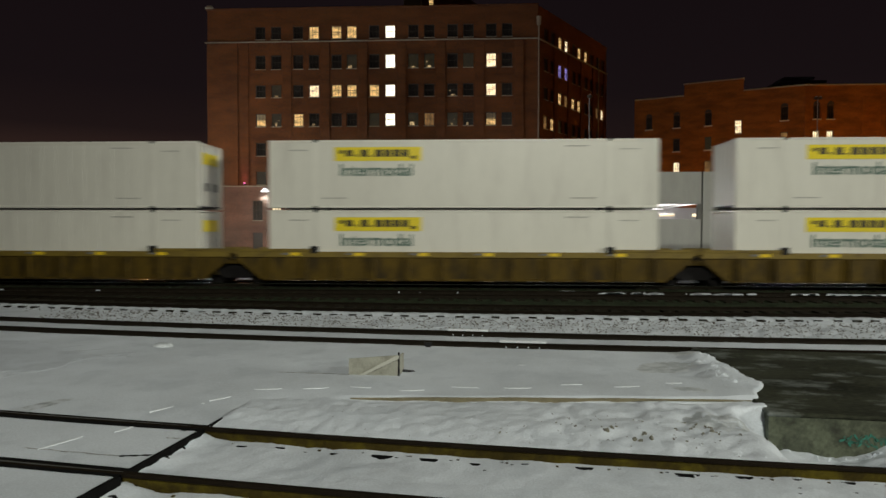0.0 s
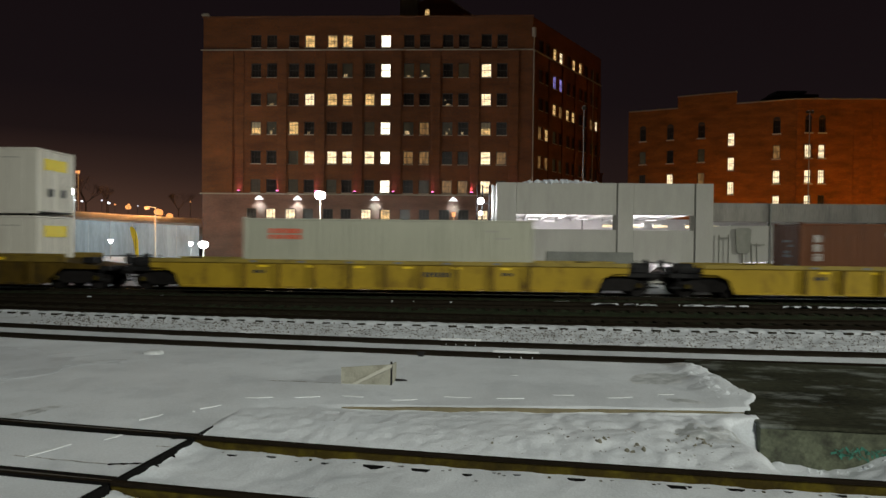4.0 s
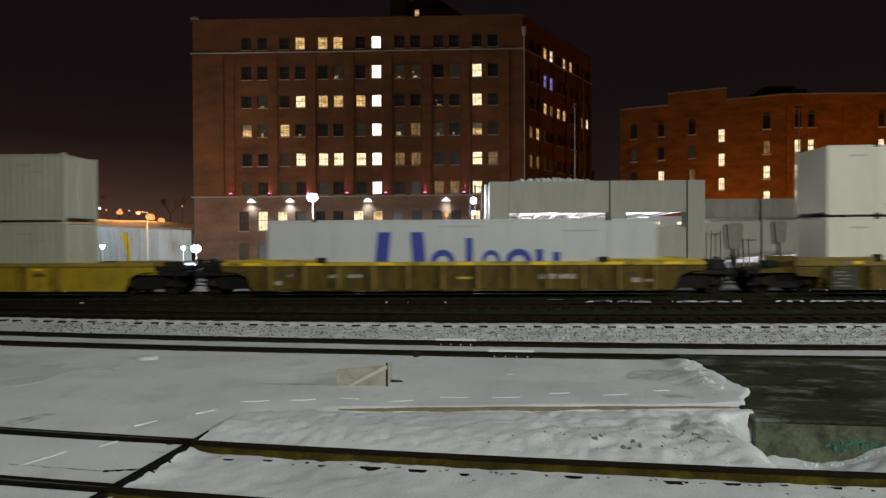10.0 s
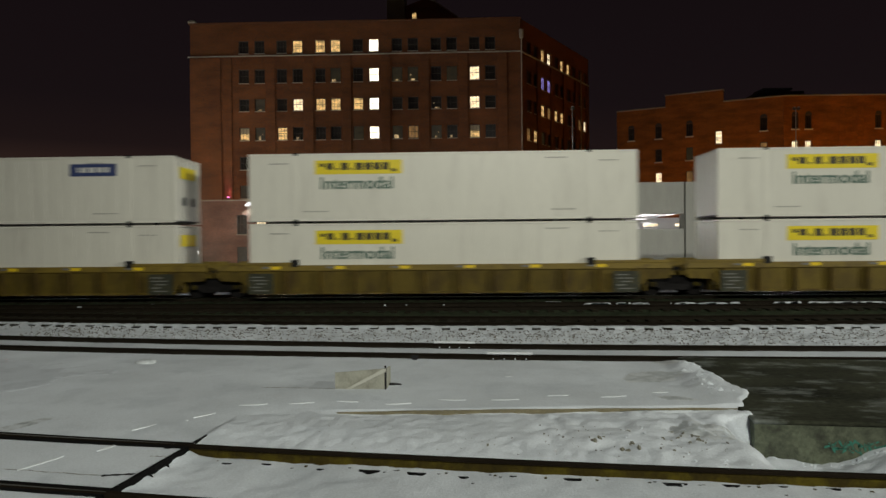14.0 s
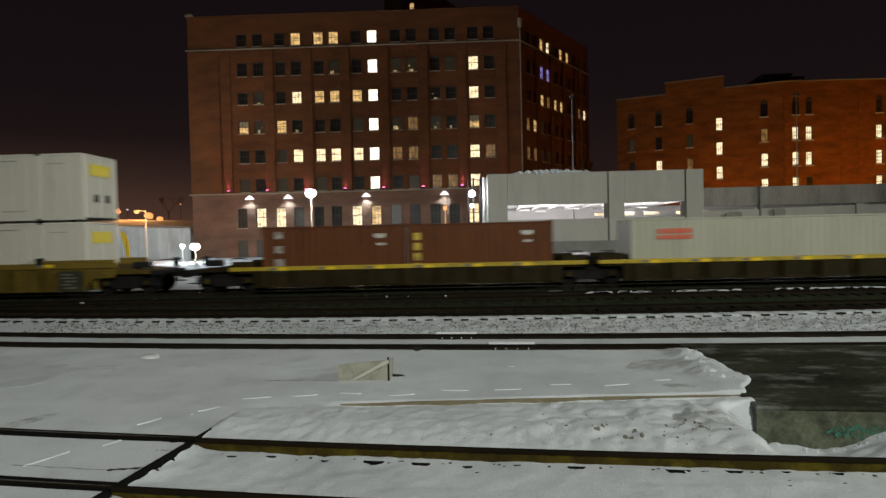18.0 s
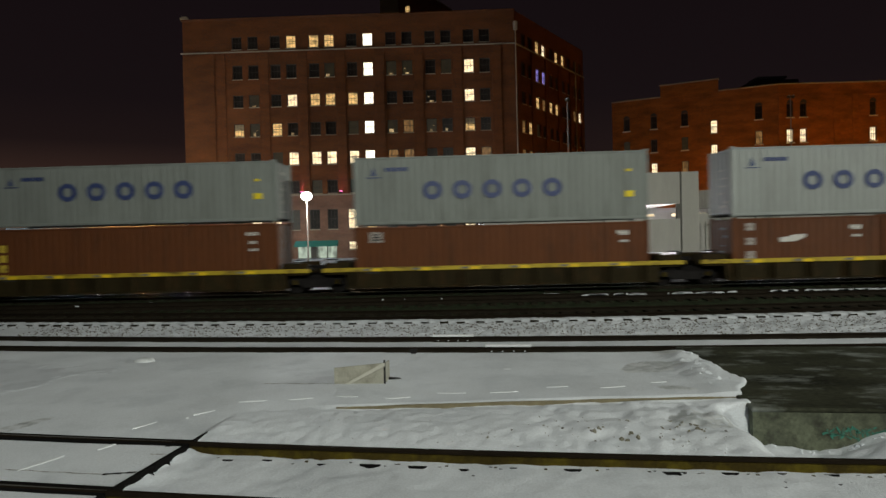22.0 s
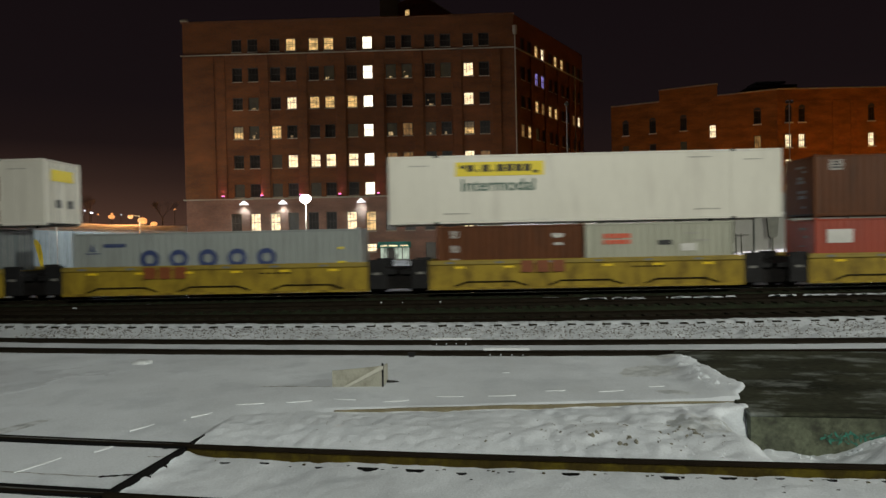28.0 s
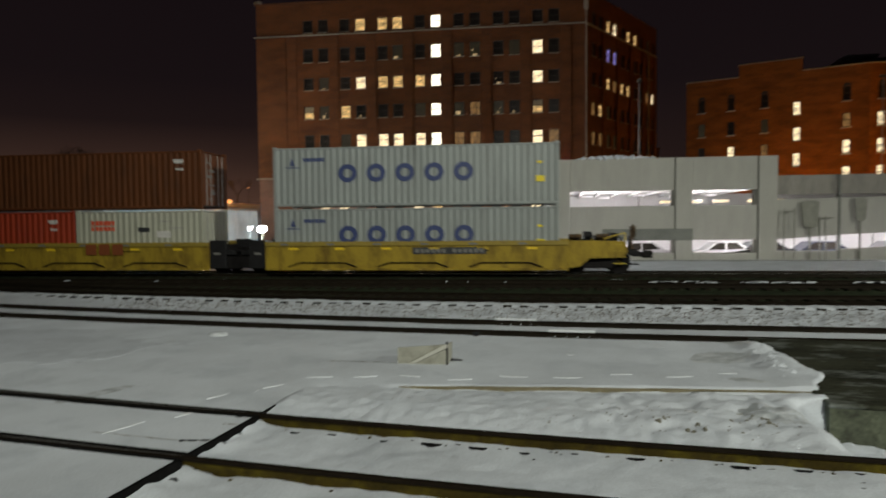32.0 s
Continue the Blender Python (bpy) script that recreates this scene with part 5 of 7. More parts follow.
part("corbel_band", box(bm_new(), 0, 34, -0.1, -0.003, RTOP - 1.75, RTOP - 1.5), BRICK_RIGHT, right, at=rm)
bm = bm_new()
slab(bm, [(LX + 0.4, LY + 0.5), (RX, RY + 0.6), (RX + 33.9, RY + 1.4), (RX + 33, RY + 25), (LX + 12, LY + 16)], "z", RTOP - 1.2, RTOP - 1.0)
part("roof", bm, ROOFING, right)
part("roof_plant", box(box(box(bm_new(), 0.3, 7.2, 0, 4, 1.35, 1.75), 1.2, 5.6, 0.3, 3.6, 2.05, 2.35), 2.2, 4.4, 0.8, 2.6, 0.2, 1.35), ROOFING, right, "dark roof plant on a frame", at=pose(44.3, 101, RTOP + 0.3))
for j in range(4):
    part("plant_leg", rod(bm_new(), (0, 0, 0), (0, 0, 2.7), 0.12), ROOFING, right, at=pose(44.9 + 2 * j, 101, RTOP - 1.0))
# unseen sodium lamps, added behind the garage, that light its walls
for x, y, z, w in ((34, 92, 6.0, 700), (52, 82, 6.0, 1700), (66, 82, 6.0, 1600)):
    lamp("POINT", (x, y, z), w, (1.0, 0.44, 0.05), 0.25)
low = thing("low_brick_block", "small orange-lit brick block beyond the warehouse", "building", pose(19.2, 118, 0), mesh=shape("low_brick_block", box(box(bm_new(), 0, 3.6, 0, 6, -0.5, 14.2), -0.15, 3.75, -0.15, 6, 14.2, 14.5), BRICK_RIGHT))

# ---- concrete car park ----
GY = 42.0
park = thing("parking_garage", "pale concrete parking garage with lit open decks", "parking garage", pose(0, GY, 0))


def panel(x0, x1, z0, z1, y0=0.0, y1=0.22, mat=CONCRETE, name="concrete_panel", bevel=0.015):
    return part(name, box(bm_new(), x0, x1, y0, y1, z0, z1, bevel=bevel), mat, park)


for x0, x1 in ((1.45, 2.70), (9.12, 10.10), (13.98, 15.06)):
    panel(x0, x1, -0.35, 6.0, -0.06, 0.5, name="column")
for x0, x1 in ((2.72, 9.03), (10.12, 13.89)):
    panel(x0, x1, 3.98, 6.0)
    panel(x0, x1, 0.92, 3.04)
    panel(x0, x1, -0.35, 0.12)
# joints in darker concrete: the recess's shade is in the colour
panel(8.88, 9.18, -0.35, 6.0, 0.10, 0.4, CONCRETE_JOINT, "joint")
panel(13.72, 14.0, -0.35, 6.0, 0.10, 0.4, CONCRETE_JOINT, "joint")
# added darker strip: shade low on the wall is put into its colour
panel(4.7, 10.12, 0.90, 1.62, -0.10, -0.004, CONCRETE_DARK, "kick_panel")
panel(1.45, 1.75, -0.35, 6.0, 0.503, 9.0, name="end_wall")
# lower eastern stretch with its ramp
panel(15.08, 46.0, 3.62, 4.80, 0.05, 0.30, CONCRETE_OLD, "upper_parapet")
bm = bm_new()
slab(bm, [(15.08, 0.92), (18.6, 1.17), (46.0, 2.5), (46.0, 3.62), (24.0, 3.50), (15.08, 3.34)], "y", 0.02, 0.26)
part("ramp_parapet", bm, CONCRETE, park)
panel(15.08, 18.6, -0.35, 0.22, 0.02, 0.26)
bm = bm_new()
slab(bm, [(18.6, -0.35), (46.0, -0.35), (46.0, 1.75), (18.6, 0.32)], "y", 0.02, 0.26)
part("ramp_wall", bm, CONCRETE, park)
panel(18.55, 18.67, -0.35, 4.8, -0.03, 0.35, CONCRETE_DARK, "joint")
for x in (24.5, 30.5, 36.5):
    panel(x, x + 0.5, -0.35, 3.6, -0.04, 0.35, CONCRETE, "column")
for k in range(14):
    x = 20.6 + 1.02 * k
    panel(x, x + 0.06, 0.42 + 0.05 * (x - 18.6), 1.12 + 0.05 * (x - 18.6), 0.30, 0.36, CONCRETE_DARK, "post")
# decks, beams and back wall
WHITEWASH = material("whitewashed_concrete", (0.70, 0.70, 0.69), 0.85, 0, 0.08, 0.6, 10.0, 0.1)
for x1, z0, z1 in ((46.0, -0.80, -0.74), (46.0, 2.72, 2.98), (15.0, 4.45, 4.72)):
    part("deck", box(bm_new(), 1.78, x1, 0.51, 20.0, z0, z1), WHITEWASH, park)
for k in range(10):
    part("beam", box(bm_new(), -0.09, 0.09, 0.6, 19.8, 4.24, 4.447), WHITEWASH, park, at=pose(2.3 + 1.45 * k, 0, 0, 0, 0, -3))
part("back_wall", box(bm_new(), 1.6, 46, 20.003, 20.2, -0.35, 4.44), WHITEWASH, park)
part("inner_wall", box(bm_new(), 1.8, 46, 9.0, 9.2, -0.737, 2.70), WHITEWASH, park)
for k, (x, y, z) in enumerate(((4.6, 9.0, 3.94), (6.3, 13.0, 3.94), (8.2, 8.0, 3.94), (11.2, 10.0, 3.94), (13.6, 9.0, 3.94), (4.5, 2.2, 2.6), (9.5, 2.2, 2.6), (14.5, 2.2, 2.6), (20.5, 2.2, 2.6), (27, 2.2, 2.6))):
    t = part("tube_light", box(bm_new(), -0.4, 0.4, -0.05, 0.05, 0.0, 0.05), TUBE, park, "bright tube light", at=pose(x, y, z))
    if k not in (2, 6):
        lamp("POINT", (x, GY + y, 3.20 if z > 3 else 1.9), 430 if z > 3 else 560, (1.0, 0.92, 0.94), 0.35)
for x in (10.7, 12.7, 14.6, 17.1, 18.6, 20.6, 22.7, 24.7):
    fx = part("light_fixture", box(bm_new(), -0.55, 0.55, -0.12, 0.12, 0.0, 0.20, bevel=0.03), LIT_WHITE, park, "lit white ceiling fixture", at=pose(x, 10.0, 3.42))
    part("hood", box(bm_new(), -0.6, 0.6, -0.14, 0.14, 0.202, 0.26), STEEL_GREY, fx)
rng = random.Random(31)
bm = bm_new()
for k in range(90):
    x = rng.uniform(3.1, 7.9)
    r = rng.uniform(0.04, 0.12) * (0.5 + math.sin((x - 3.1) / 4.8 * math.pi) ** 0.5)
    bmesh.ops.create_icosphere(bm, subdivisions=1, radius=r, matrix=pose(x, rng.uniform(0.04, 0.20), 6.0 + 0.35 * r, rng.uniform(0, 90), rng.uniform(0, 90), 0) @ Matrix.Diagonal((1.5, 1.0, 0.8, 1)))
tagged(part("snow_cap", bm, SNOW, park, "ragged heap of snow on the parapet"), kind="stuff")
part("base_kerb", box(bm_new(), -10, 46, -3.6, -3.4, -0.35, -0.12), CONCRETE_DARK, park, "dark kerb")


def parked_car(x, y, paint, label):
    car = thing("parked_car", label, "car", pose(x, y, -0.74))
    bm = bm_new()
    slab(bm, [(0, 0.35), (0.1, 0.75), (1.1, 0.88), (1.75, 1.38), (3.1, 1.42), (3.9, 0.95), (4.4, 0.88), (4.5, 0.4), (4.3, 0.25), (0.2, 0.25)], "y", 0.0, 1.75)
    part("body", bm, paint, car)
    for px in ((1.3, 0.9, 1.85, 1.33, 2.35, 1.35, 2.35, 0.9), (2.45, 0.9, 2.45, 1.35, 3.05, 1.36, 3.6, 0.95)):
        part("side_window", slab(bm_new(), list(zip(px[::2], px[1::2])), "y", -0.012, -0.003), GLASS_DARK, car)
    for wx in (0.85, 3.6):
        wheel = part("wheel", rod(bm_new(), (0, -0.02, 0), (0, 0.18, 0), 0.32, n=16), RUBBER_AND_SHADE, car, at=pose(wx, 0, 0.32))
        part("rim", rod(bm_new(), (0, -0.03, 0), (0, -0.015, 0), 0.19, n=12), STEEL_GREY, wheel)
    return car


for x, c, lab in ((5.2, (0.5, 0.5, 0.5), "silver parked car"), (10.6, (0.6, 0.6, 0.6), "white parked car"), (13.0, (0.05, 0.055, 0.06), "dark parked car"), (16.6, (0.06, 0.07, 0.10), "dark blue parked car"), (21.3, (0.22, 0.22, 0.23), "grey parked car")):
    parked_car(x, GY + 3.0, material("car_paint", c, 0.3, 0.2, 0.05, 2.0, 20.0, 0.0), lab + " inside the garage")
# dark boards, posts and bars put in for shadow shapes on the garage wall
for x, w, z0, z1 in ((16.4, 1.0, 1.75, 3.25), (19.35, 0.75, 2.1, 3.4)):
    s = thing("sign_board", "dark grey board drawing a shadow shape on the garage wall", "sign", pose(x, GY - 0.16, -0.3))
    bm = bm_new()
    slab(bm, [(0.1, z0 + 0.3), (0.25, z0 + 0.3 - 0.12), (w - 0.25, z0 + 0.18), (w - 0.1, z0 + 0.3), (w, z1 - 0.1 + 0.3), (w - 0.2, z1 + 0.3), (0.2, z1 + 0.3), (0, z1 + 0.2)], "y", 0, 0.05)
    part("board", bm, SHADOW_GREY, s)
    part("post", rod(bm_new(), (w / 2, 0.08, 0), (w / 2, 0.08, z1), 0.06), SHADOW_GREY, s)
fence = thing("pipe_frame", "grey bars drawing shadow lines on the garage wall", "frame", pose(15.9, GY - 0.16, -0.3))
for x in (-0.5, 0.1, 1.55, 1.9):
    part("upright", rod(bm_new(), (x, 0, 0), (x * 0.96, 0, 3.1 if x < 1 else 2.6), 0.035), SHADOW_GREY, fence)
for x0, x1, z in ((-0.5, 0.1, 2.9), (1.4, 2.3, 2.5)):
    part("cross_bar", rod(bm_new(), (x0, 0, z), (x1, 0, z), 0.03), SHADOW_GREY, fence)
# lit corner stair with pipes at the garage's west end
stair = thing("lit_stair_tower", "brightly lit stair corner with pipes at the garage end", "stair", pose(0.2, GY + 1.0, -0.3))
for x, r in ((0.0, 0.04), (0.35, 0.05), (0.8, 0.04), (1.05, 0.10)):
    part("pipe", rod(bm_new(), (x, 0, 0), (x, 0, 6.2), r), STEEL_BLACK if x < 1 else STEEL_GREY, stair)
for z in (0.9, 2.0, 2.9, 3.9, 5.0):
    part("rung", box(bm_new(), -0.05, 1.15, -0.05, 0.05, z, z + 0.06), STEEL_BLACK, stair)
for z, s in ((5.15, 0.22), (4.35, 0.13)):
    part("flood_lamp", rod(bm_new(), (0.25, -0.15, z), (0.25, -0.3, z), s * 0.9, s), LAMP_WHITE, stair, "glaring white flood lamp")
lamp("POINT", (0.45, GY + 0.4, 4.7), 260, (0.95, 0.97, 1.0), 0.15)

# ---- street furniture ----
def street_lamp(x, y, height, label, heads, mat, watts, colour, pole=STEEL_GREY, head_r=0.28, base=-0.3, reach=0.0):
    s = thing("street_lamp", label, "street lamp", pose(x, y, base))
    part("pole", rod(bm_new(), (0, 0, 0), (0, 0, height), 0.085, 0.055), pole, s)
    part("base_plate", box(bm_new(), -0.2, 0.2, -0.2, 0.2, 0, 0.08, bevel=0.01), pole, s)
    for k in range(heads):
        hx = (k - (heads - 1) / 2) * head_r * 2.2 - reach
        arm = part("arm", rod(bm_new(), (0, 0, height - 0.1), (hx, -0.1, height + 0.05), 0.04), pole, s)
        part("lamp_head", box(bm_new(), hx - head_r * 0.5, hx + head_r * 0.5, -0.3, 0.1, height - head_r * 0.12, height + head_r * 0.5, bevel=0.05), STEEL_BLACK if mat in (LAMP_WHITE, LAMP_SODIUM) else STEEL_GREY, s)
        # lit lenses are drawn oversize to take in the lamp's glare
        globe = bm_new()
        bmesh.ops.create_icosphere(globe, subdivisions=3, radius=head_r, matrix=Matrix.Diagonal((1.1, 0.85, 0.88, 1)))
        part("lens", globe, mat, s, "bowed lamp lens", at=pose(hx, -0.1, height - head_r * 0.45), smooth=True)
    if watts:
        lamp("POINT", (x - reach, y - 1.3, base + height - 0.6), watts, colour, 0.25)
    return s


DULL_POLE = material("dull_lamp_pole", (0.075, 0.062, 0.045), 0.6, 0.0, 0.2, 3.0, 20.0, 0.1)
street_lamp(-14.2, 60, 6.8, "steel street lamp with a glaring white head", 1, LAMP_WHITE, 6300, (0.95, 0.98, 1.0), DULL_POLE, 0.46)
street_lamp(-47.0, 75, 8.1, "tall car park lamp with a broad white head", 1, LAMP_WHITE, 1800, (0.80, 0.97, 1.0), STEEL_GREY, 0.60, -0.3, 0.65)
street_lamp(-69.5, 112, 14.0, "very tall lamp with a warm head", 1, LAMP_SODIUM, 0, (1, 1, 1), STONE_TRIM, 0.34)
street_lamp(10.2, 62, 15.2, "tall unlit grey lamp mast", 1, DULL_POLE, 0, (1, 1, 1), STEEL_GREY, 0.22)
street_lamp(39.8, 80, 18.4, "tall slender unlit lamp mast", 2, DULL_POLE, 0, (1, 1, 1), STEEL_GREY, 0.22)
street_lamp(-30.6, 73, 2.0, "low post lamp with a glaring white head", 1, LAMP_WHITE, 2400, (0.78, 0.97, 1.0), DULL_POLE, 0.50)
street_lamp(-37.2, 75, 6.1, "orange sodium street lamp on a curved arm", 1, LAMP_SODIUM, 900, (1.0, 0.45, 0.14), STONE_TRIM, 0.28, -0.3, 1.0)
lamppost = thing("entrance_lamp", "slim orange-lit post lamp beside the entrance", "street lamp", pose(-2.4, 78, -0.3))
# the pole glows by itself to stand for lamplight on it
part("pole", rod(bm_new(), (0, 0, 0), (0, 0, 5.4), 0.10, 0.08), glow("warm_glowing_pole", (1.0, 0.55, 0.25), 0.7, 1.0, 0.3), lamppost)
part("globe", rod(bm_new(), (0, 0, 5.4), (0, 0, 5.9), 0.18, 0.24), LAMP_SODIUM, lamppost)

# embankment with a road on it, far to the west
def bank_height(X, Y):
    return -0.3 + (5.5 + 0.045 * np.clip(-X - 42, 0, 60)) * smooth_step(84, 108, Y + 0.12 * (X + 60)) + 0.3 * wave(X, Y, 5, 41) * smooth_step(86, 95, Y)


tagged(new("snow_embankment", grid_mesh("snow_embankment", np.arange(-150, -37.6, 1.0), np.arange(82, 150, 1.0), bank_height, SNOW_FAR)), "snowy embankment rising to a lamplit road", "embankment", kind="structure")
white = thing("white_shed", "low white shed with a dark opening and a snowy roof", "shed", pose(-58.6, 72, -0.3))
part("wall", pierced_wall(9.0, 0, 3.6, [(0.9, 2.7, [(1.5, 7.5)])], 0.3), CONCRETE_DARK, white)
part("shutter", box(bm_new(), 1.4, 7.6, 0.15, 0.2, 0.85, 2.75), ROOFING, white)
part("roof", box(bm_new(), -0.4, 9.1, -0.3, 1.4, 3.605, 4.1, bevel=0.05), CONCRETE_OLD, white)
part("end_wall", box(bm_new(), 8.7, 9.0, 0.303, 1.3, 0, 3.6), CONCRETE_DARK, white)
FENCE_SHEET = material("grey_fence_sheet", (0.275, 0.31, 0.325), 0.8, 0, 0.2, 0.5, 5.0, 0.2, stain=(0.15, 0.17, 0.18), stain_at=(0.45, 0.8), stretch=(2.0, 1, 0.25))
hoard = thing("site_fence", "long pale fence of grey sheets lit by a lamp", "fence", pose(-50.2, 82, -0.3))
for k in range(8):
    h = 5.05 - 0.13 * k
    part("sheet", slab(bm_new(), [(0.0, 0.0), (2.9, 0.0), (2.9, h - 0.13), (0.0, h)], "y", 0, 0.04), FENCE_SHEET, hoard, at=pose(k * 2.9 - 8.0, 0, 0))
    part("fence_post", rod(bm_new(), (0, -0.02, 0), (0, -0.02, h + 0.25), 0.03), STEEL_GREY, hoard, at=pose(k * 2.9 - 8.0, 0, 0))
    part("top_rail", rod(bm_new(), (0, -0.02, h + 0.2), (2.9, -0.02, h + 0.07), 0.05), STEEL_GREY, hoard, at=pose(k * 2.9 - 8.0, 0, 0))
for x, y, h in ((-33.4, 76, 1.6), (-42.0, 74, 1.8)):
    s = thing("bollard_lamp", "small bright bollard lamp in the car park", "lamp", pose(x, y, -0.3))
    part("post", rod(bm_new(), (0, 0, 0), (0, 0, h), 0.06), STEEL_GREY, s)
    part("lamp_head", rod(bm_new(), (0, 0, h), (0, 0, h + 0.4), 0.12, 0.3), LAMP_WHITE, s)
for x, h in ((-47.1, 3.5), (-38.0, 3.7)):
    f = thing("feather_flag", "tall yellow feather banner on a pole", "flag", pose(x, 72, -0.3))
    part("pole", rod(bm_new(), (0, 0, 0), (0, 0, h), 0.02), STEEL_BLACK, f)
    part("banner", slab(bm_new(), [(0.02, 0.35), (0.38, 0.35), (0.30, h - 1.6), (0.10, h - 0.6), (-0.30, h - 0.05), (-0.62, h), (-0.66, h - 0.3), (-0.50, h - 0.9), (-0.2, h - 1.9)], "y", -0.01, 0.01), FLAG, f, "yellow banner cloth")
rng = random.Random(8)
# big heads: glare of the far lamps is put into their size
for x, y, z, m, r in ((-63.7, 118, 7.7, LAMP_SODIUM, 0.8), (-58.0, 118, 6.9, LAMP_SODIUM, 1.15), (-54.0, 114, 6.1, LAMP_SODIUM, 0.85), (-56.2, 115, 6.5, LAMP_SODIUM, 0.7), (-59.3, 110, 7.8, LAMP_SODIUM, 0.32), (-67.4, 118, 8.5, LAMP_FAR, 0.35), (-66.2, 118, 8.2, LAMP_SODIUM, 0.25), (-72.0, 112, 6.6, LAMP_SODIUM, 0.3), (-52.0, 118, 8.8, LAMP_SODIUM, 0.2), (-80, 128, 9.5, LAMP_FAR, 0.2), (-78.6, 128, 9.3, LAMP_FAR, 0.3), (-74.5, 128, 9.5, LAMP_FAR, 0.2), (-64.0, 122, 8.2, LAMP_FAR, 0.15), (-82.5, 128, 8.2, LAMP_SODIUM, 0.2)):
    g = float(bank_height(np.array([[x]]), np.array([[y]]))[0, 0])
    s = thing("road_lamp", "distant glowing road lamp on a thin pole", "street lamp", pose(x, y, g))
    part("pole", rod(bm_new(), (0, 0, 0), (0, 0, max(0.3, z - g)), 0.05, 0.04), STEEL_BLACK, s)
    bm = bm_new()
    bmesh.ops.create_icosphere(bm, subdivisions=2, radius=r * 0.7, matrix=Matrix.Diagonal((1, 1, 0.7, 1)))
    part("lamp_head", bm, m, s, at=pose(0, 0, max(0.3, z - g)))
for x, y, z in ((-62, 112, 9.5), (-55, 110, 9.0)):
    lamp("POINT", (x, y, z), 2600, (1.0, 0.42, 0.12), 0.4)


def bare_tree(x, y, height, seed):
    r = random.Random(seed)
    t = thing("bare_tree", "leafless winter tree with fine twigs", "tree", pose(x, y, float(bank_height(np.array([[x]]), np.array([[y]]))[0, 0]) - 0.1))
    bm, tw = bm_new(), bm_new()

    def grow(p, d, length, rad, depth):
        q = p + d * length
        rod(bm if depth < 3 else tw, p, q, rad, rad * 0.65, 5 if depth < 3 else 3)
        if depth > 5:
            return
        for _ in range(3 if depth < 5 else 2):
            nd = (d + Vector((r.uniform(-0.8, 0.8), r.uniform(-0.8, 0.8), r.uniform(-0.1, 0.5)))).normalized()
            grow(q, nd, length * r.uniform(0.6, 0.85), rad * 0.6, depth + 1)
    grow(Vector((0, 0, 0)), Vector((0, 0, 1)), height * 0.25, height * 0.02, 0)
    part("trunk", bm, BARK, t)
    part("crown", tw, BARK, t, "crown of bare twigs")


for x, y, h, s in ((-83, 112, 11, 1), (-76, 125, 9, 2), (-70, 122, 7, 3), (-57, 124, 7, 4), (-88, 118, 12, 5), (-48, 122, 7, 6)):
    bare_tree(x, y, h, s)
far = thing("distant_house", "distant dark house lit by orange street lamps", "house", pose(-52, 132, 5.0))
part("wall", box(bm_new(), 0, 12, 0, 8, 0, 4.5), BRICK_RIGHT, far)
part("roof", slab(bm_new(), [(-0.5, 4.5), (12.5, 4.5), (10, 7.2), (2, 7.2)], "y", -0.4, 8.4), SNOW_FAR, far)
for k in range(4):
    window(far, pose(0, -0.26, 0), 1.2 + 2.8 * k, 1.4, 1.1, 1.6, LIT_AMBER if k in (1, 2) else GLASS_DARK)

# ---- the train ----
def travelled(t):
    """Metres that the train has gone at t seconds; it slows a little."""
    k = t / 32.0
    return 367.054 * k - 54.77 * k ** 2 + 53.812 * k ** 3 - 24.085 * k ** 4


MOVING = []   # (thing, place at the start, height)
HGT = 2.89


def corrugated(bm, x0, x1, y, z0, z1, out, pitch=0.278, deep=0.024):
    """A trapezoid-ribbed wall in the plane y, ribs towards out (-1 or 1)."""
    pts, x = [], x0
    while x < x1 - 1e-6:
        for dx, d in ((0, 0), (0.07, 0), (0.14, 1), (0.21, 1)):
            if x + dx < x1:
                pts.append((x + dx, y - out * deep * d))
        x += pitch
    pts.append((x1, y))
    a = [bm.verts.new((u, v, z0)) for u, v in pts]
    b = [bm.verts.new((u, v, z1)) for u, v in pts]
    for i in range(len(pts) - 1):
        q = (a[i], a[i + 1], b[i + 1], b[i])
        bm.faces.new(q if out < 0 else q[::-1])
    return bm


def jointed(bm, x0, x1, y, z0, z1, out, pitch=0.62, deep=0.005):
    """A smooth wall with narrow raised joints."""
    pts, x = [(x0, y)], x0 + 0.52
    while x < x1 - 0.3:
        pts += [(x, y), (x + 0.004, y + out * deep), (x + 0.030, y + out * deep), (x + 0.034, y)]
        x += pitch
    pts.append((x1, y))
    a = [bm.verts.new((u, v, z0)) for u, v in pts]
    b = [bm.verts.new((u, v, z1)) for u, v in pts]
    for i in range(len(pts) - 1):
        q = (a[i], a[i + 1], b[i + 1], b[i])
        bm.faces.new(q if out < 0 else q[::-1])
    return bm


CASTINGS = {}


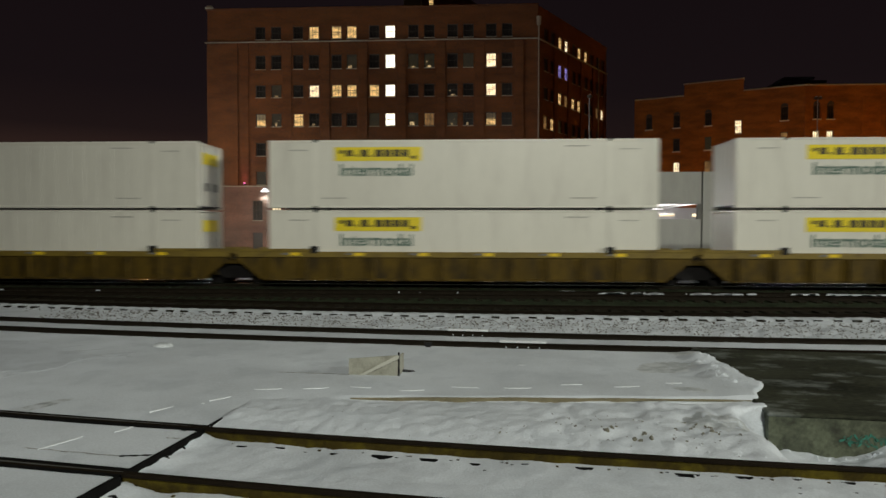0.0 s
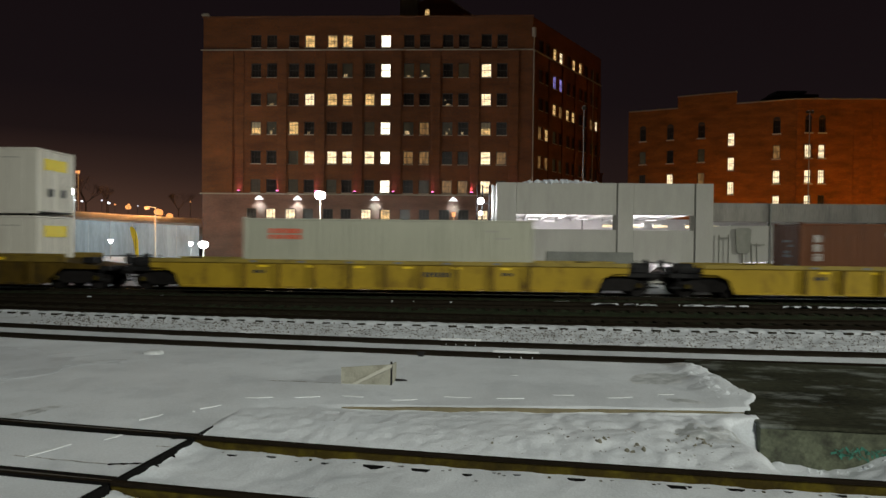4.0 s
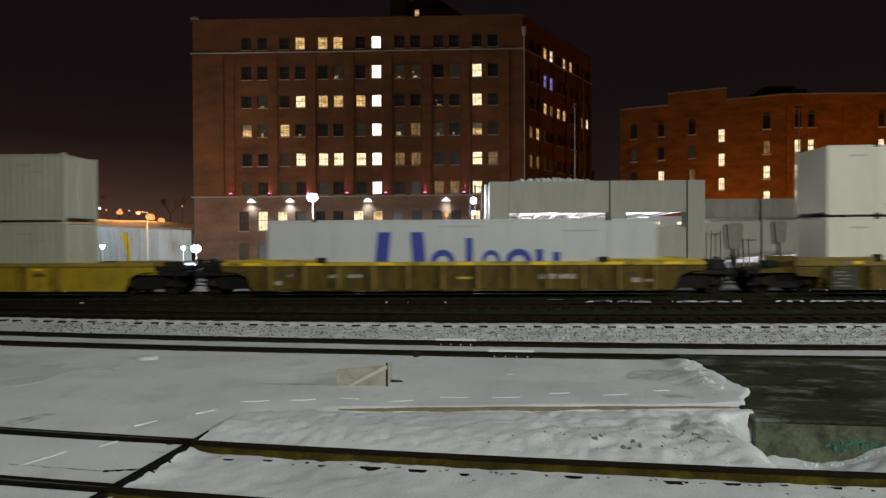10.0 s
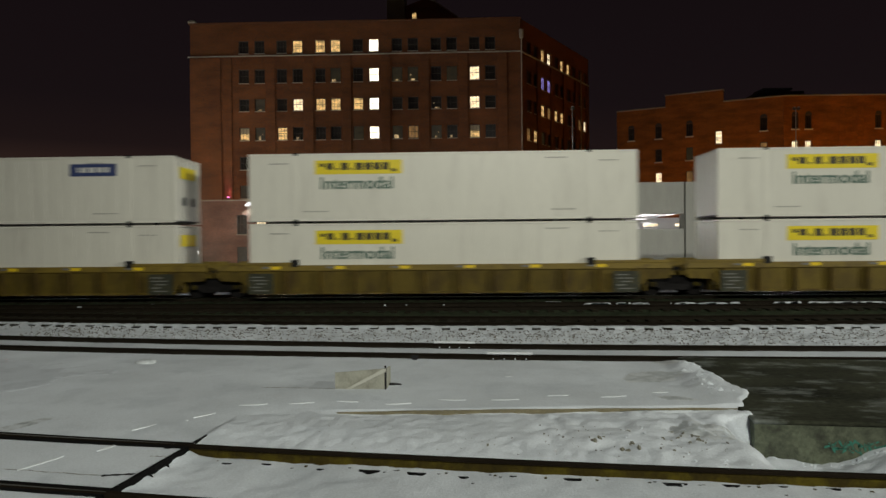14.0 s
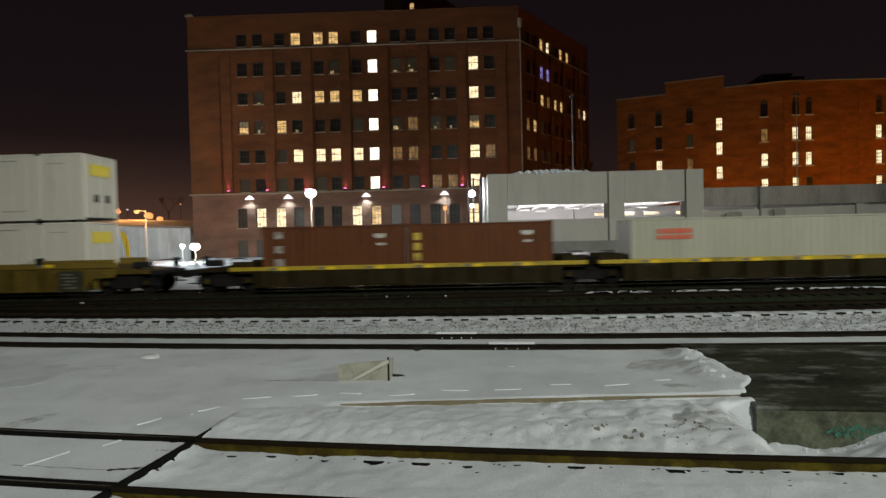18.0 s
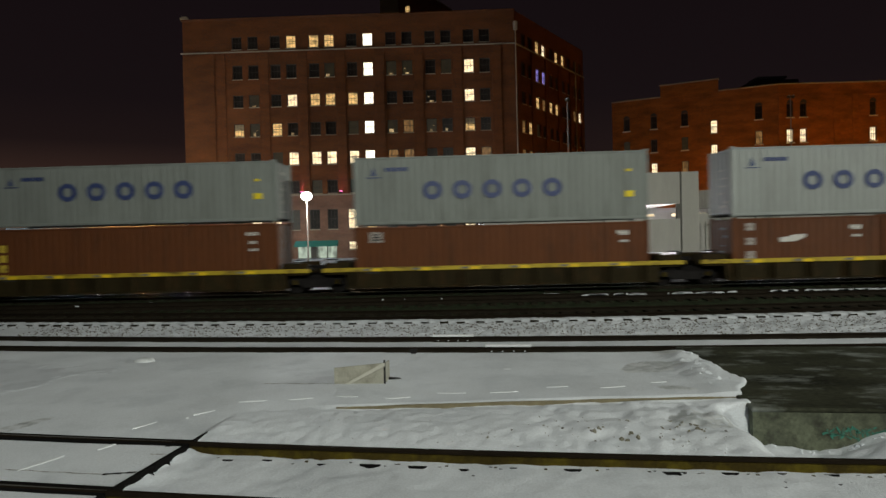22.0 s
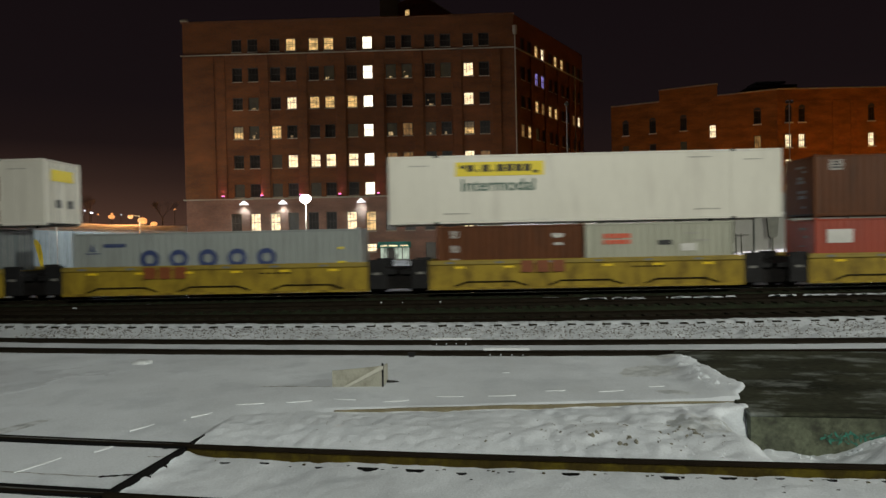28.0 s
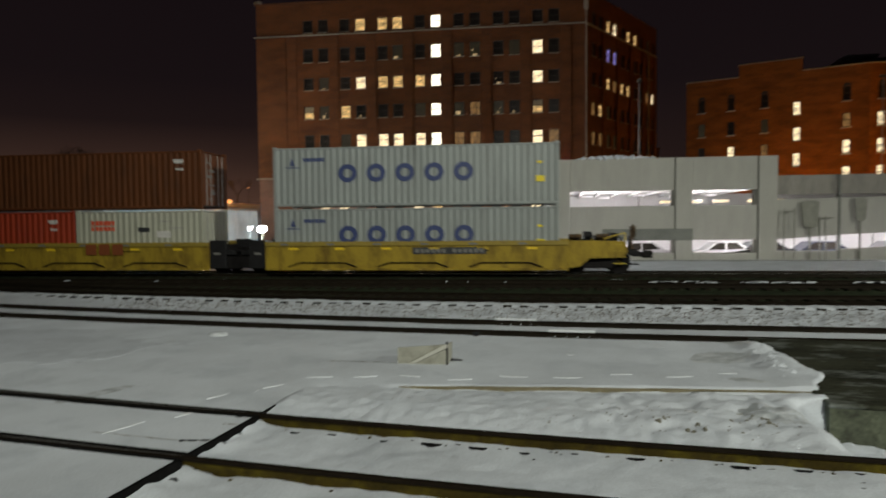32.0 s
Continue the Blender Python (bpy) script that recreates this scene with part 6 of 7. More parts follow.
def container(name, label, length, mat, ribbed=True, half=1.22, frame_mat=None, height=HGT):
    """A container; x from 0 to its length, z from 0."""
    c = thing(name, label, "container")
    f = frame_mat or mat
    under, over = (0.035, 0.045) if ribbed else (0.018, 0.028)
    for out in (-1, 1):
        y = out * half
        if ribbed:
            bm = corrugated(bm_new(), 0.12, length - 0.12, y * 0.995, 0.15, height - 0.12, out)
        else:
            bm = jointed(bm_new(), 0.10, length - 0.10, y * 0.995, 0.15, height - 0.12, out)
        part("side_panel", bm, mat, c)
        part("bottom_rail", box(bm_new(), 0.0, length, min(y, y * 0.92), max(y, y * 0.92), under, 0.15, bevel=0.01), f, c)
        part("top_rail", box(bm_new(), 0.0, length, min(y, y * 0.94), max(y, y * 0.94), height - 0.12, height - over, bevel=0.01), f, c)
    part("roof", box(bm_new(), 0.05, length - 0.05, -half * 0.94, half * 0.94, height - 0.09, height - over - 0.01), mat, c)
    part("floor", box(bm_new(), 0.05, length - 0.05, -half * 0.92, half * 0.92, 0.10, 0.16), BOX_UNDERSIDE, c)
    for x, s in ((0, 1), (length, -1)):
        for out in (-1, 1):
            y = out * half
            a, b = sorted((x, x + s * 0.13))
            part("corner_post", box(bm_new(), a, b, min(y, y * 0.90), max(y, y * 0.90), 0.15, height - 0.12, bevel=0.012), f, c)
    # closed front end, doors at the rear end
    bm = bm_new()
    pts = []
    for k in range(11):
        y0 = -half * 0.9 + k * half * 0.18
        pts += [(0.06 if k % 2 else 0.03, y0 - 0.03), (0.03 if k % 2 else 0.06, y0 + 0.03)]
    lo_v = [bm.verts.new((u, v, 0.15)) for u, v in pts]
    hi_v = [bm.verts.new((u, v, height - 0.12)) for u, v in pts]
    for k in range(len(pts) - 1):
        bm.faces.new((lo_v[k + 1], lo_v[k], hi_v[k], hi_v[k + 1]))
    part("front_end", bm, mat, c)
    for out in (-1, 1):
        y0, y1 = sorted((0.01 * out, out * half * 0.89))
        door = part("door", box(bm_new(), length - 0.08, length - 0.03, y0, y1, 0.14, height - 0.12, bevel=0.01), mat, c)
        for q in (0.28, 0.62):
            part("lock_rod", rod(bm_new(), (length - 0.01, out * half * q, 0.15), (length - 0.01, out * half * q, height - 0.15), 0.02, n=6), STEEL_GREY, door)
        part("hinge", box(bm_new(), length - 0.035, length - 0.005, out * half * 0.85 - 0.03, out * half * 0.85 + 0.03, 0.4, 0.6), f, door)
    cast_mat = STEEL_BLACK if length > 14 else f
    if cast_mat.name not in CASTINGS:
        CASTINGS[cast_mat.name] = shape("corner_casting", box(bm_new(), -0.09, 0.09, -0.085, 0.085, -0.06, 0.06, bevel=0.012), cast_mat)
    places = [0.09, length - 0.09]
    if length > 14:
        places = [(length - 12.19) / 2, (length + 12.19) / 2]
        for x in places:
            part("lift_post", box(bm_new(), x - 0.10, x + 0.10, -half - 0.004, -half + 0.05, 0.15, height - 0.1), mat, c)
    for x in places:
        for out in (-1, 1):
            for z in (0.055, height - 0.055):
                part("corner_casting", CASTINGS[cast_mat.name], cast_mat, c, at=pose(x, out * (half - 0.07), z))
    return c


STD = 2.59


def flat(c, name, x0, x1, z0, z1, mat, half, label="", lift=0.008):
    return part(name, box(bm_new(), x0, x1, -half - lift, -half - 0.002, z0, z1), mat, c, label)


def bars(c, x, z, n, w, h, mat, half, gap=0.35, seed=1, lift=0.006):
    """Unreadable writing: a row of small bars."""
    r = random.Random(seed)
    bm = bm_new()
    for _ in range(n):
        k = w * r.uniform(0.6, 1.2)
        if h >= 0.1:
            part("stencil_bar", box(bm_new(), x, x + k, -half - lift, -half - 0.001, z, z + h), mat, c)
        else:
            box(bm, x, x + k, -half - lift, -half - 0.001, z, z + h)
        x += k + w * gap
    if h < 0.1:
        tagged(part("stencil", bm, mat, c), "unreadable stencilled writing", kind="stuff")
    else:
        bm.free()


INTERMODAL = text_mesh("lettering", "Intermodal", 0.70, MARK_GREEN)


def yellow_logo_box(blue=False, plain=False, seed=0):
    h = 1.295
    label = "white smooth-sided container with a yellow name panel" + (" and a blue label" if blue else "")
    c = container("container", label, 16.15, BOX_WHITE, False, h)
    # black strip painting the shaded gap under an upper container
    flat(c, "bottom_edge", 0.0, 16.15, 0.019, 0.045, BOX_UNDERSIDE, h, "dark strip for the shaded gap below")
    p = flat(c, "name_panel", 2.80, 6.45, 1.99, 2.57, MARK_YELLOW, h, "yellow name panel")
    bm = bm_new()
    for x, w, z, t in ((2.95, 0.20, 2.36, 0.14), (3.22, 0.30, 2.24, 0.27), (3.62, 0.10, 2.22, 0.10), (3.85, 0.30, 2.22, 0.30), (4.22, 0.10, 2.22, 0.08), (4.45, 0.32, 2.22, 0.30), (4.84, 0.30, 2.22, 0.30), (5.21, 0.30, 2.22, 0.30), (5.58, 0.28, 2.22, 0.30), (5.95, 0.22, 2.14, 0.12)):
        box(bm, x + 0.05, x + 0.05 + w, -h - 0.013, -h - 0.009, z - 0.06, z - 0.06 + t)
    part("name_marking", bm, MARK_OLIVE, p, "dark bars of a name")
    if not plain:
        part("lettering", INTERMODAL, MARK_GREEN, c, "dark green word Intermodal", at=pose(3.0, -h - 0.008, 1.38, 90, 0, 0))
    bars(c, 0.9, 2.42, 4, 0.16, 0.05, MARK_GREY, h, seed=seed)
    bars(c, 2.3, 0.42, 7, 0.13, 0.05, MARK_GREY, h, seed=seed + 1)
    bars(c, 12.6, 0.42, 7, 0.13, 0.05, MARK_GREY, h, seed=seed + 2)
    bars(c, 12.4, 2.55, 5, 0.13, 0.05, MARK_GREY, h, seed=seed + 3)
    bars(c, 14.6, 2.42, 4, 0.15, 0.04, MARK_GREY, h, seed=seed + 4)
    part("end_label", box(bm_new(), 16.155, 16.165, -0.85, 0.75, 1.95, 2.45), MARK_YELLOW, c, "yellow end label")
    for y in (-0.55, 0.3):
        part("end_sticker", box(bm_new(), 16.155, 16.165, y, y + 0.35, 0.8, 1.15), PLATE_DARK, c, "dark sticker on the door")
    if blue:
        b = flat(c, "blue_label", 11.65, 13.65, 2.03, 2.55, MARK_BLUE, h, "dark blue label")
        bm = bm_new()
        for x, w in ((11.95, 0.08), (12.12, 0.26), (12.46, 0.26), (12.8, 0.26), (13.14, 0.2)):
            box(bm, x, x + w, -h - 0.013, -h - 0.009, 2.19, 2.40)
        part("label_marking", bm, MARK_WHITE, b, "white bars on the blue label")
    return c


def orange_mark_box(length=12.19, tall=HGT):
    h, d = 1.22, tall - HGT
    c = container("container", "weathered white ribbed container with a small orange-red mark", length, BOX_GREYWHITE, True, h, height=tall)
    k = 1.1 if length > 8 else 0.75
    x = k
    for w in (0.18, 0.22, 0.2, 0.24, 0.2, 0.16):
        w *= 0.9 if length > 8 else 0.75
        flat(c, "name_block", x, x + w, d + 2.22, d + 2.42, MARK_ORANGE, h, "orange-red name block", 0.010)
        flat(c, "name_block", x, x + w, d + 1.98, d + 2.16, MARK_ORANGE, h, "orange-red name block", 0.010)
        x += 0.25 if length > 8 else 0.2
    bars(c, length - 2.0, d + 2.35, 5, 0.12, 0.07, MARK_GREY, h, seed=4)
    bars(c, length - 1.6, d + 2.05, 4, 0.12, 0.07, MARK_GREY, h, seed=5)
    return c


def end_marks(c, length, mat, seed):
    """Uneven rows of stickers and worn bars down both ends."""
    r = random.Random(seed)
    for x in (-0.008, length + 0.008):
        z = 0.40
        while z < 2.2:
            w, y = r.uniform(0.25, 0.75), r.uniform(-0.85, -0.30)
            part("end_mark", box(bm_new(), x - 0.004, x + 0.004, y, y + w, z, z + r.uniform(0.05, 0.14)), mat, c)
            z += r.uniform(0.16, 0.42)


def blue_rings_box(tall=HGT, paint=None, state="light"):
    h, d = 1.22, tall - HGT
    c = container("container", state + " grey ribbed container with large dark blue ring-shaped name marks", 12.19, paint or BOX_GREY, True, h, height=tall)
    for k in range(5):
        part("name_ring", ring_shape(bm_new(), 3.30 + 1.24 * k, 1.43, 0.39, 0.19, -h - 0.002, squash=1.05), MARK_BLUE, c, "dark blue ring")
    bm = bm_new()
    slab(bm, [(0.55, d + 2.02), (1.2, d + 2.02), (1.12, d + 1.98), (0.6, d + 1.98)], "y", -h - 0.008, -h - 0.002)
    slab(bm, [(0.75, d + 2.08), (0.98, d + 2.08), (0.86, d + 2.42)], "y", -h - 0.008, -h - 0.002)
    part("emblem", bm, MARK_BLUE, c, "small blue emblem")
    bars(c, 1.35, d + 2.25, 7, 0.13, 0.16, MARK_BLUE, h, 0.15, seed=6)
    end_marks(c, 12.19, MARK_GREY, int(100 * tall))
    flat(c, "yellow_tag", 11.25, 11.6, 0.95, 1.2, MARK_YELLOW, h, "small yellow tag", 0.02)
    flat(c, "yellow_tag", 11.3, 11.5, d + 2.0, d + 2.1, MARK_YELLOW, h, "small yellow tag", 0.02)
    return c


def brown_box(length=12.19, tone=BOX_BROWN, label="oxide brown ribbed container with pale stencils", ladder=False, mark=False, left=True, tall=STD):
    h, d = 1.22, tall - HGT
    c = container("container", label, length, tone, True, h, height=tall)
    if left:
        for z, w in (((2.08, 0.34), (1.70, 0.34), (1.32, 0.36)) if mark and length > 8 else ((2.35, 0.36), (1.75, 0.38), (1.2, 0.38), (0.75, 0.4))):
            flat(c, "stencil", 0.55, 0.55 + w, z + d, z + d + 0.30, MARK_PALE, h, "pale stencilled block", 0.006)
    bars(c, length - 1.3, d + 2.35, 4, 0.1, 0.14, MARK_WHITE, h, seed=8)
    bars(c, length - 1.2, 2.0, 3, 0.1, 0.12, MARK_WHITE, h, seed=9)
    bars(c, length - 1.2, 1.7, 3, 0.1, 0.1, MARK_WHITE, h, seed=10)
    end_marks(c, length, MARK_DIM, int(10 * length))
    if mark:
        bm = bm_new()
        if length < 8:
            slab(bm, [(1.95, 1.86 + d), (2.55, 1.86 + d), (2.95, 2.02 + d), (3.0, 2.16 + d), (2.4, 2.13 + d), (2.3, 2.06 + d), (1.95, 2.04 + d)], "y", -h - 0.008, -h - 0.002)
        else:
            slab(bm, [(length * (0.311 if length > 8 else 0.42) + (0.36 if length > 8 else 0.5) * math.cos(a * math.pi / 8), d + (2.42 if length > 8 else 1.82) + 0.17 * math.sin(a * math.pi / 8)) for a in range(16)], "y", -h - 0.008, -h - 0.002)
        part("oval_mark" if length > 8 else "smeared_mark", bm, MARK_PALE if length > 8 else MARK_WHITE, c, "pale worn mark")
    if ladder:
        for z in ((0.35, 0.75) if mark else (0.2, 0.62, 1.04, 1.46, 1.88)):
            flat(c, "hazard_block", 0.28 if not left else length - 0.55, 0.58 if not left else length - 0.25, z, z + 0.30, SAFETY_WORN, h, "worn yellow hazard block", 0.02)
    return c


def label_plate(c):
    """A small weathered plate near the top of the left end."""
    plate = flat(c, "label_plate", 0.62, 1.18, 1.92, 2.36, MARK_PALE, 1.22, "small pale weathered plate", 0.010)
    for k in range(3):
        part("stencil_bar", box(bm_new(), 0.70 + 0.05 * k, 1.10 - 0.04 * k, -1.235, -1.231, 2.00 + 0.11 * k, 2.06 + 0.11 * k), PLATE_DARK, plate)
    return c


def royal_blocks_box():
    h = 1.295
    c = container("container", "cool white container with a large royal blue row of name blocks", 16.15, BOX_COOL, False, h)
    bm = bm_new()
    slab(bm, [(4.45, 0.55), (5.0, 0.55), (5.2, 2.35), (4.65, 2.35)], "y", -h - 0.012, -h - 0.002)
    part("name_block", bm, MARK_ROYAL, c, "royal blue slanted block")
    bm = bm_new()
    slab(bm, [(6.15, 0.55), (6.7, 0.55), (6.55, 2.35), (6.0, 2.35)], "y", -h - 0.012, -h - 0.002)
    part("name_block", bm, MARK_ROYAL, c, "royal blue slanted block")
    for x, r0, r1, sq in ((7.35, 0.52, 0.26, 1.0), (9.35, 0.50, 0.30, 0.8), (10.5, 0.55, 0.28, 1.0)):
        part("name_ring", ring_shape(bm_new(), x, 1.1, r0, r1, -h - 0.004, squash=sq), MARK_ROYAL, c, "royal blue ring")
    for x, z in ((8.3, 2.1), (11.2, 1.62), (11.9, 1.5)):
        part("name_block", box(bm_new(), x, x + 0.3, -h - 0.012, -h - 0.002, 0.55, z), MARK_ROYAL, c, "royal blue upright block")
    bars(c, 7.2, 2.55, 9, 0.16, 0.06, MARK_GREY, h, seed=12)
    bars(c, 12.3, 2.35, 9, 0.14, 0.06, MARK_GREY, h, seed=13)
    for x in (1.9, 14.2):
        flat(c, "seam", x, x + 0.05, 0.16, 2.7, BOX_GREYWHITE, h, lift=0.01)
    return c


def slate_box():
    h = 1.22
    c = container("container", "slate grey ribbed container with white blocks and a small emblem", 12.19, BOX_TEAL, True, h)
    bm = bm_new()
    for x0, x1, z0, z1 in ((5.0, 5.28, 1.3, 2.1), (5.78, 6.05, 1.3, 2.1), (7.3, 7.58, 1.3, 2.1)):
        part("name_block", box(bm_new(), x0, x1, -h - 0.01, -h - 0.002, z0, z1), MARK_WHITE, c, "white name block")
    part("name_ring", ring_shape(bm, 6.68, 1.7, 0.42, 0.22, -h - 0.003), MARK_WHITE, c, "white ring")
    bm = bm_new()
    slab(bm, [(3.75, 1.72), (4.5, 1.85), (4.5, 2.16), (3.85, 2.16)], "y", -h - 0.01, -h - 0.002)
    part("emblem", bm, MARK_GREEN, c, "green emblem")
    bm = bm_new()
    slab(bm, [(3.95, 1.36), (4.6, 1.36), (4.58, 1.72), (3.85, 1.58)], "y", -h - 0.012, -h - 0.003)
    part("emblem", bm, MARK_ORANGE, c, "red emblem")
    return c


# wheels and trucks
def wheelset_mesh():
    bm = bm_new()
    for out in (-1, 1):
        y = out * 0.755
        rod(bm, (0, y - 0.065, 0), (0, y + 0.065, 0), 0.455, 0.455, 28)
        f0 = y - out * 0.065
        rod(bm, (0, f0, 0), (0, f0 - out * 0.03, 0), 0.485, 0.485, 28)
        rod(bm, (0, y + out * 0.066, 0), (0, y + out * 0.10, 0), 0.16, 0.14, 12)
        for k in range(3):
            a = k * 2 * math.pi / 3
            rod(bm, (0.28 * math.cos(a), y + out * 0.066, 0.28 * math.sin(a)), (0.28 * math.cos(a), y + out * 0.075, 0.28 * math.sin(a)), 0.05, n=8)
    rod(bm, (0, -1.0, 0), (0, 1.0, 0), 0.085, n=10)
    return shape("wheelset", bm, TRUCK)


WHEELSET = wheelset_mesh()


def frame_side(out):
    bm = bm_new()
    y0, y1 = sorted((out * 0.90, out * 1.06))
    slab(bm, [(-1.12, 0.36), (-0.72, 0.36), (-0.55, 0.24), (0.55, 0.24), (0.72, 0.36), (1.12, 0.36), (1.14, 0.62), (0.75, 0.70), (0.45, 0.82), (-0.45, 0.82), (-0.75, 0.70), (-1.14, 0.62)], "y", y0, y1)
    return bm


def build_truck(parent, x):
    t = part("truck", box(bm_new(), -0.2, 0.2, -1.05, 1.05, 0.50, 0.78, bevel=0.03), TRUCK, parent, "grimy black two-axle truck", at=pose(x, 0, 0))
    for out in (-1, 1):
        part("side_frame", frame_side(out), TRUCK, t)
        for dx in (-0.13, 0.0, 0.13):
            part("spring", rod(bm_new(), (dx, out * 0.98, 0.27), (dx, out * 0.98, 0.56), 0.05), STEEL_BLACK, t)
        for dx in (-0.89, 0.89):
            part("bearing_cap", rod(bm_new(), (dx, out * 1.05, 0.46), (dx, out * 1.13, 0.46), 0.12, 0.09, 12), RAIL_SIDE, t)
    for dx in (-0.89, 0.89):
        w = part("wheelset", WHEELSET, TRUCK, t, at=pose(dx, 0, 0.46))
    return t


def build_well(kind, length, left_free, right_free, stencil=0.0, plate=0.0):
    """An articulated or single well car; x = 0 is its load's left end."""
    paint = {"plain": WELL_YELLOW, "dirty": WELL_DIRTY, "brown": WELL_BROWN, "dark": WELL_DARK, "bright": WELL_BRIGHT, "rusty": WELL_RUSTY}[kind]
    label = {"plain": "yellow ribbed well car with grime along its sill", "dirty": "dirty brown-yellow ribbed well car", "brown": "dark brown ribbed well car with a dull yellow top rail", "dark": "dark grimy well car with a worn yellow top rail", "bright": "bright yellow smooth-sided well car with red stencil blocks", "rusty": "rust-brown well car with yellow ribs and a bright yellow top rail"}[kind]
    w = thing("well_car", label, "rail car")
    rusty = kind == "rusty"
    if rusty:
        kind = "plain"   # the same shape in another state
    lo, hi = -0.35, length + 0.35
    top, sill = (1.03 if kind == "dark" else 1.36), 0.17
    ends = 1.05 if kind != "plain" else (19.4 - length) / 2
    for out in (-1, 1):
        y = out * 1.40
        a, b = sorted((y, y - out * 0.05))
        if kind == "plain":
            ext = (20.0 - length) / 2
            outline = [(-ext + 1.3, sill), (length + ext - 1.3, sill), (length + ext - 1.05, 0.75), (length + ext - 0.6, 0.95), (length + ext, 0.98), (length + ext, top), (-ext, top), (-ext, 0.98), (-ext + 0.6, 0.95), (-ext + 1.05, 0.75)]
            lo, hi = -ext, length + ext
            part("side_sheet", slab(bm_new(), outline, "y", a, b), paint, w)
        elif kind == "bright":
            part("side_sheet", slab(bm_new(), [(lo, sill + 0.05), (hi, sill + 0.05), (hi, top + 0.04), (lo, top + 0.04)], "y", a, b), paint, w)
        elif kind in ("dirty", "brown"):
            e = length
            if kind == "brown":
                outline = [(-0.25, sill), (e + 0.25, sill), (e + 1.28, 0.98), (e + 1.35, top), (-1.35, top), (-1.28, 0.98)]
            else:
                outline = [(0.0, sill), (e, sill), (e + 0.12, 0.52), (e + 0.35, 0.70), (e + 1.20, 0.74), (e + 1.35, 1.0), (e + 1.35, top), (-1.35, top), (-1.35, 1.0), (-1.20, 0.74), (-0.35, 0.70), (-0.12, 0.52)]
            part("side_sheet", slab(bm_new(), outline, "y", a, b), paint, w)
        else:
            outline = [(lo + 0.1, sill), (hi - 0.1, sill), (hi, 0.45), (hi, top), (lo, top), (lo, 0.45)]
            part("side_sheet", slab(bm_new(), outline, "y", a, b), paint, w)
        a, b = sorted((y + out * 0.06, y - out * 0.08))
        chord_paint = {"dark": CHORD_YELLOW, "dirty": CHORD_OLIVE, "brown": CHORD_OLIVE}.get(kind, CHORD_YELLOW if rusty else CHORD)
        part("top_chord", box(bm_new(), lo - (0 if kind in ("plain", "bright") else 1.0), hi + (0 if kind in ("plain", "bright") else 1.0), a, b, top - (0.22 if kind in ("brown", "dirty") else 0.15), top + 0.02, bevel=0.015), chord_paint, w)
        if kind in ("brown", "dirty"):
            for x0, x1, stub in ((-1.3, 1.95, 1.95), (length - 1.95, length + 1.3, length - 1.95)):
                part("guide_rail", box(bm_new(), x0, x1, a, b, top + 0.022, top + 0.14, bevel=0.015), chord_paint, w, "raised dull yellow guide rail")
                part("guide_stub", box(bm_new(), stub - 0.16, stub + 0.16, a - 0.01, b + 0.01, top - 0.06, top + 0.25, bevel=0.02), STEEL_BLACK, w, "dark guide stub")
        sx = {"plain": 1.35, "brown": 0.15, "dirty": 0.35}.get(kind, 0.0)
        part("bottom_sill", box(bm_new(), lo + sx, hi - sx, a, b, sill + 0.004, sill + 0.10, bevel=0.015), paint if kind != "dark" else WELL_DARK, w)
        n = int(length / (1.36 if kind != "bright" else 4.0))
        if kind != "bright":
            y0, y1 = sorted((y + out * 0.15, y))
            rib_paint = {"plain": WELL_RIB, "dirty": WELL_BROWN, "brown": WELL_BROWN, "dark": WELL_DARK}[kind] if not rusty else CHORD_OLIVE
            rib = shape("rib", box(bm_new(), -0.055, 0.055, y0, y1 - 0.002 if out < 0 else y1, sill + 0.062, top - (0.222 if kind in ("brown", "dirty") else 0.152), bevel=0.012), rib_paint)
            for k in range(n + 1):
                part("rib", rib, rib_paint, w, at=pose(0.15 + (length - 0.3) * k / n, 0, 0))
        if rusty:
            for x in (-1.0, 1.6, 4.6, 7.9, 11.0, 14.0, 16.4):
                part("reflector", box(bm_new(), x, x + 0.75, *sorted((y + out * 0.068, y + out * 0.061)), top - 0.125, top - 0.005), SAFETY, w, "yellow reflector strip")
            for x0, x1, stub in ((-1.8, 2.3, 2.3), (13.95, length + 1.8, 13.95)):
                part("guide_rail", box(bm_new(), x0, x1, a, b, top + 0.022, top + 0.12, bevel=0.015), chord_paint, w, "raised yellow guide rail")
                part("guide_stub", box(bm_new(), stub - 0.2, stub + 0.2, a - 0.01, b + 0.01, top - 0.04, top + 0.2, bevel=0.02), STEEL_BLACK, w, "dark guide stub")
        for k in range(0 if rusty else 6):
            x = length * (k + 0.35) / 6
            part("reflector", box(bm_new(), x, x + 0.42, *sorted((y + out * (0.010 if kind in ("plain", "bright") else 0.068), y + out * (0.002 if kind in ("plain", "bright") else 0.061))), *((top - 0.31, top - 0.22) if kind in ("plain", "bright") else (top - 0.145, top - 0.02))), SAFETY, w, "yellow reflector strip")
            part("reflector", box(bm_new(), x - 0.35, x - 0.02, *sorted((y + out * 0.066, y + out * 0.061)), top - 0.11, top - 0.03), MARK_DIM, w, "pale worn reflector strip")
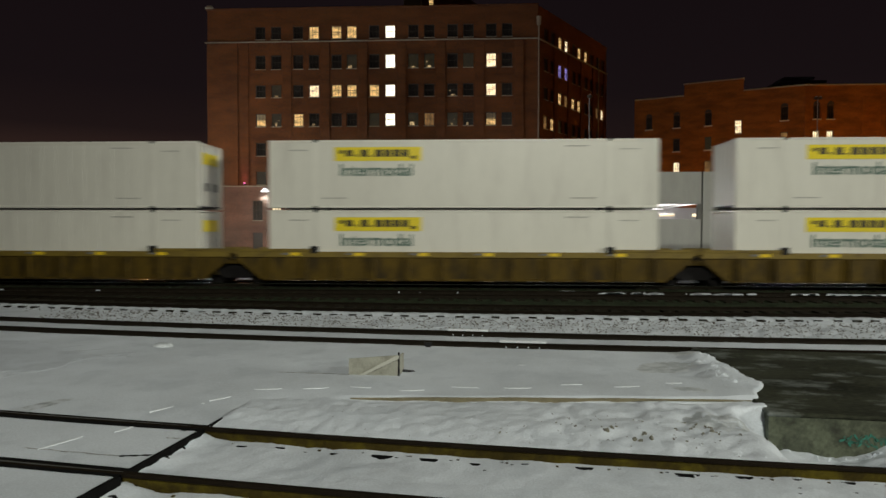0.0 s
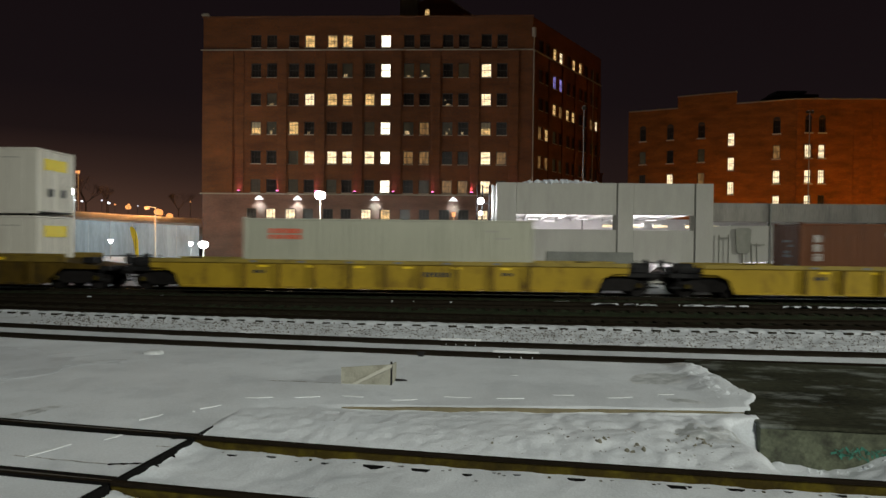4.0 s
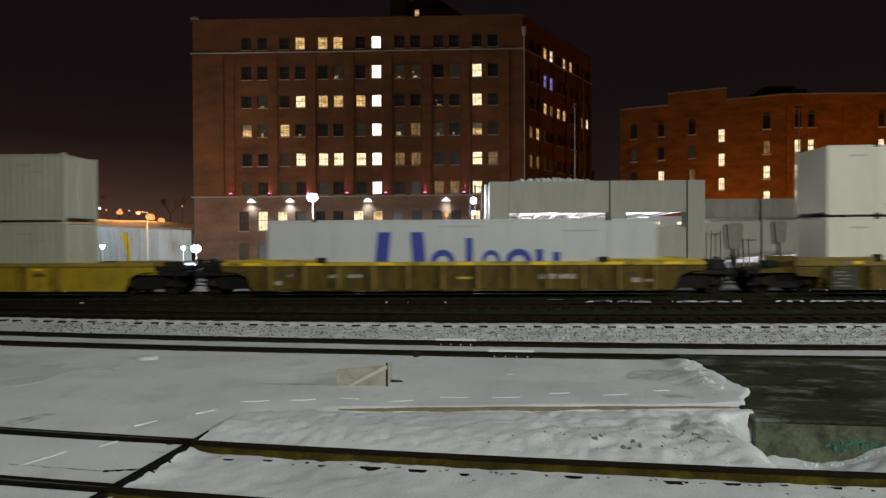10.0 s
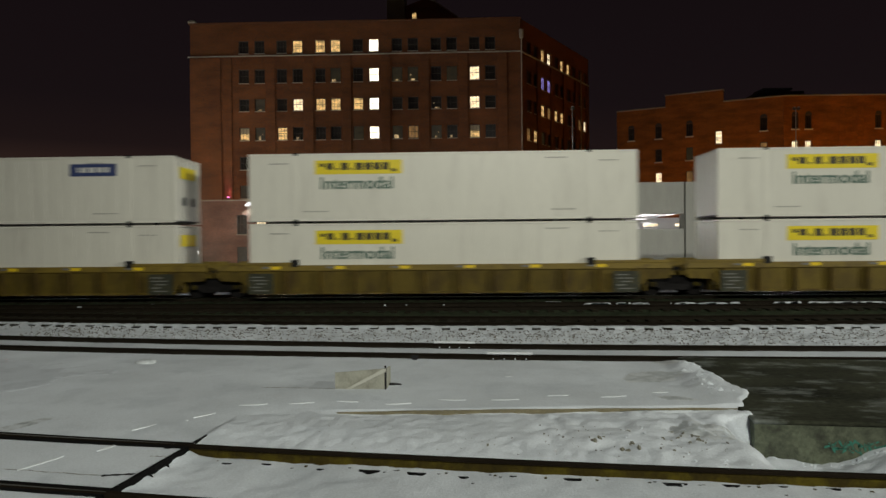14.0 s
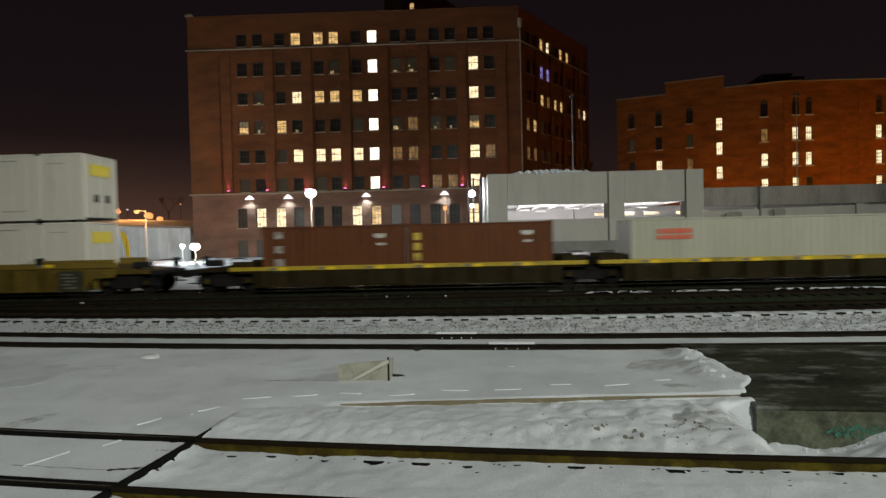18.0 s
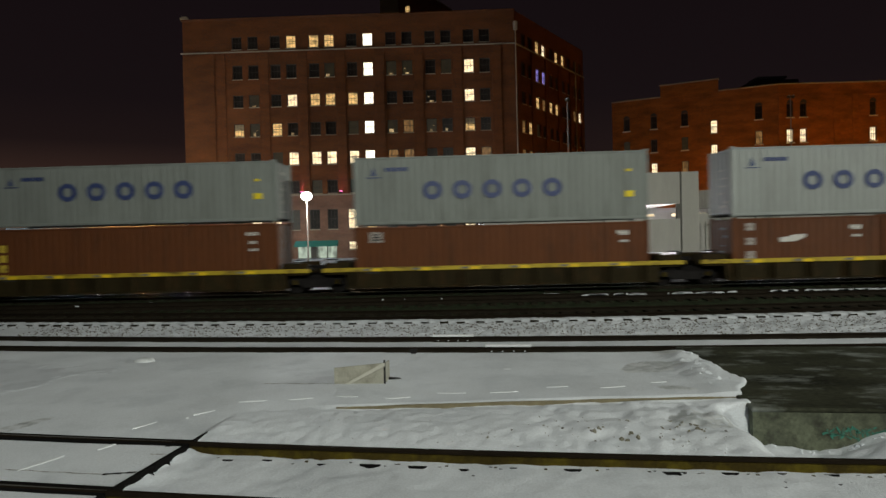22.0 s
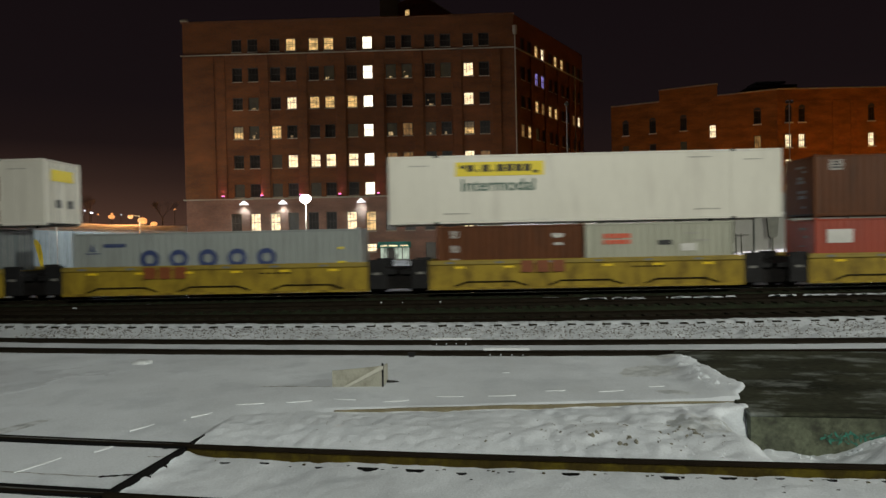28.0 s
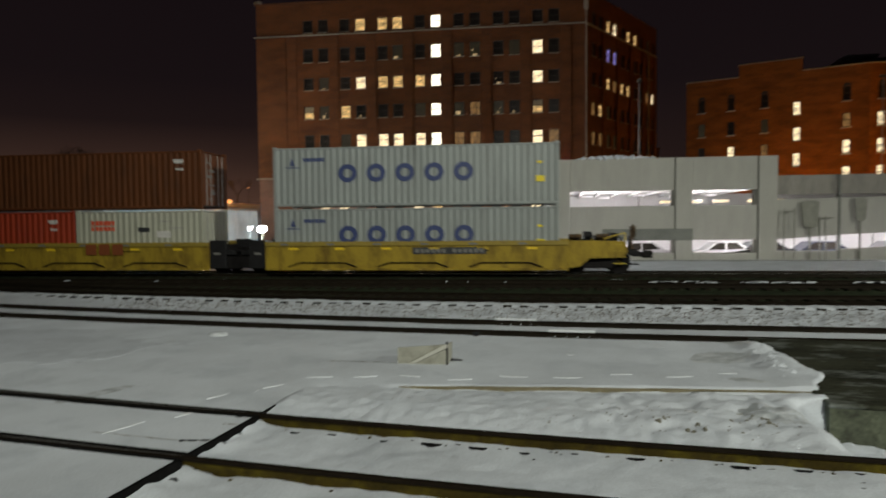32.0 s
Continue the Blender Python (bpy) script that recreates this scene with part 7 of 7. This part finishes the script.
        if out < 0:
            yb = y - 0.004 if kind == "bright" else y - 0.104
            if kind == "bright":
                if stencil:
                    for k in range(3):
                        part("stencil_block", box(bm_new(), stencil - 0.25 + 0.64 * k, stencil - 0.25 + 0.64 * k + 0.50, y - 0.072, y - 0.061, 0.86, 1.34), MARK_RED, w, "faded red stencil block")
                if plate:
                    pl = part("number_plate", box(bm_new(), plate, plate + 3.1, y - 0.010, y - 0.001, 0.86, 1.14), PLATE_DARK, w, "black plate with pale unreadable marks")
                    for k in range(13):
                        if k != 6:
                            part("stencil_bar", box(bm_new(), plate + 0.12 + 0.225 * k, plate + 0.28 + 0.225 * k, y - 0.015, y - 0.011, 0.92, 1.08), MARK_DIM, pl)
                for q in (0.18, 0.5, 0.82):
                    bm = bm_new()
                    pts = [(length * q - 1.5, 0.32), (length * q - 1.2, 0.42), (length * q - 1.0, 0.50), (length * q + 1.0, 0.50), (length * q + 1.2, 0.42), (length * q + 1.5, 0.32)]
                    for p, r in zip(pts, pts[1:]):
                        rod(bm, (p[0], y - 0.03, p[1]), (r[0], y - 0.03, r[1]), 0.035, n=6)
                    part("sill_pipe", bm, WELL_DARK, w, "dark curved pipe along the sill")
                bars(w, 8.0, 0.98, 8, 0.13, 0.06, WELL_DARK, 1.40, seed=15)
            else:
                for x0 in ((0.02, length - 1.07) if kind == "dirty" else (0.5, length - 1.3)):
                    if kind == "dirty":
                        pl = part("stencil_plate", box(bm_new(), x0, x0 + 1.05, y - 0.162, y - 0.152, 0.20, 1.05), PLATE_GRIMY, w, "grimy dark stencil plate")
                        for z, a, b in ((0.88, 0.12, 0.62), (0.74, 0.12, 0.80), (0.60, 0.30, 0.74), (0.46, 0.12, 0.52), (0.32, 0.20, 0.82)):
                            part("stencil_bar", box(bm_new(), x0 + a, x0 + b, y - 0.168, y - 0.163, z, z + 0.045), MARK_DIM, pl)
                    elif kind != "brown":
                        bars(w, x0, 0.8, 3, 0.14, 0.13, PLATE_DARK, 1.402, seed=int(x0))
                if rusty:
                    for x0, x1, z0, z1 in ((11.3, 11.95, 0.66, 0.86), (12.1, 12.85, 0.66, 0.86), (2.55, 3.0, 0.72, 0.86), (3.4, 4.0, 0.72, 0.86), (0.3, 0.62, 0.42, 0.60), (0.75, 1.05, 0.78, 0.90), (15.1, 15.45, 0.50, 0.70), (15.6, 15.95, 0.52, 0.64)):
                        part("stencil_bar", box(bm_new(), x0, x1, y - 0.006, y - 0.001, z0, z1), MARK_PALE, w, "worn pale stencil")
                    part("stencil_bar", box(bm_new(), 7.95, 8.55, y - 0.006, y - 0.001, 0.66, 0.75), SAFETY_WORN, w, "worn yellow stencil")
                elif kind == "plain":
                    for k in range(8):
                        part("stencil_bar", box(bm_new(), length * 0.62 + 0.16 * k, length * 0.62 + 0.16 * k + 0.11, y - 0.006, y - 0.001, 0.72, 0.92), PLATE_DARK, w)
    # floor of the well, bulkheads
    part("floor_frame", box(bm_new(), 0.0, length, -1.33, 1.33, 0.20, 0.25), STEEL_BLACK, w)
    for x in (-0.33, length + 0.25):
        part("bulkhead", box(bm_new(), x, x + 0.08, -1.33, 1.33, 0.22, 1.28), paint, w)
    end_paint = STEEL_BLACK if kind == "bright" else paint
    gap = 1.55
    for s, free in ((-1, left_free), (1, right_free)):
        x_in = -0.36 if s < 0 else length + 0.36
        if kind == "plain":
            x_out = (-(19.4 - length) / 2 - 0.3) if s < 0 else length + (19.4 - length) / 2 + 0.3
            tx = -(19.2 - length) / 2 if s < 0 else length + (19.2 - length) / 2
        else:
            x_out = x_in + s * (1.15 if not free else 2.3)
            tx = -gap if s < 0 else length + gap
        a, b = sorted((x_in, x_out))
        part("end_deck", slab(bm_new(), [(a, 0.86), (b, 0.86), (b, 1.0 if s > 0 else 1.24), (a, 1.24 if s > 0 else 1.0)], "y", -1.25, 1.25), end_paint, w)
        part("centre_sill", box(bm_new(), a, b, -0.35, 0.35, 0.62, 0.858), STEEL_BLACK, w)
        for out in (-1, 1):
            y0, y1 = sorted((out * 1.26, out * 1.38))
            if kind == "bright" and free:
                part("end_sheet", slab(bm_new(), [(x_in, 0.26), (x_in + s * 0.45, 0.34), (x_in + s * 0.85, 0.66), (x_in + s * 2.2, 0.70), (x_in + s * 2.35, 0.95), (x_in + s * 2.25, 1.36), (x_in, 1.40)][::s], "y", y0, y1), paint, w, "yellow end sheet over the truck")
            elif kind == "bright":
                part("end_post", box(bm_new(), *sorted((x_in, x_in + s * 0.75)), y0, y1, 0.25, 1.48, bevel=0.02), STEEL_BLACK, w, "black end frame")
                part("end_tag", box(bm_new(), *sorted((x_in + s * 0.2, x_in + s * 0.5)), min(y0, y1) - 0.01 if out < 0 else max(y0, y1), min(y0, y1) if out < 0 else max(y0, y1) + 0.01, 0.85, 0.95), MARK_DIM, w, "small pale tag")
            elif kind == "dark":
                part("end_post", box(bm_new(), *sorted((x_in, x_in + s * 0.9)), y0, y1, 0.78, 1.28, bevel=0.02), paint, w)
        # grab irons
        bm = bm_new()
        gx = x_in + s * (0.35 if kind != "plain" else 1.4)
        rod(bm, (gx, -1.3, 1.25), (gx, -1.3, 1.42), 0.025, n=6)
        rod(bm, (gx + s * 0.5, -1.3, 1.2), (gx + s * 0.5, -1.3, 1.42), 0.025, n=6)
        rod(bm, (gx, -1.3, 1.42), (gx + s * 0.5, -1.3, 1.42), 0.025, n=6)
        part("grab_iron", bm, STEEL_BLACK, w)
        if free or kind == "plain":
            build_truck(w, tx)
            c0 = x_out + s * (1.1 if kind == "plain" else 0.4)
            part("coupler", box(box(bm_new(), *sorted((c0, c0 + s * 0.55)), -0.10, 0.10, 0.66, 0.86, bevel=0.02), *sorted((c0 + s * 0.45, c0 + s * 0.85)), -0.17, 0.17, 0.60, 0.92, bevel=0.04), TRUCK, w, "rusty black coupler")
            deep = 1.25 if kind == "plain" else 0.5
            part("end_platform", box(bm_new(), *sorted((x_out, x_out + s * deep)), -1.2, 1.2, 0.80, 0.98, bevel=0.02), STEEL_BLACK, w, "dark end platform")
            for out in (-1, 1):
                part("corner_step", box(box(bm_new(), *sorted((x_out + s * (deep - 0.4), x_out + s * (deep - 0.34))), out * 1.2 - 0.03, out * 1.2 + 0.03, 0.35, 1.45), *sorted((x_out + s * (deep - 0.34), x_out + s * deep)), out * 1.2 - 0.03, out * 1.2 + 0.03, 0.38, 0.44), STEEL_BLACK, w)
            part("hand_rail", rod(rod(bm_new(), (x_out + s * (deep - 0.1), -1.15, 1.42), (x_out + s * (deep - 0.1), 1.15, 1.42), 0.025, n=6), (x_out + s * (deep - 0.1), 0.5, 0.98), (x_out + s * (deep - 0.1), 0.5, 1.5), 0.03, n=6), STEEL_BLACK, w)
            part("brake_wheel", rod(bm_new(), (x_out + s * (deep - 0.15), 0.5, 1.28), (x_out + s * (deep - 0.05), 0.5, 1.28), 0.24, 0.24, 16), STEEL_BLACK, w)
            if kind == "plain":
                part("cross_frame", box(bm_new(), *sorted((x_out - s * 0.4, x_out + s * 0.9)), -0.95, 0.95, 0.985, 1.20, bevel=0.03), STEEL_BLACK, w, "black cross frame")
                part("air_reservoir", rod(bm_new(), (x_out + s * 0.2, -0.75, 1.2), (x_out + s * 1.0, -0.75, 1.2), 0.2, n=12), STEEL_BLACK, w)
            if kind == "bright":
                part("brake_stand", rod(box(bm_new(), *sorted((x_out + s * 0.25, x_out + s * 0.35)), -0.75, -0.45, 0.98, 1.95, bevel=0.02), (x_out + s * 0.36, -0.6, 1.75), (x_out + s * 0.44, -0.6, 1.75), 0.27, n=16), RUSTY_FRAME, w, "rusty brown brake stand with its wheel")
                for q, (u, d, z) in enumerate(((0.1, 0.45, 1.62), (0.7, 0.30, 1.74), (1.15, 0.5, 1.58), (1.75, 0.3, 1.66))):
                    part("end_gear", box(rod(bm_new(), (x_in + s * u, -0.9, 1.56), (x_in + s * (u + d), -0.9, 1.56), 0.09, n=8), *sorted((x_in + s * u, x_in + s * (u + d))), -0.7, 0.3, 1.24, z, bevel=0.03), STEEL_BLACK if q % 2 else RUSTY_FRAME, w, "grimy brake gear")
                for q in range(4):
                    part("ladder_rung", rod(bm_new(), (x_out - s * 0.5, -1.36, 0.45 + 0.26 * q), (x_out - s * 0.02, -1.36, 0.45 + 0.26 * q), 0.022, n=6), SAFETY_WORN, w)
                part("grab_rail", rod(rod(bm_new(), (x_out - s * 0.05, -1.33, 0.95), (x_out - s * 0.05, -1.33, 1.7), 0.028, n=6), (x_out - s * 0.05, -1.33, 1.7), (x_out - s * 0.9, -1.33, 1.45), 0.028, n=6), SAFETY_WORN, w)
            part("brake_box", box(bm_new(), *sorted((x_out - s * 0.8, x_out - s * 0.3)), -1.1, -0.5, 1.10, 1.36, bevel=0.03), STEEL_BLACK, w)
        elif s > 0:
            build_truck(w, length + gap)
            part("joint_casting", box(bm_new(), length + gap - 0.5, length + gap + 0.5, -0.4, 0.4, 0.80, 1.15, bevel=0.06), TRUCK, w, "black articulation casting")
    return w


def set_out(ob, u, z=0.0):
    ob.matrix_basis = pose(u, TRACK_5, z)
    MOVING.append((ob, u, z))
    return ob


Z1 = 0.255
Z2 = Z1 + HGT + 0.030
PROTO = {}


ZS = Z1 + STD + 0.030
ZD = Z1 - 0.105


def load(key, maker, u, z, label=""):
    """Put a container on the train: the first of a kind is built, the rest are copies."""
    if key not in PROTO:
        PROTO[key] = maker()
        ob = PROTO[key]
    else:
        ob = copy_thing(PROTO[key], pose(u, TRACK_5, z))
    tagged(ob, label, group="train containers")
    return set_out(ob, u, z)


def car(kind, length, left_free, right_free, u, stencil=0.0, plate=0.0):
    key = (kind, length, left_free, right_free, stencil, plate)
    if key not in PROTO:
        PROTO[key] = build_well(*key)
        ob = PROTO[key]
    else:
        ob = copy_thing(PROTO[key], pose(u, TRACK_5, 0))
    tagged(ob, group="train well cars")
    return set_out(ob, u)


L53, L40, L20 = 16.15, 12.19, 6.06
for i, u in enumerate((-28.06, -8.86, 10.33)):
    car("brown", L53, False, i == 2, u)
    load("logo", lambda: yellow_logo_box(seed=2), u, Z1)
    load("logo", None, u, Z2)
car("plain", L40, True, True, 35.40)
load("orange", orange_mark_box, 35.40, Z1)
car("plain", L40, True, True, 58.36)
load("brown_oval", lambda: brown_box(mark=True, ladder=True, tall=HGT, label="oxide brown ribbed container with a pale oval mark"), 58.36, Z1)
car("plain", L40, True, True, 81.52)
load("orange", None, 81.52, Z1)
load("orange", None, 81.52, Z2)
car("rusty", L53, True, True, 102.42)
load("royal", royal_blocks_box, 102.42, Z1)
for i, u in enumerate((125.41, 144.69, 164.07)):
    car("dirty", L53, i == 0, i == 2, u)
    load("logo", None, u, Z1)
    if i == 0:
        load("logo_blue", lambda: yellow_logo_box(True, seed=7), u, Z2)
    else:
        load("logo", None, u, Z2)
for i, u in enumerate((187.71, 203.08, 218.65, 234.09, 249.66)):
    car("dark", L40, i == 0, i == 4, u)
load("brown_20", lambda: brown_box(L20, label="short oxide brown container with pale stencils"), 187.71, ZD)
load("brown_20_hazard", lambda: brown_box(L20, ladder=True, left=False, label="short oxide brown container with yellow hazard blocks"), 187.71 + 6.13, ZD)
load("orange_low", lambda: orange_mark_box(tall=STD), 203.08, ZD)
load("brown_hazard", lambda: brown_box(ladder=True, left=False, tall=HGT, label="oxide brown ribbed container with yellow hazard blocks"), 218.65, ZD)
load("rings_dull_low", lambda: blue_rings_box(STD, BOX_GREY_DULL, "dull"), 218.65, ZD + HGT + 0.03)
load("brown_plain", lambda: label_plate(brown_box(left=False)), 234.09, ZD)
load("rings_dull", lambda: blue_rings_box(HGT, BOX_GREY_DULL, "dull"), 234.09, ZD + STD + 0.03)
load("brown_20_mark", lambda: brown_box(L20, mark=True, label="short oxide brown container with a pale smeared mark"), 249.66, ZD)
load("brown_20_mark", None, 249.66 + 6.13, ZD)
load("rings", blue_rings_box, 249.66, ZD + STD + 0.03)
for i, u in enumerate((269.32, 284.76, 300.19, 315.68, 331.14)):
    car("bright", L40, i == 0, i == 4, u, (0.0, 3.4, 3.7, 7.0, 0.0)[i], (2.65, 0.0, 0.0, 0.0, 6.1)[i])
load("slate", slate_box, 269.32, Z1)
load("logo_plain", lambda: yellow_logo_box(plain=True, seed=9), 267.54, Z2)
for x in (1.86, 14.08):
    for w, z0, z1 in ((0.05, 0.2, 2.75), (0.12, 1.1, 2.1), (0.09, 0.2, 0.7)):
        flat(PROTO["logo_plain"], "rust_streak", x, x + w, z0, z1, RUST, 1.299, "rusty streak down the lifting post", 0.006 + w * 0.02)
load("rings_low", lambda: blue_rings_box(STD), 284.76, Z1)
load("brown_20", None, 300.19, Z1)
load("orange_20", lambda: orange_mark_box(L20, STD), 300.19 + 6.13, Z1)
flat(PROTO["orange_20"], "patch", 3.0, 3.55, 1.62, 1.82, PLATE_DARK, 1.22, "dark patch", 0.010)
flat(PROTO["orange_20"], "patch", 3.9, 4.55, 1.36, 1.66, MARK_WHITE, 1.22, "pale smear", 0.010)
load("logo", None, 298.21, ZS)
load("red_20", lambda: brown_box(L20, BOX_RED, "short red container with a pale block mark", left=False), 315.68, Z1)
load("orange_20", None, 315.68 + 6.13, Z1)
load("brown_plain", None, 315.68, ZS)
load("rings_low", None, 331.14, Z1)
load("rings_low", None, 331.14, ZS)
flat(PROTO["red_20"], "name_block", 0.50, 1.55, 1.56, 2.12, MARK_WHITE, 1.22, "pale name block", 0.01)


def motions():
    """The train runs west; its wheels roll."""
    times = [32.0 * k / 16 for k in range(17)]
    for ob, u, z in MOVING:
        walk(ob, [(t, pose(u - travelled(t), TRACK_5, z)) for t in times])
    spin = [32.0 * k / 540 for k in range(541)]
    turned = [(t, -math.degrees(travelled(t) / 0.46)) for t in spin]
    for ob, u, z in MOVING:
        for t in ob.children:
            if t.name.startswith("truck"):
                for wheel in t.children:
                    if wheel.name.startswith("wheelset"):
                        x = wheel.location.x
                        walk(wheel, [(s, pose(x, 0, 0.46, 0, d, 0)) for s, d in turned])


motions()
